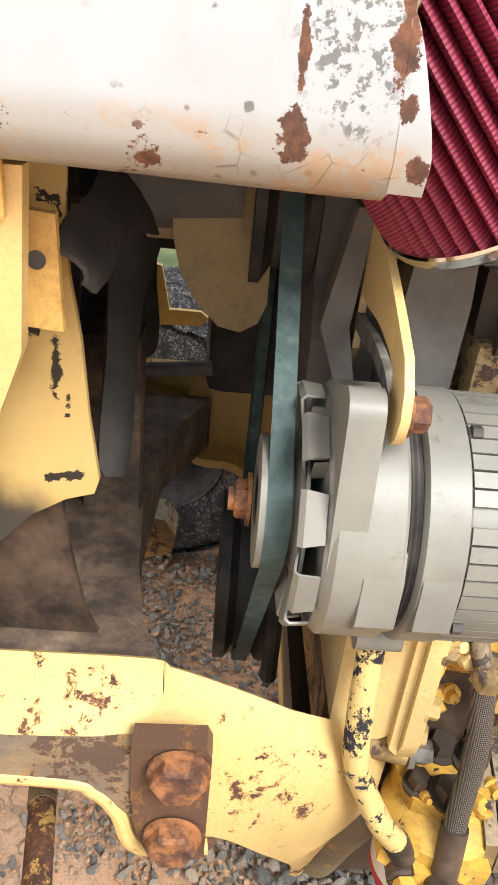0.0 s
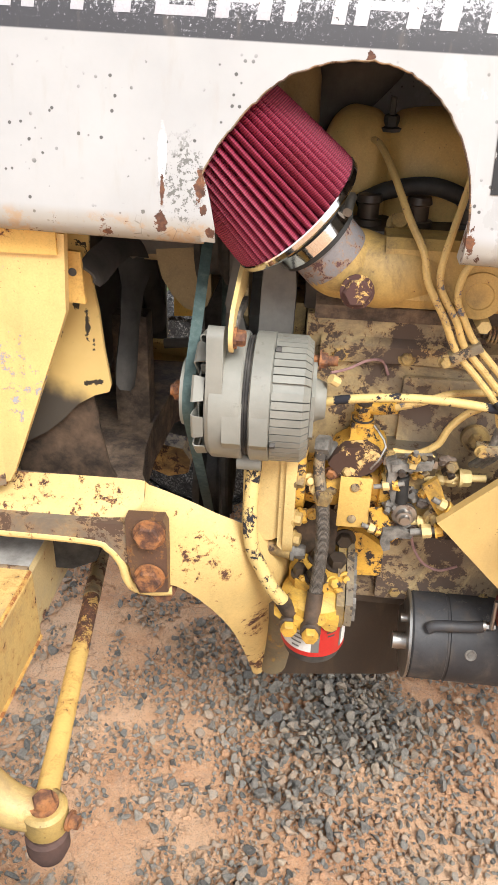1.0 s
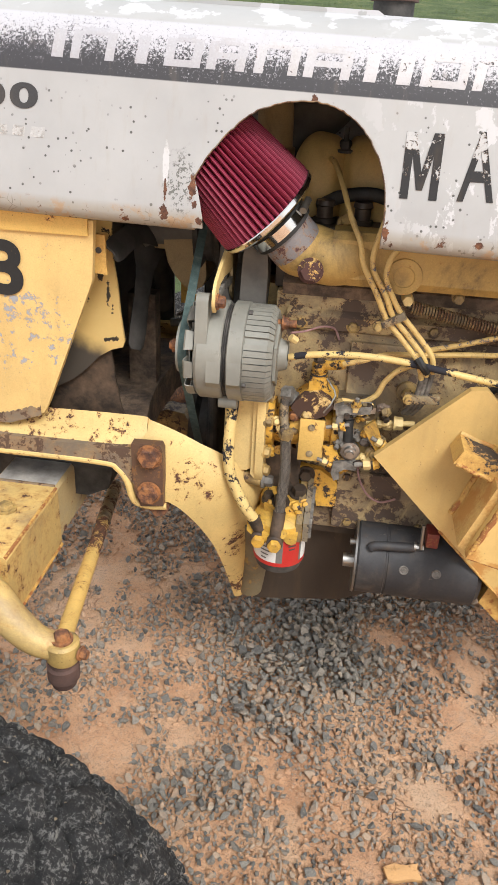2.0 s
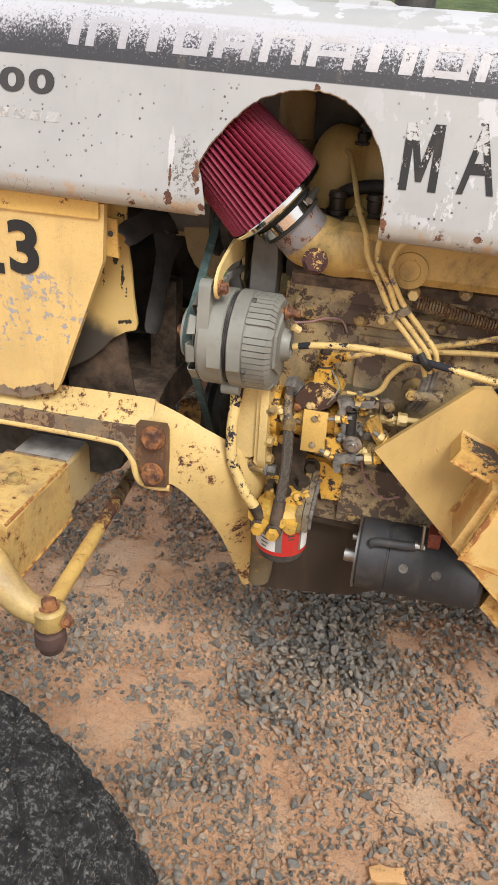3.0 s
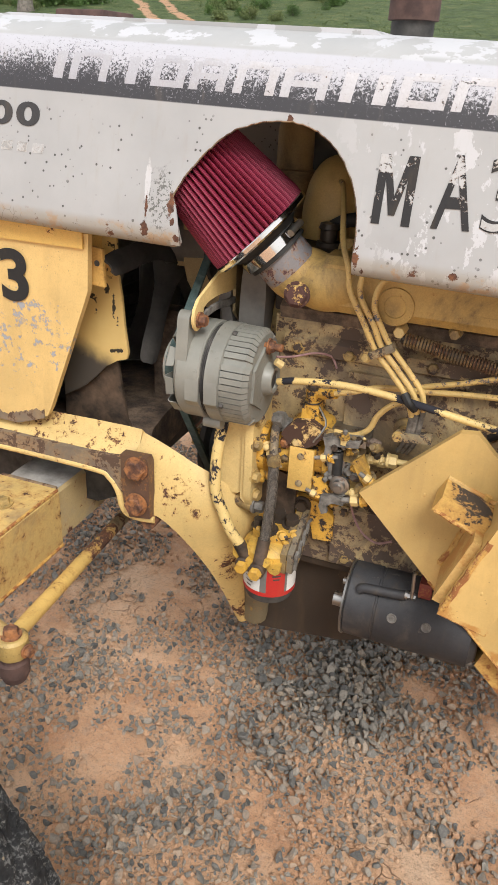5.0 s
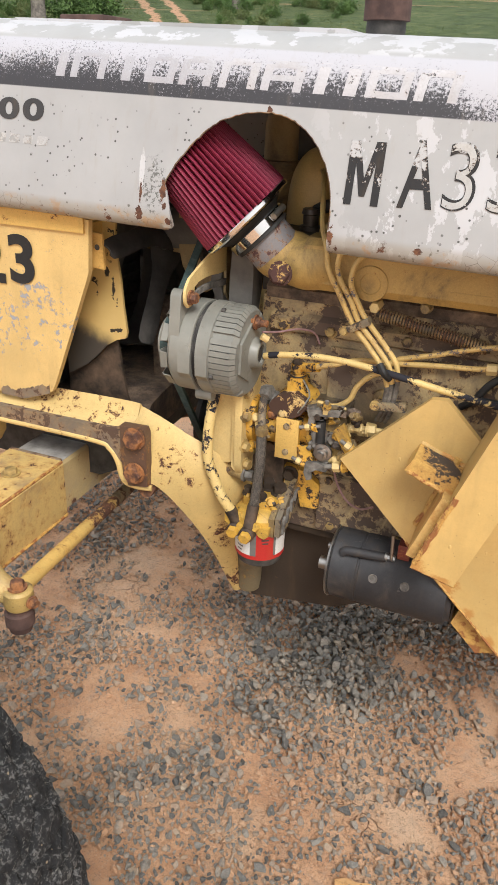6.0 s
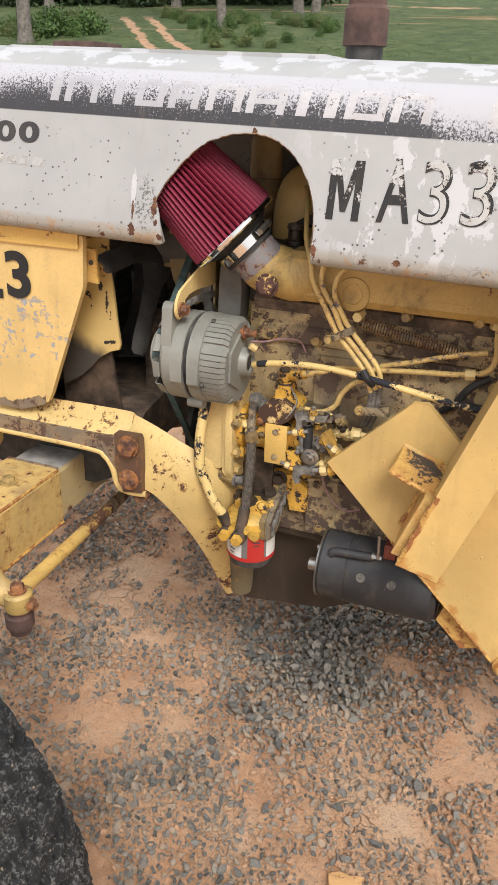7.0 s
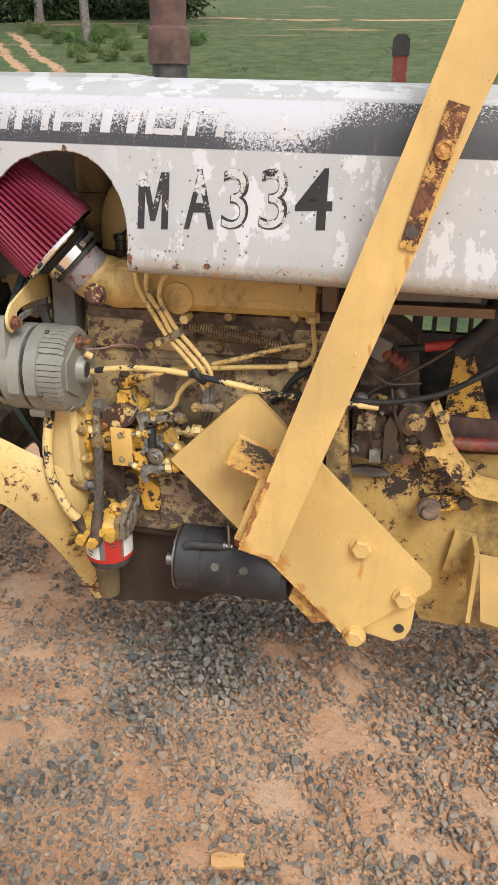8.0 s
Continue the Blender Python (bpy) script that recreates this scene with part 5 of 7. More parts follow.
air = part("air_filter", cone, m_pleat, tractor, "red pleated cone air filter with chrome base", smooth=40)
part("base_ring", lathe(B(), RING, -AX, [(-0.0035, 0.0838), (-0.002, 0.085), (0.0035, 0.085), (0.006, 0.083), (0.0065, 0.066)], 72), m_chrome, air, "bright chrome ring")
part("rubber_neck", lathe(B(), RING - AX * 0.008, -AX, [(0, 0.064), (0.005, 0.057), (0.01, 0.05), (0.034, 0.05)], 40), m_rubber, air)
clampb = lathe(B(), RING - AX * 0.02, -AX, [(0, 0.0525), (0.0, 0.0535), (0.015, 0.0535), (0.015, 0.0525)], 48)
clamp = part("hose_clamp", clampb, m_chrome, air, "chrome band clamp")
cs = frame_of(AX)
side = Vector((0.75, -0.35, 0.55)).normalized()
side = (side - AX * side.dot(AX)).normalized()
k0 = RING - AX * 0.0275 + side * 0.057
part("clamp_screw", bolt(cyl(B(), k0 - AX.cross(side) * 0.014, k0 + AX.cross(side) * 0.012, 0.0055, seg=12), k0 + AX.cross(side) * 0.012, AX.cross(side), 0.006, 0.006, 0), m_steel, air)
part("steel_neck", lathe(B(), RING - AX * 0.03, -AX, [(0, 0.0432), (0.044, 0.0432)], 36), m_neck, manifold, "weathered bare steel pipe neck")

# -- alternator --
AY, AZ, AR = 0.388, 0.936, 0.079
alt = part("alternator", lathe(B(), (0.062, AY, AZ), (1, 0, 0), [(0, 0.05), (0.0, AR - 0.006), (0.006, AR), (0.041, AR), (0.043, AR - 0.002), (0.0435, AR - 0.005)], 56), m_alt, tractor, "grey-painted alternator with ribbed rear housing", 0.0012)
part("stator_seam", lathe(B(), (0.1035, AY, AZ), (1, 0, 0), [(0.003 * (i // 2) + 0.0015 * (i % 2), AR - 0.0045 - 0.0012 * (i % 2)) for i in range(8)], 48), m_dark, alt)
part("rear_housing", lathe(B(), (0.113, AY, AZ), (1, 0, 0), [(0, AR - 0.003), (0.002, AR + 0.0005), (0.024, AR + 0.0005), (0.027, AR - 0.005), (0.062, AR - 0.0058), (0.07, AR - 0.014), (0.074, 0.03), (0.073, 0.0)], 64), m_alt, alt, "", 0.0008)
for i in range(48):
    a = math.radians(360 / 48 * i + 4)
    if i % 12 == 7:
        continue
    bm = B()
    ca, sa = math.cos(a), math.sin(a)
    fin = []
    for dx, dr, wd in ((0.026, -0.011, 0.0049), (0.026, -0.001, 0.0044), (0.062, -0.0013, 0.0043), (0.070, -0.009, 0.004), (0.07, -0.02, 0.0038)):
        fin.append([bm.verts.new((0.113 + dx, AY + (AR + dr) * ca - s * wd * sa, AZ + (AR + dr) * sa + s * wd * ca)) for s in (-1, 1)])
    for p, q in zip(fin, fin[1:]):
        bm.faces.new((p[0], p[1], q[1], q[0]))
    bm.faces.new([f[0] for f in fin])
    bm.faces.new([f[1] for f in fin][::-1])
    part("cooling_rib", bm, m_alt, alt)
for a in (20, 110, 200, 290):
    ca, sa = math.cos(radians(a)), math.sin(radians(a))
    part("through_bolt", bolt(B(), (0.14, AY + ca * (AR - 0.001), AZ + sa * (AR - 0.001)), (1, 0, 0), 0.0045, 0.006, 0), m_dark, alt)
part("bearing_hub", lathe(B(), (0.18, AY, AZ), (1, 0, 0), [(0, 0.034), (0.007, 0.028), (0.014, 0.0245), (0.02, 0.023), (0.022, 0.021), (0.0215, 0.0155), (0.01, 0.015)], 32, cap=False), m_alt, alt)
part("hub_hole", cyl(B(), (0.19, AY, AZ), (0.1975, AY, AZ), 0.0155), m_dark, alt)
part("face_cover", prism(B(), [(AY - 0.06, AZ - 0.02), (AY - 0.055, AZ + 0.03), (AY - 0.01, AZ + 0.055), (AY + 0.02, AZ + 0.03), (AY - 0.02, AZ - 0.045)], "x", 0.184, 0.1885), m_alt, alt, "", 0.002)
part("output_stud", bolt(cyl(B(), (0.18, 0.383, 0.991), (0.212, 0.383, 0.991), 0.006, seg=12), (0.19, 0.383, 0.991), (1, 0, 0), 0.0095, 0.01), m_bolt, alt, "rusty output terminal")
ey, ez = 0.338 - AY, 1.028 - AZ
reach, facing = math.hypot(ey, ez), math.atan2(ez, ey)
open_by = math.acos((0.0755 - 0.0135) / reach)
ear = [(0.338 + 0.0135 * math.cos(facing + open_by * k / 6), 1.028 + 0.0135 * math.sin(facing + open_by * k / 6)) for k in range(-6, 7)]
ear += [(AY + 0.0755 * math.cos(facing + g), AZ + 0.0755 * math.sin(facing + g)) for g in (open_by, open_by + 0.4, open_by + 1.2, -open_by - 1.2, -open_by - 0.4, -open_by)]
part("mounting_ear", prism(B(), ear, "x", 0.064, 0.083), m_alt, alt, "", 0.005)
for x0, x1, grow in ((0.084, 0.106, 0.0), (0.116, 0.137, 0.001)):
    part("cast_lug", prism(B(), [(AY - AR - 0.0005 - grow, AZ - 0.026), (AY - AR - 0.0005 - grow, AZ + 0.006), (AY - AR + 0.006, AZ + 0.022), (AY - 0.04, AZ + 0.02), (AY - 0.04, AZ - 0.045), (AY - AR + 0.01, AZ - 0.038)], "x", x0, x1), m_alt, alt, "", 0.006)
part("lower_foot", cyl(B(), (0.098, AY - 0.03, AZ - AR + 0.003), (0.128, AY - 0.03, AZ - AR + 0.003), 0.0115, seg=18), m_alt, alt, "", 0.002)
pul = part("pulley", lathe(B(), (0.0275, AY, AZ), (1, 0, 0), [(0, 0.012), (0.0, 0.042), (0.004, 0.042), (0.012, 0.034), (0.02, 0.034), (0.0235, 0.042), (0.026, 0.042), (0.026, 0.02)], 40), m_alt, alt, "grey belt pulley")
part("pulley_nut", bolt(cyl(B(), (0.01, AY, AZ), (0.024, AY, AZ), 0.0075, seg=14), (0.024, AY, AZ), (-1, 0, 0), 0.0125, 0.01), m_bolt, alt, "copper-coloured shaft nut")
fanb = lathe(B(), (0.052, AY, AZ), (1, 0, 0), [(0, 0.02), (0.0, 0.055), (0.0022, 0.055), (0.0022, 0.02)], 36)
part("fan_plate", fanb, m_alt, alt)
for i in range(10):
    a = radians(36 * i + 8)
    ca, sa = math.cos(a), math.sin(a)
    bm = B()
    rows = []
    for r, x, wd in ((0.046, 0.052, 0.012), (0.062, 0.049, 0.0145), (0.072, 0.0475, 0.0155), (0.0745, 0.05, 0.0155), (0.0735, 0.0615, 0.0135)):
        rows.append([bm.verts.new((x, AY + r * ca - s * wd * sa, AZ + r * sa + s * wd * ca)) for s in (-1, 1)])
    for p, q in zip(rows, rows[1:]):
        bm.faces.new((p[0], p[1], q[1], q[0]))
    for k in (0, 1):
        e = [bm.verts.new((0.054, AY + r * ca - (2 * k - 1) * wd * sa, AZ + r * sa + (2 * k - 1) * wd * ca)) for r, wd in ((0.05, 0.012), (0.0675, 0.0135))]
        g = [bm.verts.new((0.0655, AY + r * ca - (2 * k - 1) * wd * sa, AZ + r * sa + (2 * k - 1) * wd * ca)) for r, wd in ((0.052, 0.011), (0.0675, 0.0125))]
        if k:
            bm.faces.new((e[0], e[1], g[1], g[0]))
    part("fan_vane", bm, m_alt, alt, solid=0.0016)

# adjusting strap and its bolt
def slab(pts):
    return prism(B(), pts, "x", 0.0885, 0.0935)


strap_ob = part("adjusting_strap", slab([(0.323, 1.022), (0.32, 1.034), (0.324, 1.048), (0.337, 1.0605), (0.366, 1.0705), (0.395, 1.0795), (0.435, 1.0905), (0.48, 1.1), (0.48, 1.045), (0.447, 1.046), (0.42, 1.0495), (0.396, 1.0505), (0.37, 1.049), (0.354, 1.044), (0.352, 1.03), (0.345, 1.016), (0.332, 1.014)]), m_cover, engine, "bright yellow slotted alternator strap", 0.0018)
part("strap_inner_arc", slab([(0.356, 1.0315), (0.372, 1.037), (0.398, 1.0385), (0.424, 1.0375), (0.447, 1.034), (0.48, 1.031), (0.48, 1.02), (0.447, 1.022), (0.42, 1.027), (0.396, 1.0285), (0.372, 1.027), (0.358, 1.022)]), m_worn, engine, "", 0.0015)
part("strap_foot", slab([(0.4805, 1.1), (0.56, 1.11), (0.56, 0.985), (0.497, 0.985), (0.4805, 1.005)]), m_dusty, engine, "", 0.002)
part("strap_bolt", bolt(B(), (0.0935, 0.337, 1.03), (1, 0, 0), 0.0095, 0.013, 1.3), m_bolt, engine, "rusted strap bolt")
# -- accessory drive: gear cover, pumps, filter --
cover = part("gear_cover", prism(B(), [(0.103, 0.875), (0.158, 0.875), (0.158, 0.74), (0.154, 0.722), (0.144, 0.716), (0.118, 0.714), (0.106, 0.72), (0.103, 0.735)], "y", 0.392, 0.5), m_cover, engine, "pale yellow gear cover", 0.009)
part("cover_flange", prism(B(), [(0.38, 0.88), (0.5, 0.9), (0.5, 0.69), (0.402, 0.69), (0.388, 0.702), (0.38, 0.725)], "x", 0.1595, 0.173), m_cover, engine, "", 0.003)
part("cover_lip", prism(B(), [(0.152, 0.875), (0.1592, 0.875), (0.1592, 0.705), (0.152, 0.712)], "y", 0.386, 0.396), m_cover, engine, "", 0.002)
for z, y in ((0.716, 0.392), (0.756, 0.384), (0.816, 0.384), (0.86, 0.388)):
    part("flange_bolt", bolt(B(), (0.173, y + 0.008, z), (1, -0.25, 0), 0.0095, 0.011), m_greasy, engine)
part("lower_spigot", tube(B(), [(0.118, 0.415, 0.705), (0.14, 0.405, 0.698), (0.172, 0.4, 0.695)], 0.0125, 14), m_greasy, engine)
part("spigot_nut", bolt(B(), (0.172, 0.4, 0.695), (1, -0.05, 0), 0.0105, 0.02), m_worn, engine)
# Dark block that puts the shadow below the pump into shape and colour.
part("pump_shade_fill", prism(B(), [(0.11, 0.712), (0.17, 0.712), (0.2, 0.75), (0.235, 0.74), (0.235, 0.62), (0.13, 0.62)], "y", 0.44, 0.475), m_soot_and_shade, engine, "dark block standing in for the shade under the pump", 0.006)
pump = part("injection_pump", lathe(B(), (0.172, 0.445, 0.79), (1, 0, 0), [(0, 0.045), (0.012, 0.045), (0.014, 0.033), (0.03, 0.036), (0.06, 0.036), (0.064, 0.03), (0.11, 0.03), (0.112, 0.036), (0.135, 0.036), (0.14, 0.03)], 28), m_gold, engine, "amber injection pump with levers and fittings")
plate = part("square_plate", box(B(), 0.23, 0.272, 0.399, 0.4025, 0.744, 0.822), m_yellow, pump, "yellow square plate with two screws", 0.001)
part("plate_block", box(B(), 0.235, 0.27, 0.403, 0.44, 0.752, 0.815), m_gold, pump, "", 0.003)
for z in (0.758, 0.808):
    part("slotted_screw", lathe(B(), (0.25, 0.399, z), OUT, [(0, 0.006), (0.002, 0.006), (0.003, 0.004)], 16), m_armgrime, pump)
gov = part("governor_body", prism(B(), [(0.286, 0.845), (0.33, 0.85), (0.352, 0.835), (0.352, 0.76), (0.33, 0.742), (0.29, 0.752)], "y", 0.415, 0.475), m_greasy, pump, "", 0.005)
part("governor_cap", prism(B(), [(0.283, 0.853), (0.352, 0.853), (0.352, 0.842), (0.283, 0.842)], "y", 0.405, 0.475), m_steel, pump, "", 0.002)
part("throttle_lever", prism(B(), [(0.288, 0.83), (0.298, 0.834), (0.312, 0.80), (0.322, 0.77), (0.33, 0.755), (0.315, 0.745), (0.306, 0.765), (0.296, 0.80)], "y", 0.398, 0.404), m_worn, pump, "", 0.0012)
part("throttle_hub", lathe(B(), (0.318, 0.402, 0.772), OUT, [(0, 0.017), (0.005, 0.0165), (0.006, 0.011), (0.014, 0.0105), (0.0145, 0.007), (0.02, 0.006)], 24), m_steel, pump)
part("stop_lever", prism(B(), [(0.335, 0.815), (0.345, 0.822), (0.362, 0.79), (0.355, 0.782)], "y", 0.40, 0.406), m_worn, pump, "", 0.001)
part("coil_spring", tube(B(), [(0.31 + 0.006 * math.cos(i * 1.2), 0.402 + 0.006 * math.sin(i * 1.2), 0.79 + 0.0012 * i) for i in range(40)], 0.0014, 6, 2), m_dark, pump)
part("black_damper", cyl(B(), (0.312, 0.4, 0.79), (0.31, 0.404, 0.828), 0.0085, seg=14), m_rubber, pump)
for p, q, r, mat in (((0.285, 0.405, 0.812), (0.302, 0.40, 0.818), 0.007, m_steel), ((0.27, 0.412, 0.74), (0.296, 0.408, 0.742), 0.0055, m_steel), ((0.285, 0.408, 0.752), (0.3, 0.406, 0.752), 0.009, m_cover), ((0.325, 0.405, 0.757), (0.352, 0.4, 0.764), 0.007, m_cover), ((0.34, 0.42, 0.82), (0.375, 0.415, 0.822), 0.0085, m_cover), ((0.345, 0.41, 0.80), (0.36, 0.405, 0.812), 0.006, m_cover), ((0.2, 0.41, 0.8), (0.2, 0.395, 0.8), 0.009, m_cover), ((0.33, 0.41, 0.84), (0.333, 0.4, 0.86), 0.006, m_greasy), ((0.3, 0.41, 0.73), (0.3, 0.4, 0.75), 0.005, m_steel)):
    d2 = (Vector(q) - Vector(p)).normalized()
    part("pump_fitting", bolt(cyl(B(), p, q, r * 0.7, seg=12), Vector(p) * 0.5 + Vector(q) * 0.5, d2, r, 0.008, 1.15), mat, pump)
part("tube_nut", bolt(cyl(B(), (0.35, 0.43, 0.812), (0.39, 0.425, 0.814), 0.005, seg=12), (0.37, 0.428, 0.813), (1, 0, 0), 0.0085, 0.014, 0), m_cover, pump)
part("throttle_rod", tube(B(), [(0.295, 0.40, 0.735), (0.36, 0.40, 0.755), (0.45, 0.41, 0.78)], 0.0013, 6, smooth=False), m_pan, pump)
part("rod_swivel", bolt(B(), (0.297, 0.404, 0.735), OUT, 0.007, 0.012), m_bolt, pump)
part("governor_ledge", prism(B(), [(0.292, 0.851), (0.345, 0.857), (0.343, 0.846), (0.294, 0.84)], "y", 0.392, 0.42), m_worn, pump, "", 0.002)
part("governor_arm", prism(B(), [(0.285, 0.852), (0.298, 0.858), (0.304, 0.84), (0.297, 0.818), (0.288, 0.815), (0.29, 0.835)], "y", 0.394, 0.408), m_worn, pump, "worn grey arm", 0.002)
part("hooked_arm", prism(B(), [(0.292, 0.752), (0.312, 0.757), (0.333, 0.75), (0.33, 0.742), (0.312, 0.742), (0.303, 0.735), (0.305, 0.722), (0.296, 0.718), (0.29, 0.732)], "y", 0.386, 0.394), m_worn, pump, "worn grey hooked arm", 0.002)
part("lever_plate", prism(B(), [(0.335, 0.82), (0.352, 0.836), (0.36, 0.82), (0.372, 0.79), (0.364, 0.775), (0.352, 0.792)], "y", 0.392, 0.4), m_gold, pump, "", 0.002)
part("lever_plate", prism(B(), [(0.272, 0.775), (0.288, 0.778), (0.303, 0.758), (0.3, 0.742), (0.284, 0.746)], "y", 0.395, 0.404), m_gold, pump, "", 0.002)
for p, q, r in (((0.274, 0.398, 0.812), (0.312, 0.394, 0.823), 0.0065), ((0.264, 0.396, 0.752), (0.296, 0.392, 0.744), 0.0065), ((0.328, 0.388, 0.752), (0.378, 0.385, 0.764), 0.0095), ((0.318, 0.4, 0.838), (0.32, 0.392, 0.872), 0.0075), ((0.35, 0.39, 0.806), (0.38, 0.388, 0.79), 0.0075)):
    p, q = Vector(p), Vector(q)
    screw = part("adjusting_screw", cyl(B(), p, q, r * 0.5, seg=12), m_worn, pump)
    part("lock_nut", bolt(B(), p.lerp(q, 0.3), (q - p).normalized(), r, r * 1.3, 0), m_cover, pump)
    part("lock_nut", bolt(B(), p.lerp(q, 0.62), (q - p).normalized(), r * 0.95, r * 1.1, 1.2), m_gold, pump)
part("pale_union", bolt(bolt(cyl(B(), (0.352, 0.425, 0.818), (0.42, 0.424, 0.822), 0.005, seg=12), (0.358, 0.425, 0.818), (1, 0, 0.05), 0.0095, 0.02, 0), (0.385, 0.4245, 0.82), (1, 0, 0.05), 0.0115, 0.016, 1.1), m_cover, pump)
small = random.Random(31)


def fitting(at, mat, parent, size):
    """One of the many small screws, unions and lugs, set at its own angle."""
    d = Vector((small.uniform(-0.8, 0.8), -1, small.uniform(-0.6, 0.6))).normalized()
    at = Vector(at)
    kind = small.randrange(4)
    bm = B()
    if kind == 0:
        bolt(bm, at, d, size, size * 1.2, 1.25)
    elif kind == 1:
        lathe(bm, at, d, [(0, size * 1.2), (size * 0.7, size * 1.2), (size * 0.75, size * 0.7), (size * 1.8, size * 0.65), (size * 1.85, size * 0.4)], 14)
    elif kind == 2:
        bolt(cyl(bm, at - d * size, at + d * size * 2.6, size * 0.5, seg=10), at + d * size * 0.6, d, size * 0.9, size * 1.1, 0)
    else:
        bmesh.ops.create_icosphere(bm, subdivisions=2, radius=size, matrix=Matrix.Translation(at) @ Matrix.Diagonal((1.3, 0.7, 0.9, 1)))
        for v in bm.verts:
            v.co += Vector((small.uniform(-1, 1), small.uniform(-1, 1), small.uniform(-1, 1))) * size * 0.16
    part("pump_fitting", bm, mat, parent)


for i in range(40):
    x, z = small.uniform(0.283, 0.372), small.uniform(0.735, 0.855)
    fitting((x, 0.41 + small.uniform(-0.008, 0.01), z), small.choice((m_gold, m_gold, m_worn, m_pan, m_greasy, m_grease, m_line)), pump, small.uniform(0.0045, 0.0105))
for i in range(10):
    fitting((small.uniform(0.18, 0.236), 0.41, small.uniform(0.745, 0.84)), small.choice((m_cover, m_gold, m_pan, m_greasy)), pump, small.uniform(0.004, 0.008))
lift = part("fuel_lift_pump", prism(B(), [(0.2385, 0.888), (0.2665, 0.889), (0.268, 0.87), (0.284, 0.862), (0.29, 0.85), (0.276, 0.83), (0.236, 0.826), (0.216, 0.842), (0.22, 0.852), (0.238, 0.866)], "y", 0.424, 0.46), m_gold, engine, "amber fuel lift pump with rusted bowl", 0.007)
part("bowl", prism(B(), [(0.212, 0.838), (0.218, 0.85), (0.232, 0.863), (0.26, 0.867), (0.276, 0.858), (0.283, 0.848), (0.272, 0.831), (0.252, 0.819), (0.237, 0.817), (0.222, 0.826)], "y", 0.404, 0.4235), m_bowl, lift, "rusted pump bowl", 0.009)
part("neck", lathe(B(), (0.2525, 0.438, 0.875), (0, -0.1, 1), [(0, 0.0155), (0.012, 0.0155), (0.0125, 0.0125), (0.016, 0.0125), (0.0165, 0.0135), (0.021, 0.0135), (0.0215, 0.01), (0.026, 0.01)], 24), m_gold, lift)
part("neck_collar", lathe(B(), (0.2525, 0.4365, 0.8915), (0, -0.1, 1), [(0, 0.0142), (0.003, 0.0142)], 24), m_dark, lift)
part("union_nut", bolt(B(), (0.2525, 0.435, 0.899), (0, -0.1, 1), 0.0125, 0.015, 0), m_gold, lift)
part("top_plug", bolt(B(), (0.2525, 0.4335, 0.915), (0, -0.1, 1), 0.009, 0.009, 1.2), m_pan, lift)
part("inlet_elbow", tube(B(), [(0.2535, 0.434, 0.909), (0.27, 0.43, 0.91), (0.292, 0.422, 0.917)], 0.0082, 12), m_gold, lift)
part("wire_bail", tube(B(), [(0.267, 0.424, 0.889), (0.281, 0.416, 0.873), (0.284, 0.41, 0.866), (0.277, 0.404, 0.85), (0.267, 0.404, 0.835)], 0.0018, 6, smooth=False), m_steel, lift)
part("side_lobe", lathe(B(), (0.218, 0.43, 0.842), (-0.85, -0.3, 0.35), [(0, 0.014), (0.012, 0.014), (0.018, 0.009), (0.022, 0.004)], 18), m_worn, lift)
part("side_plug", bolt(B(), (0.219, 0.41, 0.822), (-0.3, -0.9, -0.2), 0.0075, 0.008), m_bolt, lift)
# fuel filter and head
can = part("fuel_filter", lathe(B(), (0.231, 0.375, 0.50), (0, 0, 1), [(0.03, 0.03), (0.034, 0.041), (0.05, 0.046), (0.116, 0.046), (0.12, 0.044)], 72), m_dark, engine, "spin-on filter with red and white label")


def wrap(r, a0, a1, z0, z1):
    bm = B()
    n = max(4, int(abs(a1 - a0) / 5))
    rows = [[bm.verts.new((0.231 + r * math.cos(radians(a)), 0.375 + r * math.sin(radians(a)), z)) for z in (z0, z1)] for a in (a0 + (a1 - a0) * i / n for i in range(n + 1))]
    for p, q in zip(rows, rows[1:]):
        bm.faces.new((p[0], q[0], q[1], p[1]))
    return bm


part("white_label", wrap(0.0465, 100, 281, 0.555, 0.618), m_white, can)
part("red_label", wrap(0.0465, 281, 324, 0.555, 0.618), m_redlabel, can)
part("white_label", wrap(0.0465, 324, 460, 0.555, 0.618), m_white, can)
part("red_band", wrap(0.0468, 0, 360, 0.551, 0.559), m_redlabel, can)
part("grey_edge", wrap(0.0468, 268, 282, 0.559, 0.61), m_shroud, can)
part("grey_edge", wrap(0.0468, 323, 329, 0.559, 0.61), m_shroud, can)
for k in range(4):
    part("label_bar", wrap(0.047, 226 + 2 * k, 258 - 4 * k, 0.588 - 0.008 * k, 0.591 - 0.008 * k), m_shroud, can)
part("label_bar", wrap(0.047, 294, 312, 0.593, 0.596), m_dark, can)
part("label_bar", wrap(0.047, 296, 310, 0.586, 0.589), m_dark, can)
head = part("filter_head", lathe(B(), (0.231, 0.378, 0.612), (0, 0, 1), [(0, 0.046), (0.003, 0.0495), (0.02, 0.049), (0.026, 0.044), (0.034, 0.034), (0.037, 0.02)], 40), m_head, engine, "amber filter head, greasy and chipped", 0.001)
part("head_boss", prism(B(), [(0.19, 0.39), (0.2, 0.362), (0.228, 0.35), (0.262, 0.362), (0.278, 0.395), (0.27, 0.44), (0.2, 0.44)], "z", 0.63, 0.662), m_gold, head, "", 0.008)
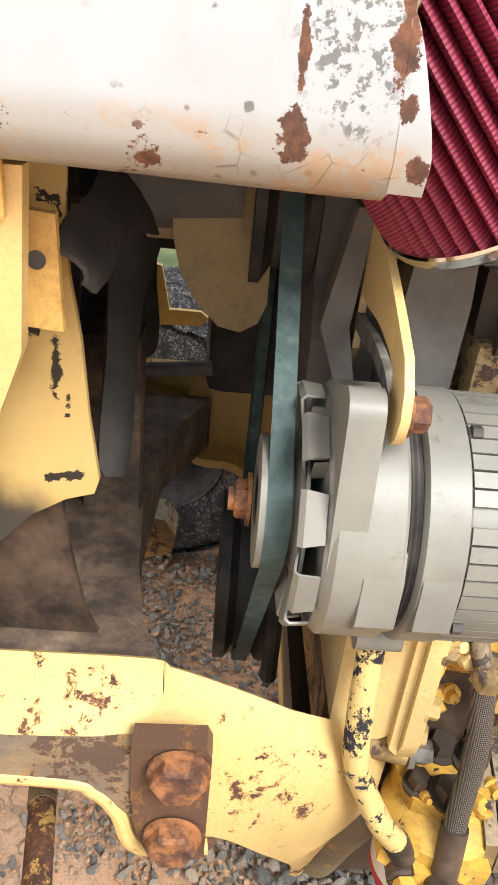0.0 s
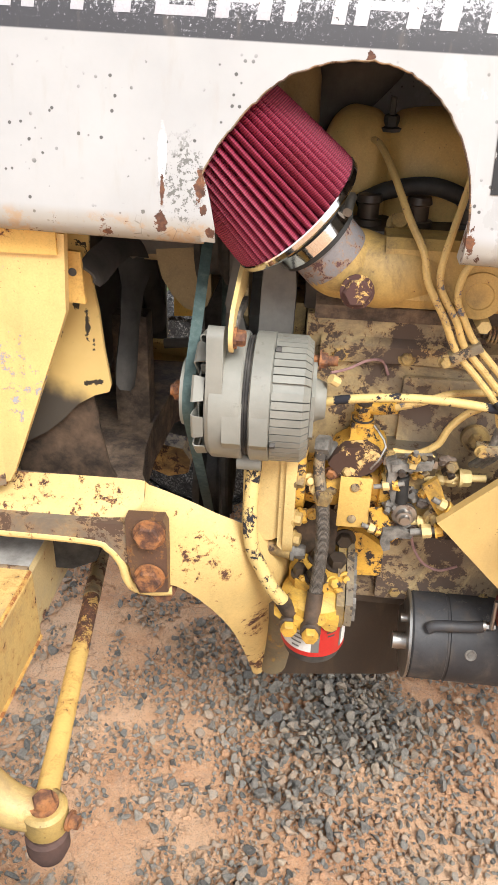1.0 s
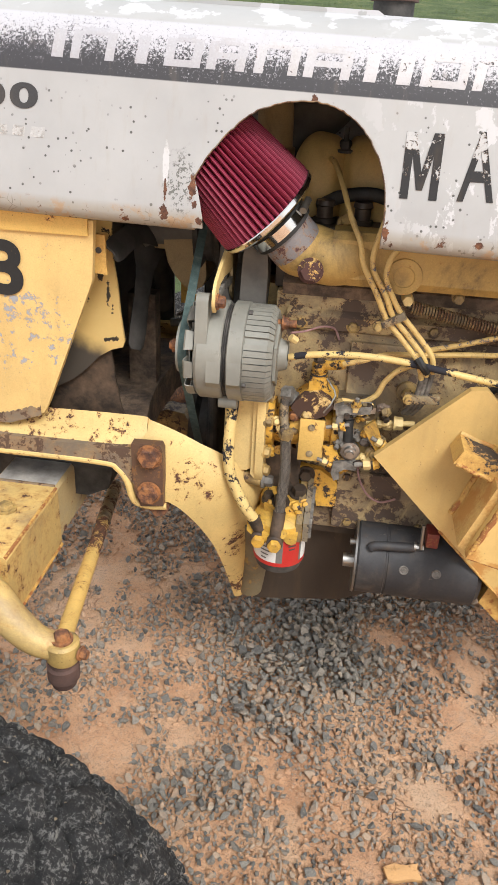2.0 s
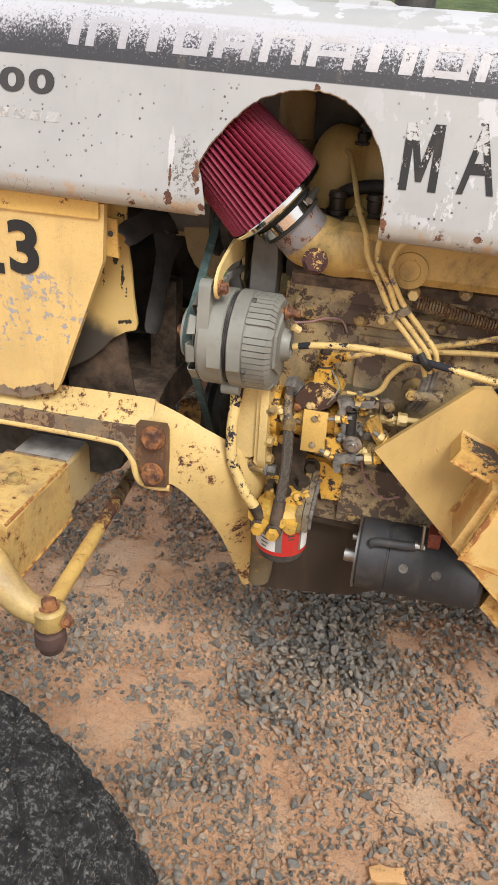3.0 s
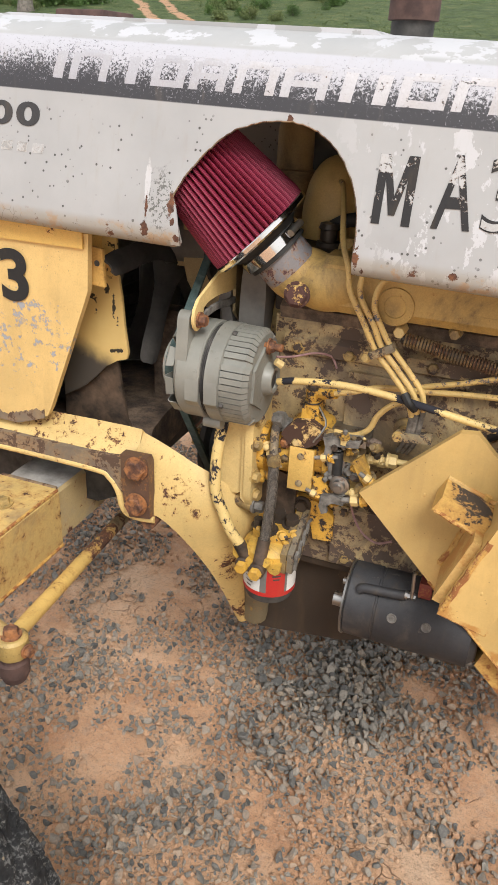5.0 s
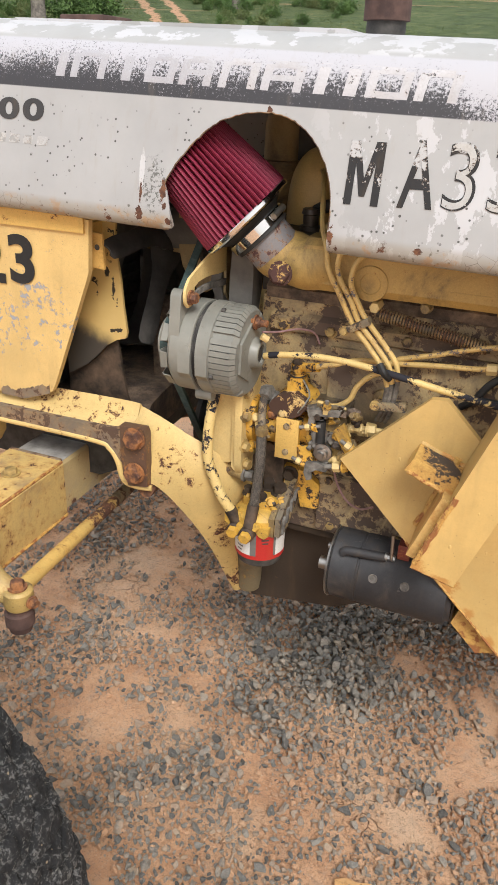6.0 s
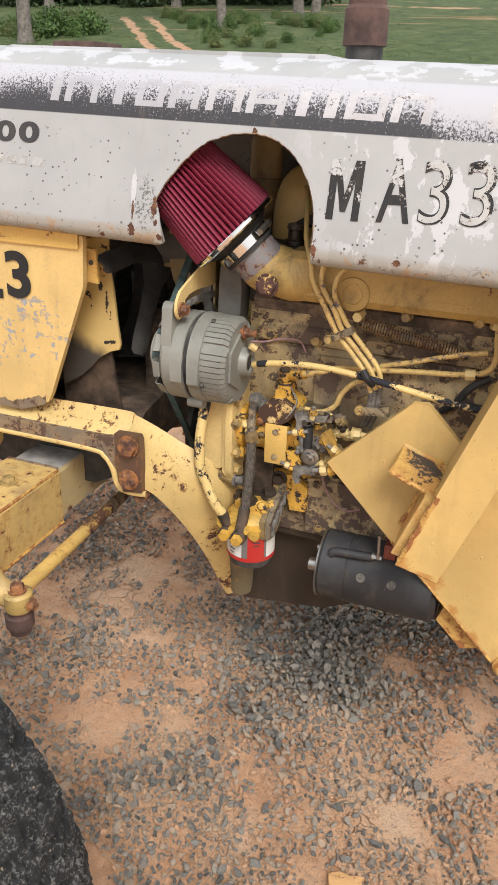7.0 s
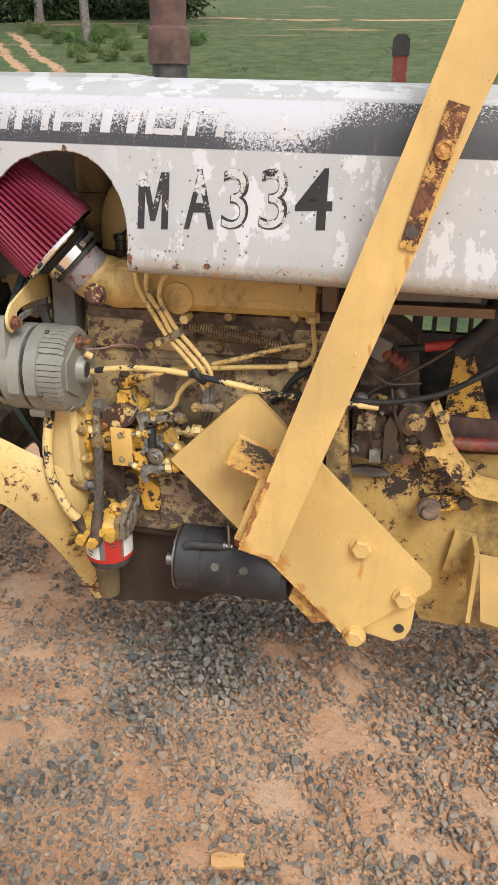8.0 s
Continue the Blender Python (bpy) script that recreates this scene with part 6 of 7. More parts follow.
for x, y, z, w, h in ((0.19, 0.343, 0.606, 0.016, 0.026), (0.215, 0.331, 0.6, 0.013, 0.02), (0.252, 0.333, 0.602, 0.012, 0.022), (0.27, 0.346, 0.605, 0.01, 0.024)):
    part("head_tongue", prism(B(), [(x - w, z + h), (x + w, z + h), (x + w * 0.9, z + 0.006), (x + w * 0.3, z), (x - w * 0.5, z + 0.003), (x - w, z + 0.01)], "y", y - 0.006, y + 0.02), m_head, head, "", 0.004)
for x0, x1, up, mat in ((0.259, 0.27, 0.0, m_greasy), (0.2715, 0.2815, 0.003, m_armgrime)):
    part("head_arm", prism(B(), [(0.337, 0.604 + up), (0.372, 0.597 + up), (0.445, 0.64 + up), (0.45, 0.676 + up), (0.44, 0.684 + up), (0.42, 0.682 + up), (0.4, 0.672 + up), (0.37, 0.66 + up), (0.339, 0.64 + up)], "x", x0, x1), mat, head, "greasy ribbed arm", 0.003)
for k in range(5):
    part("arm_rib", prism(B(), [(0.345 + 0.02 * k, 0.61 + 0.013 * k), (0.352 + 0.02 * k, 0.613 + 0.013 * k), (0.357 + 0.02 * k, 0.642 + 0.009 * k), (0.349 + 0.02 * k, 0.638 + 0.009 * k)], "x", 0.281, 0.2865), m_worn, head, "", 0.0015)
part("mount_plate", prism(B(), [(0.252, 0.708), (0.291, 0.703), (0.323, 0.68), (0.324, 0.629), (0.29, 0.627), (0.28, 0.668), (0.252, 0.671)], "y", 0.427, 0.441), m_gold, head, "amber mounting plate", 0.003)
part("plate_bolt", bolt(B(), (0.266, 0.427, 0.692), OUT, 0.012, 0.012), m_pan, head)
for p, r in (((0.205, 0.375, 0.66), 0.009), ((0.228, 0.366, 0.662), 0.012), ((0.258, 0.4, 0.662), 0.0135), ((0.232, 0.41, 0.662), 0.012)):
    part("head_plug", bolt(B(), p, (0, -0.15, 1), r, 0.018), m_pan, head)
for p, eye in (((0.196, 0.342, 0.606), 0.0135), ((0.226, 0.328, 0.61), 0.0145)):
    part("banjo_eye", lathe(B(), p, OUT, [(0, eye), (0.014, eye), (0.016, eye * 0.8)], 20), m_soot_and_shade, head, "greasy hose eye")
    part("banjo_bolt", bolt(B(), (p[0], p[1] - 0.016, p[2]), (0.05, -1, -0.1), 0.0115, 0.011, 0), m_gold, head)
for p in ((0.203, 0.35, 0.628), (0.187, 0.354, 0.62), (0.24, 0.334, 0.622)):
    part("head_lump", bolt(B(), p, (-0.2, -1, 0.3), 0.0095, 0.013, 1.2), m_head, head)
for i in range(14):
    fitting((small.uniform(0.195, 0.272), small.uniform(0.345, 0.4), 0.658 + small.uniform(-0.012, 0.004)), small.choice((m_gold, m_pan, m_soot_and_shade, m_gold, m_pan)), head, small.uniform(0.004, 0.008))

for ob in (can, head):
    ob.location += Vector((-0.019, 0.019, -0.001))

# -- hoses and lines --
hoses = engine
part("yellow_hose", tube(B(), [(0.118, 0.39, 0.86), (0.117, 0.374, 0.82), (0.116, 0.363, 0.775), (0.12, 0.357, 0.73), (0.134, 0.356, 0.695), (0.15, 0.353, 0.665), (0.166, 0.357, 0.64), (0.174, 0.359, 0.624)], 0.0098, 14), m_chippy, engine, "yellow hose with flaking black cracks")
part("braided_hose", tube(B(), [(0.2085, 0.388, 0.795), (0.211, 0.38, 0.765), (0.213, 0.372, 0.73), (0.2105, 0.362, 0.67), (0.208, 0.35, 0.632)], 0.0092, 14), m_braid, engine, "dark braided fuel hose")
part("hose_fitting", tube(B(), [(0.207, 0.422, 0.858), (0.201, 0.412, 0.845), (0.202, 0.402, 0.82), (0.2085, 0.388, 0.795)], 0.0078, 12), m_armgrime, engine)
part("hose_ferrule", tube(B(), [(0.21, 0.359, 0.66), (0.2075, 0.346, 0.62)], 0.0112, 12, smooth=False), m_soot_and_shade, engine)
part("hose_ferrule", tube(B(), [(0.165, 0.3565, 0.642), (0.1765, 0.36, 0.618)], 0.0112, 12, smooth=False), m_soot_and_shade, engine)
part("hose_nut", bolt(B(), (0.2085, 0.386, 0.792), (0.1, -0.25, 1), 0.0125, 0.014, 0), m_greasy, engine)
part("elbow_nut", bolt(B(), (0.197, 0.42, 0.856), (0.9, -0.3, 0.15), 0.0135, 0.018, 0), m_worn, engine)
def run(dx, dz):
    return [(0.358 + dx, 0.4, 1.012 + dz), (0.388 + dx, 0.398, 0.98 + dz), (0.414 + dx, 0.395, 0.95 + dz), (0.423 + dx * 0.8, 0.397, 0.92 + dz), (0.42 + dx * 0.7, 0.402, 0.89), (0.416 + dx * 0.7, 0.41, 0.865), (0.405 + dx * 0.7, 0.43, 0.838)]


part("fuel_line", tube(B(), [(0.228, 0.56, 1.2), (0.233, 0.555, 1.214), (0.243, 0.535, 1.212), (0.258, 0.49, 1.19), (0.278, 0.43, 1.15), (0.296, 0.402, 1.119), (0.304, 0.395, 1.088), (0.328, 0.394, 1.047)] + run(-0.009, -0.006)[:4], 0.0043, 10, 6), m_line, engine, "worn yellow fuel line")
part("fuel_line", tube(B(), [(0.345, 0.45, 1.21), (0.338, 0.44, 1.18), (0.324, 0.412, 1.135), (0.317, 0.4, 1.105), (0.32, 0.398, 1.08), (0.343, 0.398, 1.043)] + run(0, 0)[:4], 0.0043, 10, 6), m_line, engine, "worn yellow fuel line")
part("fuel_line", tube(B(), [(0.37, 0.425, 1.13), (0.356, 0.41, 1.115), (0.343, 0.402, 1.098), (0.34, 0.4, 1.07), (0.353, 0.4, 1.043)] + run(0.011, 0.006)[:4], 0.0043, 10, 6), m_line, engine, "worn yellow fuel line")
for dx, dz in ((-0.009, -0.006), (0, 0), (0.011, 0.006)):
    part("bare_line", tube(B(), run(dx, dz)[3:], 0.0042, 10, 6), m_worn, engine, "bare grey lower end of a fuel line")
part("line_clamp", box(B(), 0.34, 0.379, 0.391, 0.411, 1.001, 1.013, (0, -30, 0)), m_armgrime, engine, "small line clamp", 0.002)
part("clamp_bolt", bolt(B(), (0.337, 0.397, 0.995), OUT, 0.0065, 0.01), m_greasy, engine)
part("line_clamp", box(B(), 0.395, 0.45, 0.394, 0.413, 0.872, 0.886, (0, -5, 0)), m_armgrime, engine, "", 0.002)
part("clamp_bolt", bolt(B(), (0.40, 0.397, 0.878), OUT, 0.0065, 0.01), m_greasy, engine)
part("boss_washer", bolt(lathe(B(), (0.402, 0.452, 0.868), OUT, [(0, 0.019), (0.006, 0.018), (0.008, 0.01)], 20), (0.402, 0.446, 0.868), OUT, 0.0105, 0.01, 0), m_greasy, engine)
part("feed_hose", tube(B(), [(0.203, 0.398, 0.93), (0.232, 0.394, 0.938), (0.29, 0.39, 0.946), (0.351, 0.387, 0.947), (0.412, 0.383, 0.942), (0.484, 0.386, 0.93), (0.56, 0.395, 0.916), (0.62, 0.41, 0.905), (0.72, 0.44, 0.89)], 0.0056, 12), m_feed, engine, "yellow hose with black chipped patches")
part("tie_wrap", tube(B(), [(0.403, 0.38, 0.955), (0.412, 0.374, 0.944), (0.42, 0.384, 0.932)], 0.006, 8), m_rubber, engine)
part("return_line", tube(B(), [(0.29, 0.42, 0.918), (0.32, 0.42, 0.927), (0.36, 0.43, 0.938), (0.42, 0.438, 0.94), (0.48, 0.44, 0.946), (0.555, 0.442, 0.952), (0.592, 0.445, 0.962), (0.603, 0.445, 0.985), (0.6, 0.445, 1.02), (0.596, 0.44, 1.1)], 0.0046, 10), m_line, engine, "yellow return line")
part("return_line", tube(B(), [(0.42, 0.44, 0.947), (0.48, 0.438, 0.965), (0.54, 0.435, 0.985), (0.59, 0.43, 0.998)], 0.0044, 10), m_line, engine)
for z in (1.035, 1.085):
    part("line_nut", bolt(B(), (0.598, 0.443, z), (0, 0, 1), 0.0125, 0.018, 0), m_cover, engine)
part("line_nut", bolt(B(), (0.56, 0.442, 0.953), (1, 0, 0.1), 0.0095, 0.016, 0), m_cover, engine)
part("suction_line", tube(B(), [(0.295, 0.425, 0.852), (0.325, 0.425, 0.851), (0.35, 0.423, 0.868), (0.362, 0.422, 0.895), (0.385, 0.424, 0.918), (0.42, 0.43, 0.928)], 0.0048, 10), m_line, engine, "yellow suction line")
part("pink_wire", tube(B(), [(0.205, 0.378, 0.978), (0.225, 0.4, 0.975), (0.25, 0.43, 0.975), (0.27, 0.455, 0.965), (0.28, 0.46, 0.945)], 0.0018, 8), m_pink, engine, "faded pink wire")
part("wire_end", tube(B(), [(0.205, 0.375, 0.972), (0.214, 0.38, 0.965)], 0.006, 8, smooth=False), m_cover, engine)
part("pink_wire", tube(B(), [(0.335, 0.42, 0.735), (0.342, 0.43, 0.70), (0.36, 0.435, 0.668), (0.385, 0.437, 0.655), (0.41, 0.437, 0.665)], 0.002, 8), m_pink, engine)
wire = []
for i in range(37 * 10):
    f = i / 370
    c = Vector((0.385, 0.425, 1.022)).lerp(Vector((0.556, 0.444, 0.985)), f)
    a = 2 * math.pi * i / 10
    wire.append(c + Vector((0.0, 1, 0)) * 0.0095 * math.cos(a) + Vector((0.2, 0, 0.98)) * 0.0095 * math.sin(a))
part("spring_wound_hose", tube(B(), wire, 0.0015, 5, smooth=False), m_coil, engine, "rusty coil spring around a hose")
part("hose_core", tube(B(), [(0.38, 0.425, 1.023), (0.56, 0.445, 0.984)], 0.0065, 10, smooth=False), m_pan, engine)

# -- starter motor --
SY, SZ, SR = 0.433, 0.538, 0.067
st = part("starter_motor", lathe(B(), (0.354, SY, SZ), (1, 0, 0), [(0, 0.02), (0.0, SR - 0.003), (0.003, SR), (0.05, SR), (0.051, SR - 0.0015), (0.054, SR - 0.0015), (0.055, SR), (0.212, SR), (0.214, SR - 0.006), (0.222, SR - 0.012)], 56), m_starter, tractor, "satin black starter motor", 0.001)
part("end_plate", lathe(B(), (0.3495, SY, SZ), (1, 0, 0), [(0, 0.01), (0.0, SR + 0.001), (0.0035, SR + 0.002), (0.0045, SR)], 56), m_steel, st, "bright steel end plate")
for y, z, r, l in ((SY - 0.028, SZ + 0.006, 0.0125, 0.02), (SY - 0.012, SZ + 0.036, 0.006, 0.01)):
    part("terminal_stud", cyl(B(), (0.35, y, z), (0.35 - l, y, z), r, seg=20), m_steel, st, "", 0.0015)
for x in (0.437, 0.494):
    part("pole_screw", lathe(B(), (x, SY - 0.0605, SZ + 0.022), (0, -0.93, 0.36), [(0, 0.0085), (0.003, 0.0085), (0.004, 0.0075), (0.0028, 0.0045), (0.0035, 0.004)], 20), m_worn, st)
part("solenoid_strap", tube(B(), [(0.375, SY - 0.048, SZ + 0.052), (0.385, SY - 0.048, SZ + 0.058), (0.43, SY - 0.046, SZ + 0.06), (0.45, SY - 0.04, SZ + 0.058)], 0.0085, 12), m_starter, st)
part("strap_nut", bolt(B(), (0.45, SY - 0.04, SZ + 0.06), (1, 0, 0), 0.006, 0.018), m_steel, st)
part("terminal_block", box(B(), 0.47, 0.492, SY - 0.04, SY - 0.005, SZ + 0.06, SZ + 0.09), m_redpipe, st, "", 0.003)
part("thin_rod", cyl(B(), (0.462, SY - 0.045, SZ + 0.06), (0.46, SY - 0.045, SZ + 0.11), 0.003), m_steel, st)
part("drive_housing", box(B(), 0.59, 0.64, 0.42, 0.52, 0.48, 0.62), m_pan, st, "", 0.01)

# -- rear: bell housing, transmission, linkage --
trans = part("transmission_case", prism(B(), [(0.66, 0.86), (0.66, 0.5), (0.73, 0.44), (0.82, 0.435), (0.835, 0.405), (0.9, 0.40), (1.4, 0.40), (1.4, 0.815), (0.87, 0.785), (0.81, 0.8), (0.76, 0.835)], "y", 0.51, 0.77), m_trans, tractor, "yellow transmission case with chipped paint", 0.01)
part("bell_flange", prism(B(), [(0.63, 0.95), (0.66, 0.95), (0.68, 0.7), (0.68, 0.5), (0.64, 0.46)], "y", 0.44, 0.78), m_greasy, trans, "", 0.006)
part("case_lump", box(B(), 0.672, 0.735, 0.475, 0.52, 0.81, 0.905), m_soot_and_shade, trans, "sooty greasy casting", 0.012)
part("case_lump", box(B(), 0.73, 0.792, 0.478, 0.52, 0.8, 0.9), m_soot_and_shade, trans, "", 0.008)
part("square_nut", box(B(), 0.71, 0.731, 0.455, 0.475, 0.775, 0.799), m_worn, trans, "", 0.002)
part("rusted_block", box(B(), 0.764, 0.79, 0.478, 0.512, 0.765, 0.83), m_pad, trans, "", 0.004)
part("ledge_casting", prism(B(), [(0.676, 0.775), (0.758, 0.775), (0.762, 0.812), (0.742, 0.83), (0.735, 0.862), (0.7, 0.868), (0.69, 0.84), (0.676, 0.83)], "y", 0.47, 0.515), m_soot_and_shade, trans, "greasy casting with ledges", 0.006)
part("ledge_lump", prism(B(), [(0.684, 0.838), (0.716, 0.84), (0.718, 0.87), (0.7, 0.876), (0.686, 0.866)], "y", 0.452, 0.474), m_armgrime, trans, "", 0.006)
part("ledge_lump", prism(B(), [(0.735, 0.776), (0.756, 0.776), (0.758, 0.85), (0.742, 0.87), (0.734, 0.85)], "y", 0.456, 0.474), m_pan, trans, "", 0.006)
part("dark_pipe", tube(B(), [(0.75, 0.49, 0.91), (0.768, 0.48, 0.87), (0.765, 0.485, 0.82), (0.775, 0.49, 0.79)], 0.014, 12), m_pan, trans)
part("steel_patch", prism(B(), [(0.669, 0.738), (0.7, 0.746), (0.735, 0.744), (0.75, 0.732), (0.72, 0.725), (0.685, 0.727)], "y", 0.497, 0.512), m_shroud, trans, "bare grey steel patch", 0.004)
part("linkage_arm", prism(B(), [(0.815, 0.904), (0.84, 0.844), (0.87, 0.804), (0.907, 0.763), (0.942, 0.757), (0.984, 0.76), (0.989, 0.722), (0.947, 0.72), (0.905, 0.725), (0.863, 0.757), (0.827, 0.799), (0.81, 0.796), (0.798, 0.833), (0.793, 0.861)], "y", 0.458, 0.472), m_arm, trans, "curved yellow linkage arm", 0.003)
part("pivot_disc", lathe(B(), (0.787, 0.474, 0.862), OUT, [(0, 0.032), (0.012, 0.032), (0.014, 0.02), (0.02, 0.019), (0.021, 0.013), (0.028, 0.011)], 28), m_grease, trans)
part("pivot_bolt", bolt(B(), (0.787, 0.452, 0.862), OUT, 0.013, 0.012), m_greasy, trans)
part("short_link", prism(B(), [(0.809, 0.905), (0.822, 0.911), (0.855, 0.84), (0.843, 0.828)], "y", 0.444, 0.454), m_trans, trans, "", 0.003)
part("link_pin", bolt(B(), (0.832, 0.444, 0.88), OUT, 0.009, 0.01), m_greasy, trans)
part("lower_link", prism(B(), [(0.815, 0.70), (0.89, 0.712), (0.895, 0.685), (0.82, 0.67)], "y", 0.48, 0.5), m_chipped, trans, "", 0.004)
part("lower_pin", lathe(B(), (0.828, 0.48, 0.682), OUT, [(0, 0.022), (0.012, 0.022), (0.013, 0.014), (0.024, 0.013)], 20), m_grease, trans)
part("lower_pin", lathe(B(), (0.892, 0.48, 0.70), OUT, [(0, 0.014), (0.01, 0.012)], 16), m_pan, trans)
part("angle_bracket", prism(B(), [(0.868, 0.54), (0.882, 0.63), (0.925, 0.622), (0.925, 0.54)], "y", 0.49, 0.505), m_trans, trans, "", 0.002)
part("bracket_bolt", bolt(B(), (0.893, 0.49, 0.565), OUT, 0.0105, 0.009), m_trans, trans)
part("step_plate", prism(B(), [(0.912, 0.64), (0.922, 0.635), (0.94, 0.5), (1.2, 0.44), (1.2, 0.61)], "y", 0.395, 0.405), m_loader, trans, "pale yellow step plate, rusty edge", 0.003)
part("step_web", prism(B(), [(0.395, 0.64), (0.49, 0.625), (0.49, 0.54), (0.40, 0.49)], "x", 0.914, 0.922), m_loader, trans, "", 0.002)
part("chipped_plate", prism(B(), [(0.847, 0.983), (0.872, 0.984), (0.922, 0.85), (0.914, 0.836), (0.836, 0.838)], "y", 0.52, 0.53), m_chipped, trans, "amber plate, badly chipped to black", 0.002)
part("red_pipe", cyl(B(), (0.845, 0.49, 0.812), (1.4, 0.49, 0.84), 0.0125), m_redpipe, trans, "old red pipe")
part("dark_beam", box(B(), 0.8, 1.4, 0.515, 0.62, 0.79, 0.855), m_exhaust, trans, "", 0.004)
# Dark boxes and sheets added to shut gaps that would show bright ground.
part("dark_backing", box(B(), 0.66, 0.72, 0.56, 0.74, 0.86, 1.12), m_soot_and_shade, tractor, "", 0.01)
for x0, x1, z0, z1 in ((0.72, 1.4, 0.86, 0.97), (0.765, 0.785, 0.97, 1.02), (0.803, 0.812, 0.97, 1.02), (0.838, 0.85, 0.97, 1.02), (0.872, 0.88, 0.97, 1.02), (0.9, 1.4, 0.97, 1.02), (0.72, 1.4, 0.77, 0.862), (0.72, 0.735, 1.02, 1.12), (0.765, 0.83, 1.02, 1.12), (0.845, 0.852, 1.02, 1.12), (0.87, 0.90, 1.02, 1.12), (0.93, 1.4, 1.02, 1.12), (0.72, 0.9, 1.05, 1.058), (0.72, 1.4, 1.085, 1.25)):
    part("dark_backing", box(B(), x0, x1, 0.66 + 0.02 * (z0 > 1.03), 0.68 + 0.02 * (z0 > 1.03), z0, z1), m_dark, tractor, "", 0.002)
part("far_shade_sheet", box(B(), 0.63, 1.4, 0.862, 0.874, 0.972, 1.25), m_dark, tractor, "", 0.002)
part("far_shade_sheet", box(B(), 0.63, 1.4, 0.862, 0.874, 0.8, 0.91), m_dark, tractor, "", 0.002)
part("sooty_casting", prism(B(), [(0.68, 0.86), (0.68, 0.98), (0.72, 1.02), (0.78, 0.98), (0.79, 0.88)], "y", 0.53, 0.66), m_grease, trans, "", 0.012)
for i in range(26):
    fitting((small.uniform(0.68, 0.79), small.uniform(0.458, 0.475), small.uniform(0.775, 0.9)), small.choice((m_soot_and_shade, m_pan, m_worn, m_greasy, m_pan, m_armgrime)), trans, small.uniform(0.005, 0.011))
for a, b, c in (((0.675, 0.46, 0.9), (0.7, 0.45, 0.86), (0.715, 0.465, 0.8)), ((0.74, 0.46, 0.92), (0.752, 0.45, 0.87), (0.77, 0.47, 0.82)), ((0.69, 0.47, 0.96), (0.73, 0.46, 0.93), (0.79, 0.47, 0.93))):
    part("thin_wire", tube(B(), [a, b, c], 0.003, 8), m_pan, trans)
part("black_cable", tube(B(), [(0.56, 0.43, 0.905), (0.64, 0.44, 0.898), (0.683, 0.435, 0.901), (0.728, 0.435, 0.902), (0.777, 0.435, 0.911), (0.825, 0.435, 0.926), (0.865, 0.435, 0.949), (0.91, 0.435, 0.981), (0.955, 0.435, 1.02)], 0.0052, 12), m_rubber, tractor, "black battery cable")
part("black_cable", tube(B(), [(0.659, 0.47, 0.863), (0.712, 0.47, 0.912), (0.773, 0.47, 0.951), (0.819, 0.47, 0.984), (0.847, 0.47, 1.008)], 0.0035, 12), m_pan, tractor)
part("black_cable", tube(B(), [(0.744, 0.5, 0.98), (0.791, 0.5, 0.987), (0.858, 0.5, 1.0), (0.919, 0.5, 1.025)], 0.007, 12), m_rubber, tractor)
part("red_sleeve", tube(B(), [(0.791, 0.5, 0.987), (0.858, 0.5, 1.0)], 0.0085, 12, smooth=False), m_redsleeve, tractor, "bright red cable sleeve")
part("grey_hose", tube(B(), [(0.846, 0.47, 0.99), (0.868, 0.47, 1.012), (0.889, 0.47, 1.034), (0.905, 0.47, 1.069), (0.912, 0.47, 1.112)], 0.017, 16), m_rubber, tractor, "thick dark hose")
part("wire_harness", tube(B(), [(0.53, 0.45, 0.88), (0.55, 0.44, 0.9), (0.57, 0.44, 0.93), (0.6, 0.45, 0.95)], 0.0062, 10), m_rubber, tractor)
part("cable_clip", box(B(), 0.7, 0.73, 0.49, 0.52, 0.96, 1.0, (0, 25, 0)), m_shroud, tractor, "", 0.003)
part("ribbed_boot", lathe(B(), (0.72, 0.5, 0.975), (0.7, 0, -0.45), [(0.006 * i, 0.014 if i % 2 else 0.0105) for i in range(9)], 16), m_redpipe, tractor)

# ---- the loader mounting ----
loader = thing("loader_mount", (0.65, 0.36, 0.44), "yellow steel loader mounting plate and upright bolted to the tractor", "loader frame")
part("side_plate", prism(B(), [(0.357, 0.782), (0.491, 0.915), (0.516, 0.918), (0.842, 0.59), (0.843, 0.574), (0.712, 0.453), (0.687, 0.45), (0.484, 0.652)], "y", 0.37, 0.384), m_loader, loader, "large flat yellow plate", 0.0025)
under = prism(B(), [(0.70, 0.452), (0.785, 0.434), (0.806, 0.445), (0.816, 0.47), (0.822, 0.56), (0.75, 0.56)], "y", 0.386, 0.4)
part("back_plate", under, m_loader, loader, "", 0.003)
part("back_plate_hole", cyl(B(), (0.794, 0.3855, 0.467), (0.794, 0.3835, 0.467), 0.0095), m_dark, loader)
part("rear_plate", prism(B(), [(0.6, 0.56), (0.69, 0.47), (0.63, 0.45), (0.58, 0.50)], "y", 0.386, 0.44), m_padrust, loader, "", 0.004)
for x, z in ((0.714, 0.646), (0.798, 0.55), (0.712, 0.448)):
    part("plate_bolt", bolt(B(), (x, 0.37, z), OUT, 0.0185, 0.016, 1.22), m_loader, loader, "painted hex bolt")
post = B()
prism(post, [(0.511, 0.683), (0.579, 0.666), (0.587, 0.69), (0.83, 1.385), (1.04, 1.985), (0.965, 2.0), (0.735, 1.325), (0.556, 0.812)], "y", 0.255, 0.366)
post_ob = part("upright", post, m_loader, loader, "pale yellow box-section upright", 0.004)
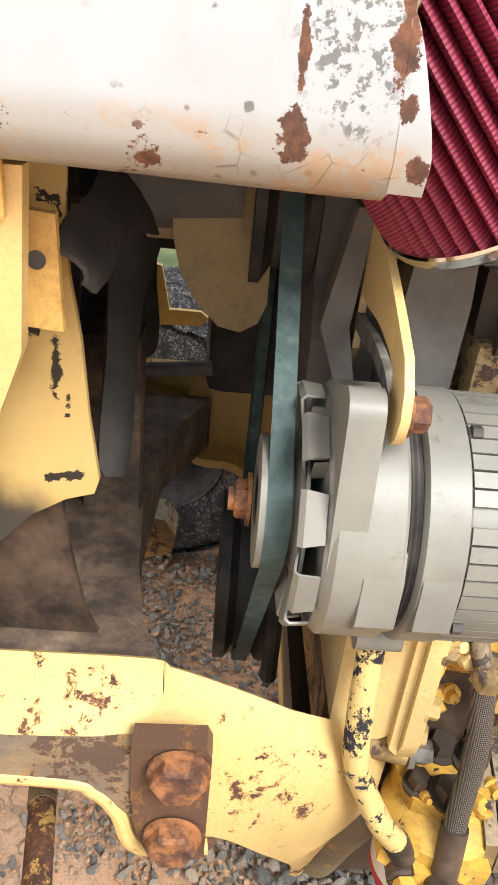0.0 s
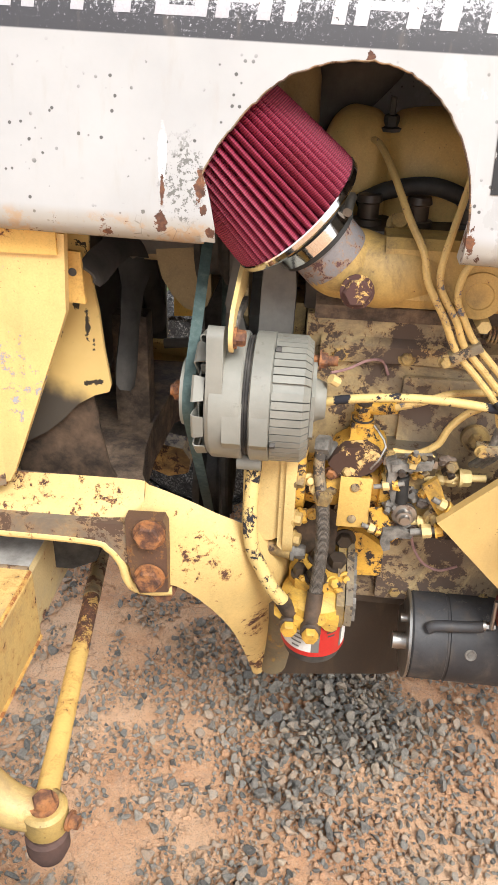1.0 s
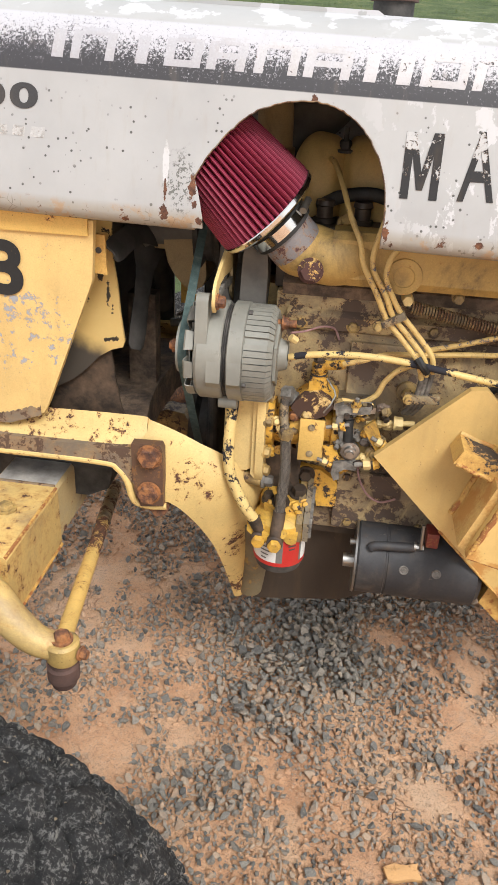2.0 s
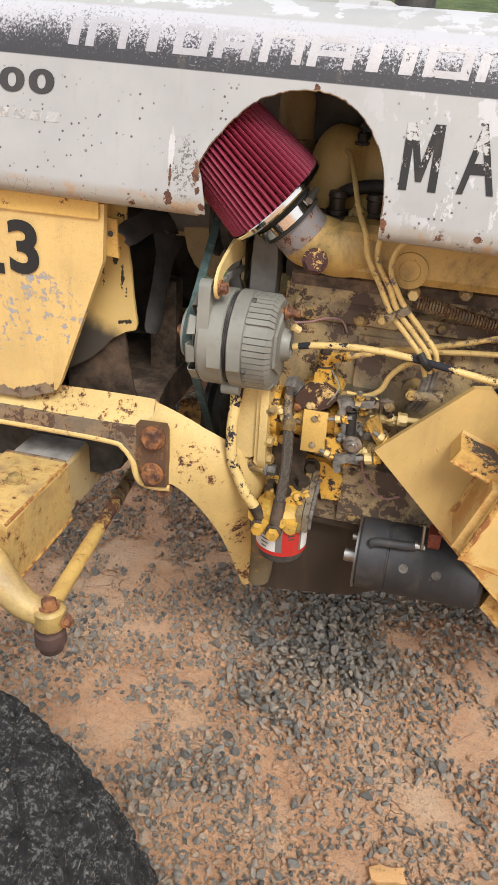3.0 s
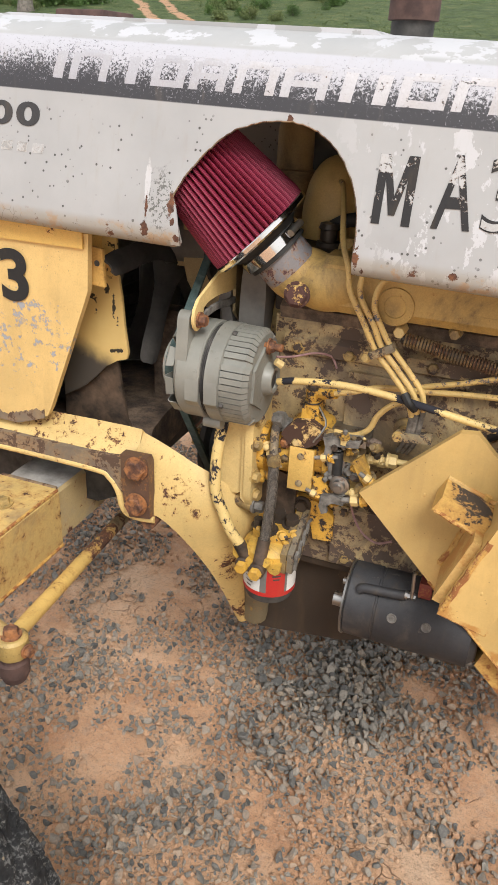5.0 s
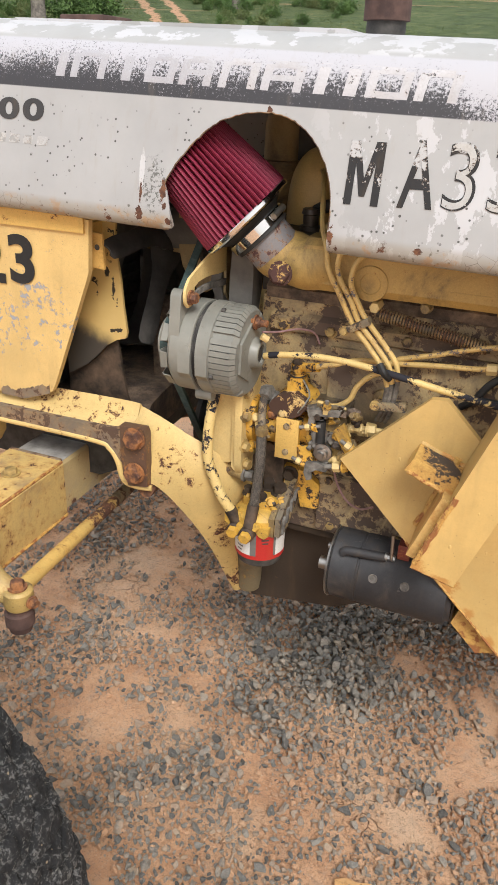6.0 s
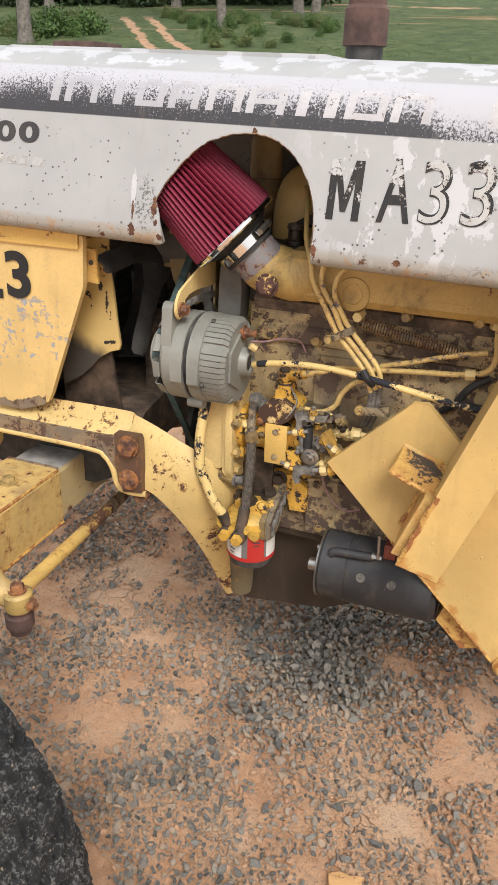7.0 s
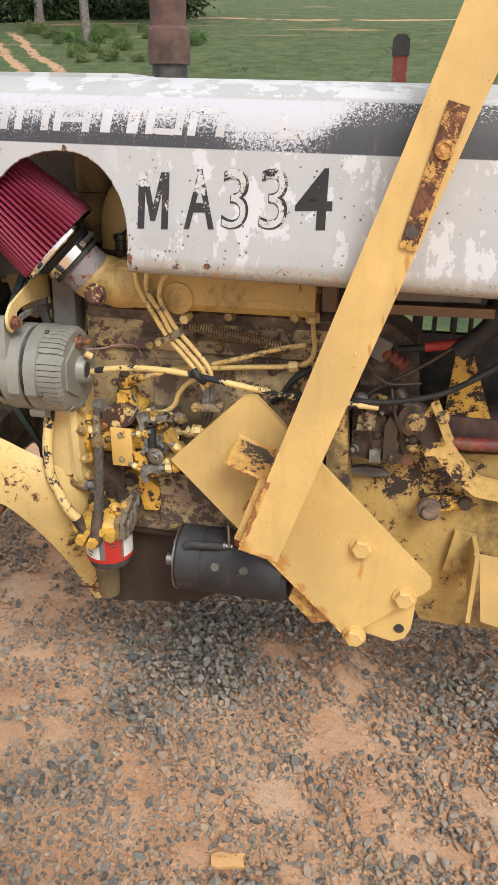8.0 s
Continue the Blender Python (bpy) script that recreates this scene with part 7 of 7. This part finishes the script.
part("rust_pad", prism(B(), [(0.738, 1.198), (0.76, 1.192), (0.811, 1.372), (0.784, 1.38)], "y", 0.2505, 0.2545), m_wearpad, loader, "rusted wear pad on the upright", 0.001)
part("pad_bolt", lathe(B(), (0.785, 0.2505, 1.322), OUT, [(0, 0.0125), (0.003, 0.012), (0.0035, 0.008), (0.002, 0.007)], 20), m_padrust, loader)
part("pad_hole", cyl(B(), (0.753, 0.2505, 1.218), (0.753, 0.249, 1.218), 0.0085), m_dark, loader)
part("gusset_shelf", prism(B(), [(0.474, 0.818), (0.486, 0.841), (0.575, 0.808), (0.563, 0.782)], "y", 0.308, 0.37), m_shelf, loader, "rusted gusset shelf", 0.005)
part("weld_flange", prism(B(), [(0.499, 0.69), (0.512, 0.686), (0.553, 0.796), (0.539, 0.802)], "y", 0.275, 0.37), m_flange, loader, "rust-stained weld flange", 0.004)
bead = random.Random(8)
part("weld_bead", tube(B(), [(0.498 + 0.0495 * k / 14 + bead.uniform(-0.0015, 0.0015), 0.368, 0.69 + 0.136 * k / 14 + bead.uniform(-0.002, 0.002)) for k in range(15)], 0.0062, 8, 3), m_padrust, loader, "lumpy rusted weld")
part("weld_bead", tube(B(), [(0.516 + 0.046 * k / 12 + bead.uniform(-0.001, 0.001), 0.258, 0.69 + 0.128 * k / 12 + bead.uniform(-0.002, 0.002)) for k in range(13)], 0.005, 8, 3), m_padrust, loader)
part("weld_bead", tube(B(), [(0.478 + 0.09 * k / 12 + bead.uniform(-0.001, 0.001), 0.308, 0.817 - 0.034 * k / 12 + bead.uniform(-0.0015, 0.0015)) for k in range(13)], 0.0035, 8, 3), m_padrust, loader)
part("weld_bead", tube(B(), [(0.487 + 0.085 * k / 12 + bead.uniform(-0.001, 0.001), 0.3685, 0.842 - 0.032 * k / 12 + bead.uniform(-0.0015, 0.0015)) for k in range(13)], 0.004, 8, 3), m_flange, loader)

part("rusted_edge", tube(B(), [(0.484 + 0.203 * k / 10, 0.371, 0.652 - 0.202 * k / 10) for k in range(11)], 0.0028, 6, smooth=False), m_padrust, loader, "orange rust along the plate's edge")
part("rusted_edge", tube(B(), [(0.511, 0.257, 0.683), (0.545, 0.257, 0.6745), (0.579, 0.257, 0.666)], 0.0022, 6, smooth=False), m_padrust, loader)
part("rusted_edge", tube(B(), [(0.579, 0.257, 0.666), (0.579, 0.31, 0.666), (0.579, 0.364, 0.666)], 0.003, 6, smooth=False), m_padrust, loader)
drip = random.Random(77)
for k in range(34):
    if k < 16:
        f, g = drip.random(), drip.random()
        at = Vector((0.43 + 0.33 * f, 0.3705, 0.77 - 0.2 * f + 0.1 * (g - 0.35)))
        if at.x > 0.5 and at.z > 0.86:
            continue
    else:
        f = drip.random()
        at = Vector((0.56 + 0.24 * f + drip.uniform(0.0, 0.02), 0.2555, 0.73 + 0.62 * f))
    r = drip.uniform(0.0012, 0.0028)
    bm = B()
    bmesh.ops.create_icosphere(bm, subdivisions=2, radius=r, matrix=Matrix.Translation(at) @ Matrix.Diagonal((1, 0.45, 1.6, 1)))
    part("paint_run", bm, m_loader, loader)

# ---- the ground ----
def graded(lo, a, b, hi, fine):
    mid = [a + fine * i for i in range(int((b - a) / fine) + 1)]
    left, right, s = [], [], fine
    x = a
    while x > lo:
        s *= 1.25
        x -= s
        left.append(x)
    x, s = mid[-1], fine
    while x < hi:
        s *= 1.25
        x += s
        right.append(x)
    return left[::-1] + mid + right


def lie(x, y):
    """The height of the ground: flat and uneven near the tractor, a grassy slope behind it."""
    near = 0.012 * noise.noise((x * 2.1, y * 2.1, 0)) + 0.006 * noise.noise((x * 7, y * 7, 3)) + 0.003 * noise.noise((x * 19, y * 19, 5))
    rise = 0.0
    if y > 4:
        t = min(y, 75) - 4
        rise = 0.155 * (math.sqrt(t * t + 9) - 3)
    return near + rise * (1 - 0.003 * x) + (0.12 * noise.noise((x * 0.2, y * 0.2, 7)) if y > 5 else 0)


xs, ys = graded(-130, -1.3, 2.0, 130, 0.022), graded(-60, -0.9, 2.0, 160, 0.022)
verts = [(x, y, lie(x, y)) for y in ys for x in xs]
nx = len(xs)
faces = [(j * nx + i, j * nx + i + 1, (j + 1) * nx + i + 1, (j + 1) * nx + i) for j in range(len(ys) - 1) for i in range(nx - 1)]
me = bpy.data.meshes.new("ground")
me.from_pydata(verts, [], faces)
me.materials.append(m_ground)
me.polygons.foreach_set("use_smooth", [True] * len(me.polygons))
tagged(new("ground", me), "packed red dirt yard rising to a grassy slope", "ground", kind="structure")

# gravel: loose broken stones, piled in one drift and scattered elsewhere
DRIFTS = ((0.2, 0.78, 0.15, 0.2, 0.9), (0.33, 0.92, 0.17, 0.13, 0.9), (0.3, 0.62, 0.15, 0.14, 0.8), (0.16, 0.5, 0.12, 0.09, 0.7), (0.4, 0.66, 0.08, 0.1, 0.4), (0.6, 1.0, 0.14, 0.07, 0.8), (0.98, 0.8, 0.12, 0.16, 0.7), (0.86, 0.6, 0.1, 0.08, 0.5), (0.12, 0.3, 0.1, 0.07, 0.5), (-0.33, 0.5, 0.12, 0.12, 0.35), (0.0, 0.22, 0.12, 0.1, 0.4), (-0.58, 1.0, 0.1, 0.2, 0.4), (0.3, 1.25, 0.4, 0.15, 0.4),
          (-0.2, 0.8, 0.15, 0.12, -0.35), (-0.38, 1.0, 0.12, 0.14, -0.45), (-0.17, 0.38, 0.1, 0.06, -0.4), (0.04, 0.43, 0.05, 0.035, -0.5), (0.48, 0.83, 0.05, 0.06, -1.0), (0.63, 0.57, 0.1, 0.07, -0.5), (0.5, 0.34, 0.15, 0.07, -0.4), (0.39, 0.28, 0.12, 0.05, -0.3), (0.82, 0.3, 0.12, 0.1, -0.4), (0.7, 0.75, 0.06, 0.06, -0.3))


def thickness(x, y):
    """How thickly the gravel lies: 0 bare, 1 covered, more where it is heaped."""
    d = 0.27 + 0.07 * min(1.0, max(-0.6, x * 1.6)) + 0.34 * noise.noise((x * 3.1, y * 3.1, 11)) + 0.6 * noise.noise((x * 8, y * 8, 2)) + 0.6 * noise.noise((x * 19, y * 19, 6))
    for gx, gy, rx, ry, k in DRIFTS:
        d += k * math.exp(-((x - gx) / rx) ** 2 - ((y - gy) / ry) ** 2)
    return d


def rough_stones(seed, kinds, level, chops):
    """A few unit stones: balls chopped flat by random planes."""
    rs = np.random.RandomState(seed)
    ball = B()
    bmesh.ops.create_icosphere(ball, subdivisions=level, radius=1)
    base = np.array([v.co[:] for v in ball.verts])
    tris = np.array([[v.index for v in f.verts] for f in ball.faces])
    ball.free()
    out = []
    for k in range(kinds):
        p = base * (1 + rs.uniform(-0.06, 0.06, (len(base), 1)))
        for c in range(chops):
            n = rs.normal(0, 1, 3)
            n /= np.linalg.norm(n)
            p = p - np.maximum(0, p @ n - rs.uniform(0.19, 0.66))[:, None] * n
        p -= (p.max(0) + p.min(0)) / 2
        out.append(p / np.linalg.norm(p, axis=1).max())
    return out, tris


def stones(name, count, size, spread, label, seed, material, level=1, chops=9, offset=0.0, heap=0.034, area=(-1.0, 1.65, -0.3, 1.85)):
    """Drops stones one by one on what lies there already; few land on others but in the drifts."""
    rs = np.random.RandomState(seed)
    shapes, tris = rough_stones(seed, 40, level, chops)
    cell = 0.005
    nx, ny = int((area[1] - area[0]) / cell) + 1, int((area[3] - area[2]) / cell) + 1
    top = np.zeros((nx, ny))
    vs, fs, made, tries = [], [], 0, 0
    while made < count and tries < count * 14:
        tries += 1
        x, y = rs.uniform(area[0] + 0.03, area[1] - 0.03), rs.uniform(area[2] + 0.03, area[3] - 0.03)
        rim = min(x - area[0], area[1] - x, y - area[2], area[3] - y)
        d = thickness(x, y) + offset - 4 * max(0.0, 0.12 - rim)
        if rs.uniform(0, 1) > d:
            continue
        r = size * min(1.9, math.exp(rs.normal(0, spread)))
        i, j, k = int((x - area[0]) / cell), int((y - area[2]) / cell), max(1, int(0.8 * r / cell))
        under = top[i - k:i + k + 1, j - k:j + k + 1]
        bed = float(under.mean())
        if bed > 0.003 + heap * min(1.0, max(0.0, d - 0.6)):
            continue
        s = np.array([1, rs.uniform(0.62, 0.95), rs.uniform(0.55, 0.85)]) * r
        m = np.array(Euler((rs.normal(0, 0.6), rs.normal(0, 0.6), rs.uniform(0, 6.28))).to_matrix())
        q = (shapes[rs.randint(40)] * s) @ m.T
        q += np.array((x, y, lie(x, y) + bed + s[2] * rs.uniform(0.45, 0.85)))
        top[i - k:i + k + 1, j - k:j + k + 1] = np.maximum(under, bed + 1.25 * s[2])
        fs.append(tris + len(vs) * len(q))
        vs.append(q)
        made += 1
    me = bpy.data.meshes.new(name)
    me.from_pydata(np.concatenate(vs).tolist(), [], np.concatenate(fs).tolist())
    me.materials.append(material)
    me.shade_flat()
    return tagged(new(name, me), label, "gravel", kind="stuff")


stones("gravel", 26500, 0.0089, 0.42, "loose grey crushed gravel heaped and scattered on red dirt", 5, m_gravel, 2, 9)
stones("grit", 20000, 0.005, 0.35, "fine grey grit and small chips on the dirt", 6, m_gravel, 1, 6, 0.1, 0.0)
stones("dirt_clods", 12000, 0.0062, 0.45, "small crumbs and clods of red dirt", 7, m_ground, 1, 4, 0.3, 0.0)

# ---- the slope behind ----
def leaf_crown(seed, count, reach, leaf, squash=0.8):
    rs = np.random.RandomState(seed)
    clumps = rs.normal(0, 1, (14, 3))
    clumps = clumps / np.linalg.norm(clumps, axis=1)[:, None] * rs.uniform(0.3, 0.85, (14, 1)) * reach * np.array((1, 1, squash))
    vs, fs = [], []
    for i in range(count):
        c = clumps[rs.randint(14)] + rs.normal(0, 0.22, 3) * reach
        u, w = rs.normal(0, 1, 3), rs.normal(0, 1, 3)
        u /= np.linalg.norm(u)
        w = np.cross(u, w)
        w /= np.linalg.norm(w)
        k = leaf * rs.uniform(0.6, 1.4)
        o = len(vs)
        vs += [tuple(c - u * k), tuple(c + w * k * 0.45), tuple(c + u * k), tuple(c - w * k * 0.45)]
        fs.append((o, o + 1, o + 2, o + 3))
    return vs, fs


def mesh_from(name, vs, fs, material, parent, at):
    me = bpy.data.meshes.new(name)
    me.from_pydata(vs, [], fs)
    me.materials.append(material)
    ob = new(name, me)
    ob.location = at
    ob.parent = parent
    return ob


def tree(x, y, h, r, seed, leaf_mat):
    rnd = random.Random(seed)
    ob = thing("tree", (x, y, lie(x, y) - 0.05), "slim grey-barked tree at the wood's edge", "tree", group="trees behind the tractor")
    base = Vector((x, y, lie(x, y) - 0.1))
    bm = B()
    lean = Vector((rnd.uniform(-0.05, 0.05), rnd.uniform(-0.05, 0.05), 1))
    pts = [base + lean * h * k / 5 + Vector((rnd.uniform(-1, 1), rnd.uniform(-1, 1), 0)) * r * 0.8 * (k > 0) for k in range(6)]
    tube(bm, pts, lambda t: r * (1.25 - 0.9 * t) if t > 0.03 else r * 1.6, 12, 5)
    for k in range(7):
        p = pts[3].lerp(pts[5], rnd.uniform(0, 1))
        a = rnd.uniform(0, 6.28)
        q = p + Vector((math.cos(a), math.sin(a), rnd.uniform(0.4, 1.0))) * h * 0.2
        tube(bm, [p, p.lerp(q, 0.5) + Vector((0, 0, 0.15)), q], lambda t: r * 0.4 * (1 - 0.8 * t), 7, 3)
    part("trunk", bm, m_bark, ob)
    vs, fs = leaf_crown(seed, 3600, h * 0.3, h * 0.022)
    mesh_from("crown", vs, fs, leaf_mat, ob, lean * h * 0.95)


for i, (x, y, h, r) in enumerate(((-17.1, 23.5, 9, 0.2), (-12.5, 29.8, 10, 0.15), (-10.5, 33.2, 10, 0.2), (-9.9, 33.5, 10, 0.17), (-19.5, 40, 12, 0.2), (-16.5, 43, 13, 0.22), (-22, 41, 12, 0.2), (-26, 38, 12, 0.22), (-14.5, 45, 13, 0.22), (-30, 36, 12, 0.22))):
    tree(x, y, h, r, 20 + i, m_leaf_dark)


def bush(x, y, s, seed, mat, label):
    ob = thing("bush", (x, y, lie(x, y)), label, "bush", group="bushes on the slope")
    vs, fs = leaf_crown(seed, 1500, s, s * 0.085, 0.7)
    mesh_from("foliage", vs, fs, mat, ob, (0, 0, s * 0.45))
    bm = B()
    for k in range(4):
        a = 1.6 * k
        tube(bm, [(x, y, lie(x, y) - 0.05), (x + 0.2 * s * math.cos(a), y + 0.2 * s * math.sin(a), lie(x, y) + 0.35 * s), (x + 0.4 * s * math.cos(a), y + 0.4 * s * math.sin(a), lie(x, y) + 0.7 * s)], 0.018 * s, 5, 3)
    part("stems", bm, m_bark, ob)


rnd = random.Random(3)
for i in range(7):
    bush(-20.5 + 0.72 * i + rnd.uniform(-0.4, 0.4), 24.5 + rnd.uniform(-1.0, 2.5), rnd.uniform(0.45, 0.8), 60 + i, m_leaf, "low bright green bush on the slope")
bush(-11.6, 26.6, 0.4, 90, m_leaf, "low bright green bush on the slope")
for i in range(150):
    wx, wy = -21 + 13.5 * rnd.random(), 23 + 11 * rnd.random()
    if 1.6 < wx + 0.652 * wy < 5.0 or wx + 0.652 * wy > 11.5:
        continue
    bush(wx, wy, rnd.uniform(0.18, 0.4), 200 + i, rnd.choice((m_leaf, m_grass)), "tuft of tall green weeds on the slope")
for i in range(30):
    bush(-42 + 1.02 * i, 40.5 + rnd.uniform(-1.2, 4.0), rnd.uniform(1.2, 2.3), 100 + i, m_leaf_dark, "dark shaded undergrowth at the wood's edge")

# short grass over the slope
rs = np.random.RandomState(12)
vs, fs = [], []
for i in range(26000):
    y = 9 + 30 * rs.uniform(0, 1)
    x = rs.uniform(-1.0, 0.6) * (4 + y * 0.72)
    b = x + y * 0.652
    if 20 < y < 32 and (abs(b - 2.97) < 0.3 or abs(b - 4.15) < 0.3):
        continue
    z, hgt = lie(x, y), rs.uniform(0.006, 0.024)
    for k in range(3):
        a = rs.uniform(0, 6.28)
        dx, dy = math.cos(a) * 0.014, math.sin(a) * 0.014
        ox, oy = rs.normal(0, 0.09, 2)
        o = len(vs)
        vs += [(x + ox - dx, y + oy - dy, z - 0.02), (x + ox + dx, y + oy + dy, z - 0.02), (x + ox + rs.normal(0, 0.05), y + oy + rs.normal(0, 0.05), z + hgt)]
        fs.append((o, o + 1, o + 2))
me = bpy.data.meshes.new("grass")
me.from_pydata(vs, [], fs)
me.materials.append(m_grass)
tagged(new("grass", me), "short green grass on the slope", "grass", kind="stuff")

# a splinter of orange wood lying on the dirt
chip = thing("wood_chip", (0.506, 0.18, lie(0.506, 0.18)), "small splintered chip of orange wood on the dirt", "wood chip")
bm = prism(B(), [(-0.032, -0.012), (-0.02, -0.017), (0.012, -0.015), (0.034, -0.02), (0.03, 0.004), (0.036, 0.014), (0.008, 0.012), (-0.012, 0.018), (-0.034, 0.012)], "z", 0.002, 0.012)
bmesh.ops.transform(bm, matrix=Matrix.Translation((0.506, 0.18, lie(0.506, 0.18) + 0.004)) @ Matrix.Rotation(0.25, 4, "Z"), verts=bm.verts[:])
part("splinter", bm, m_chip, chip, "", 0.0015)
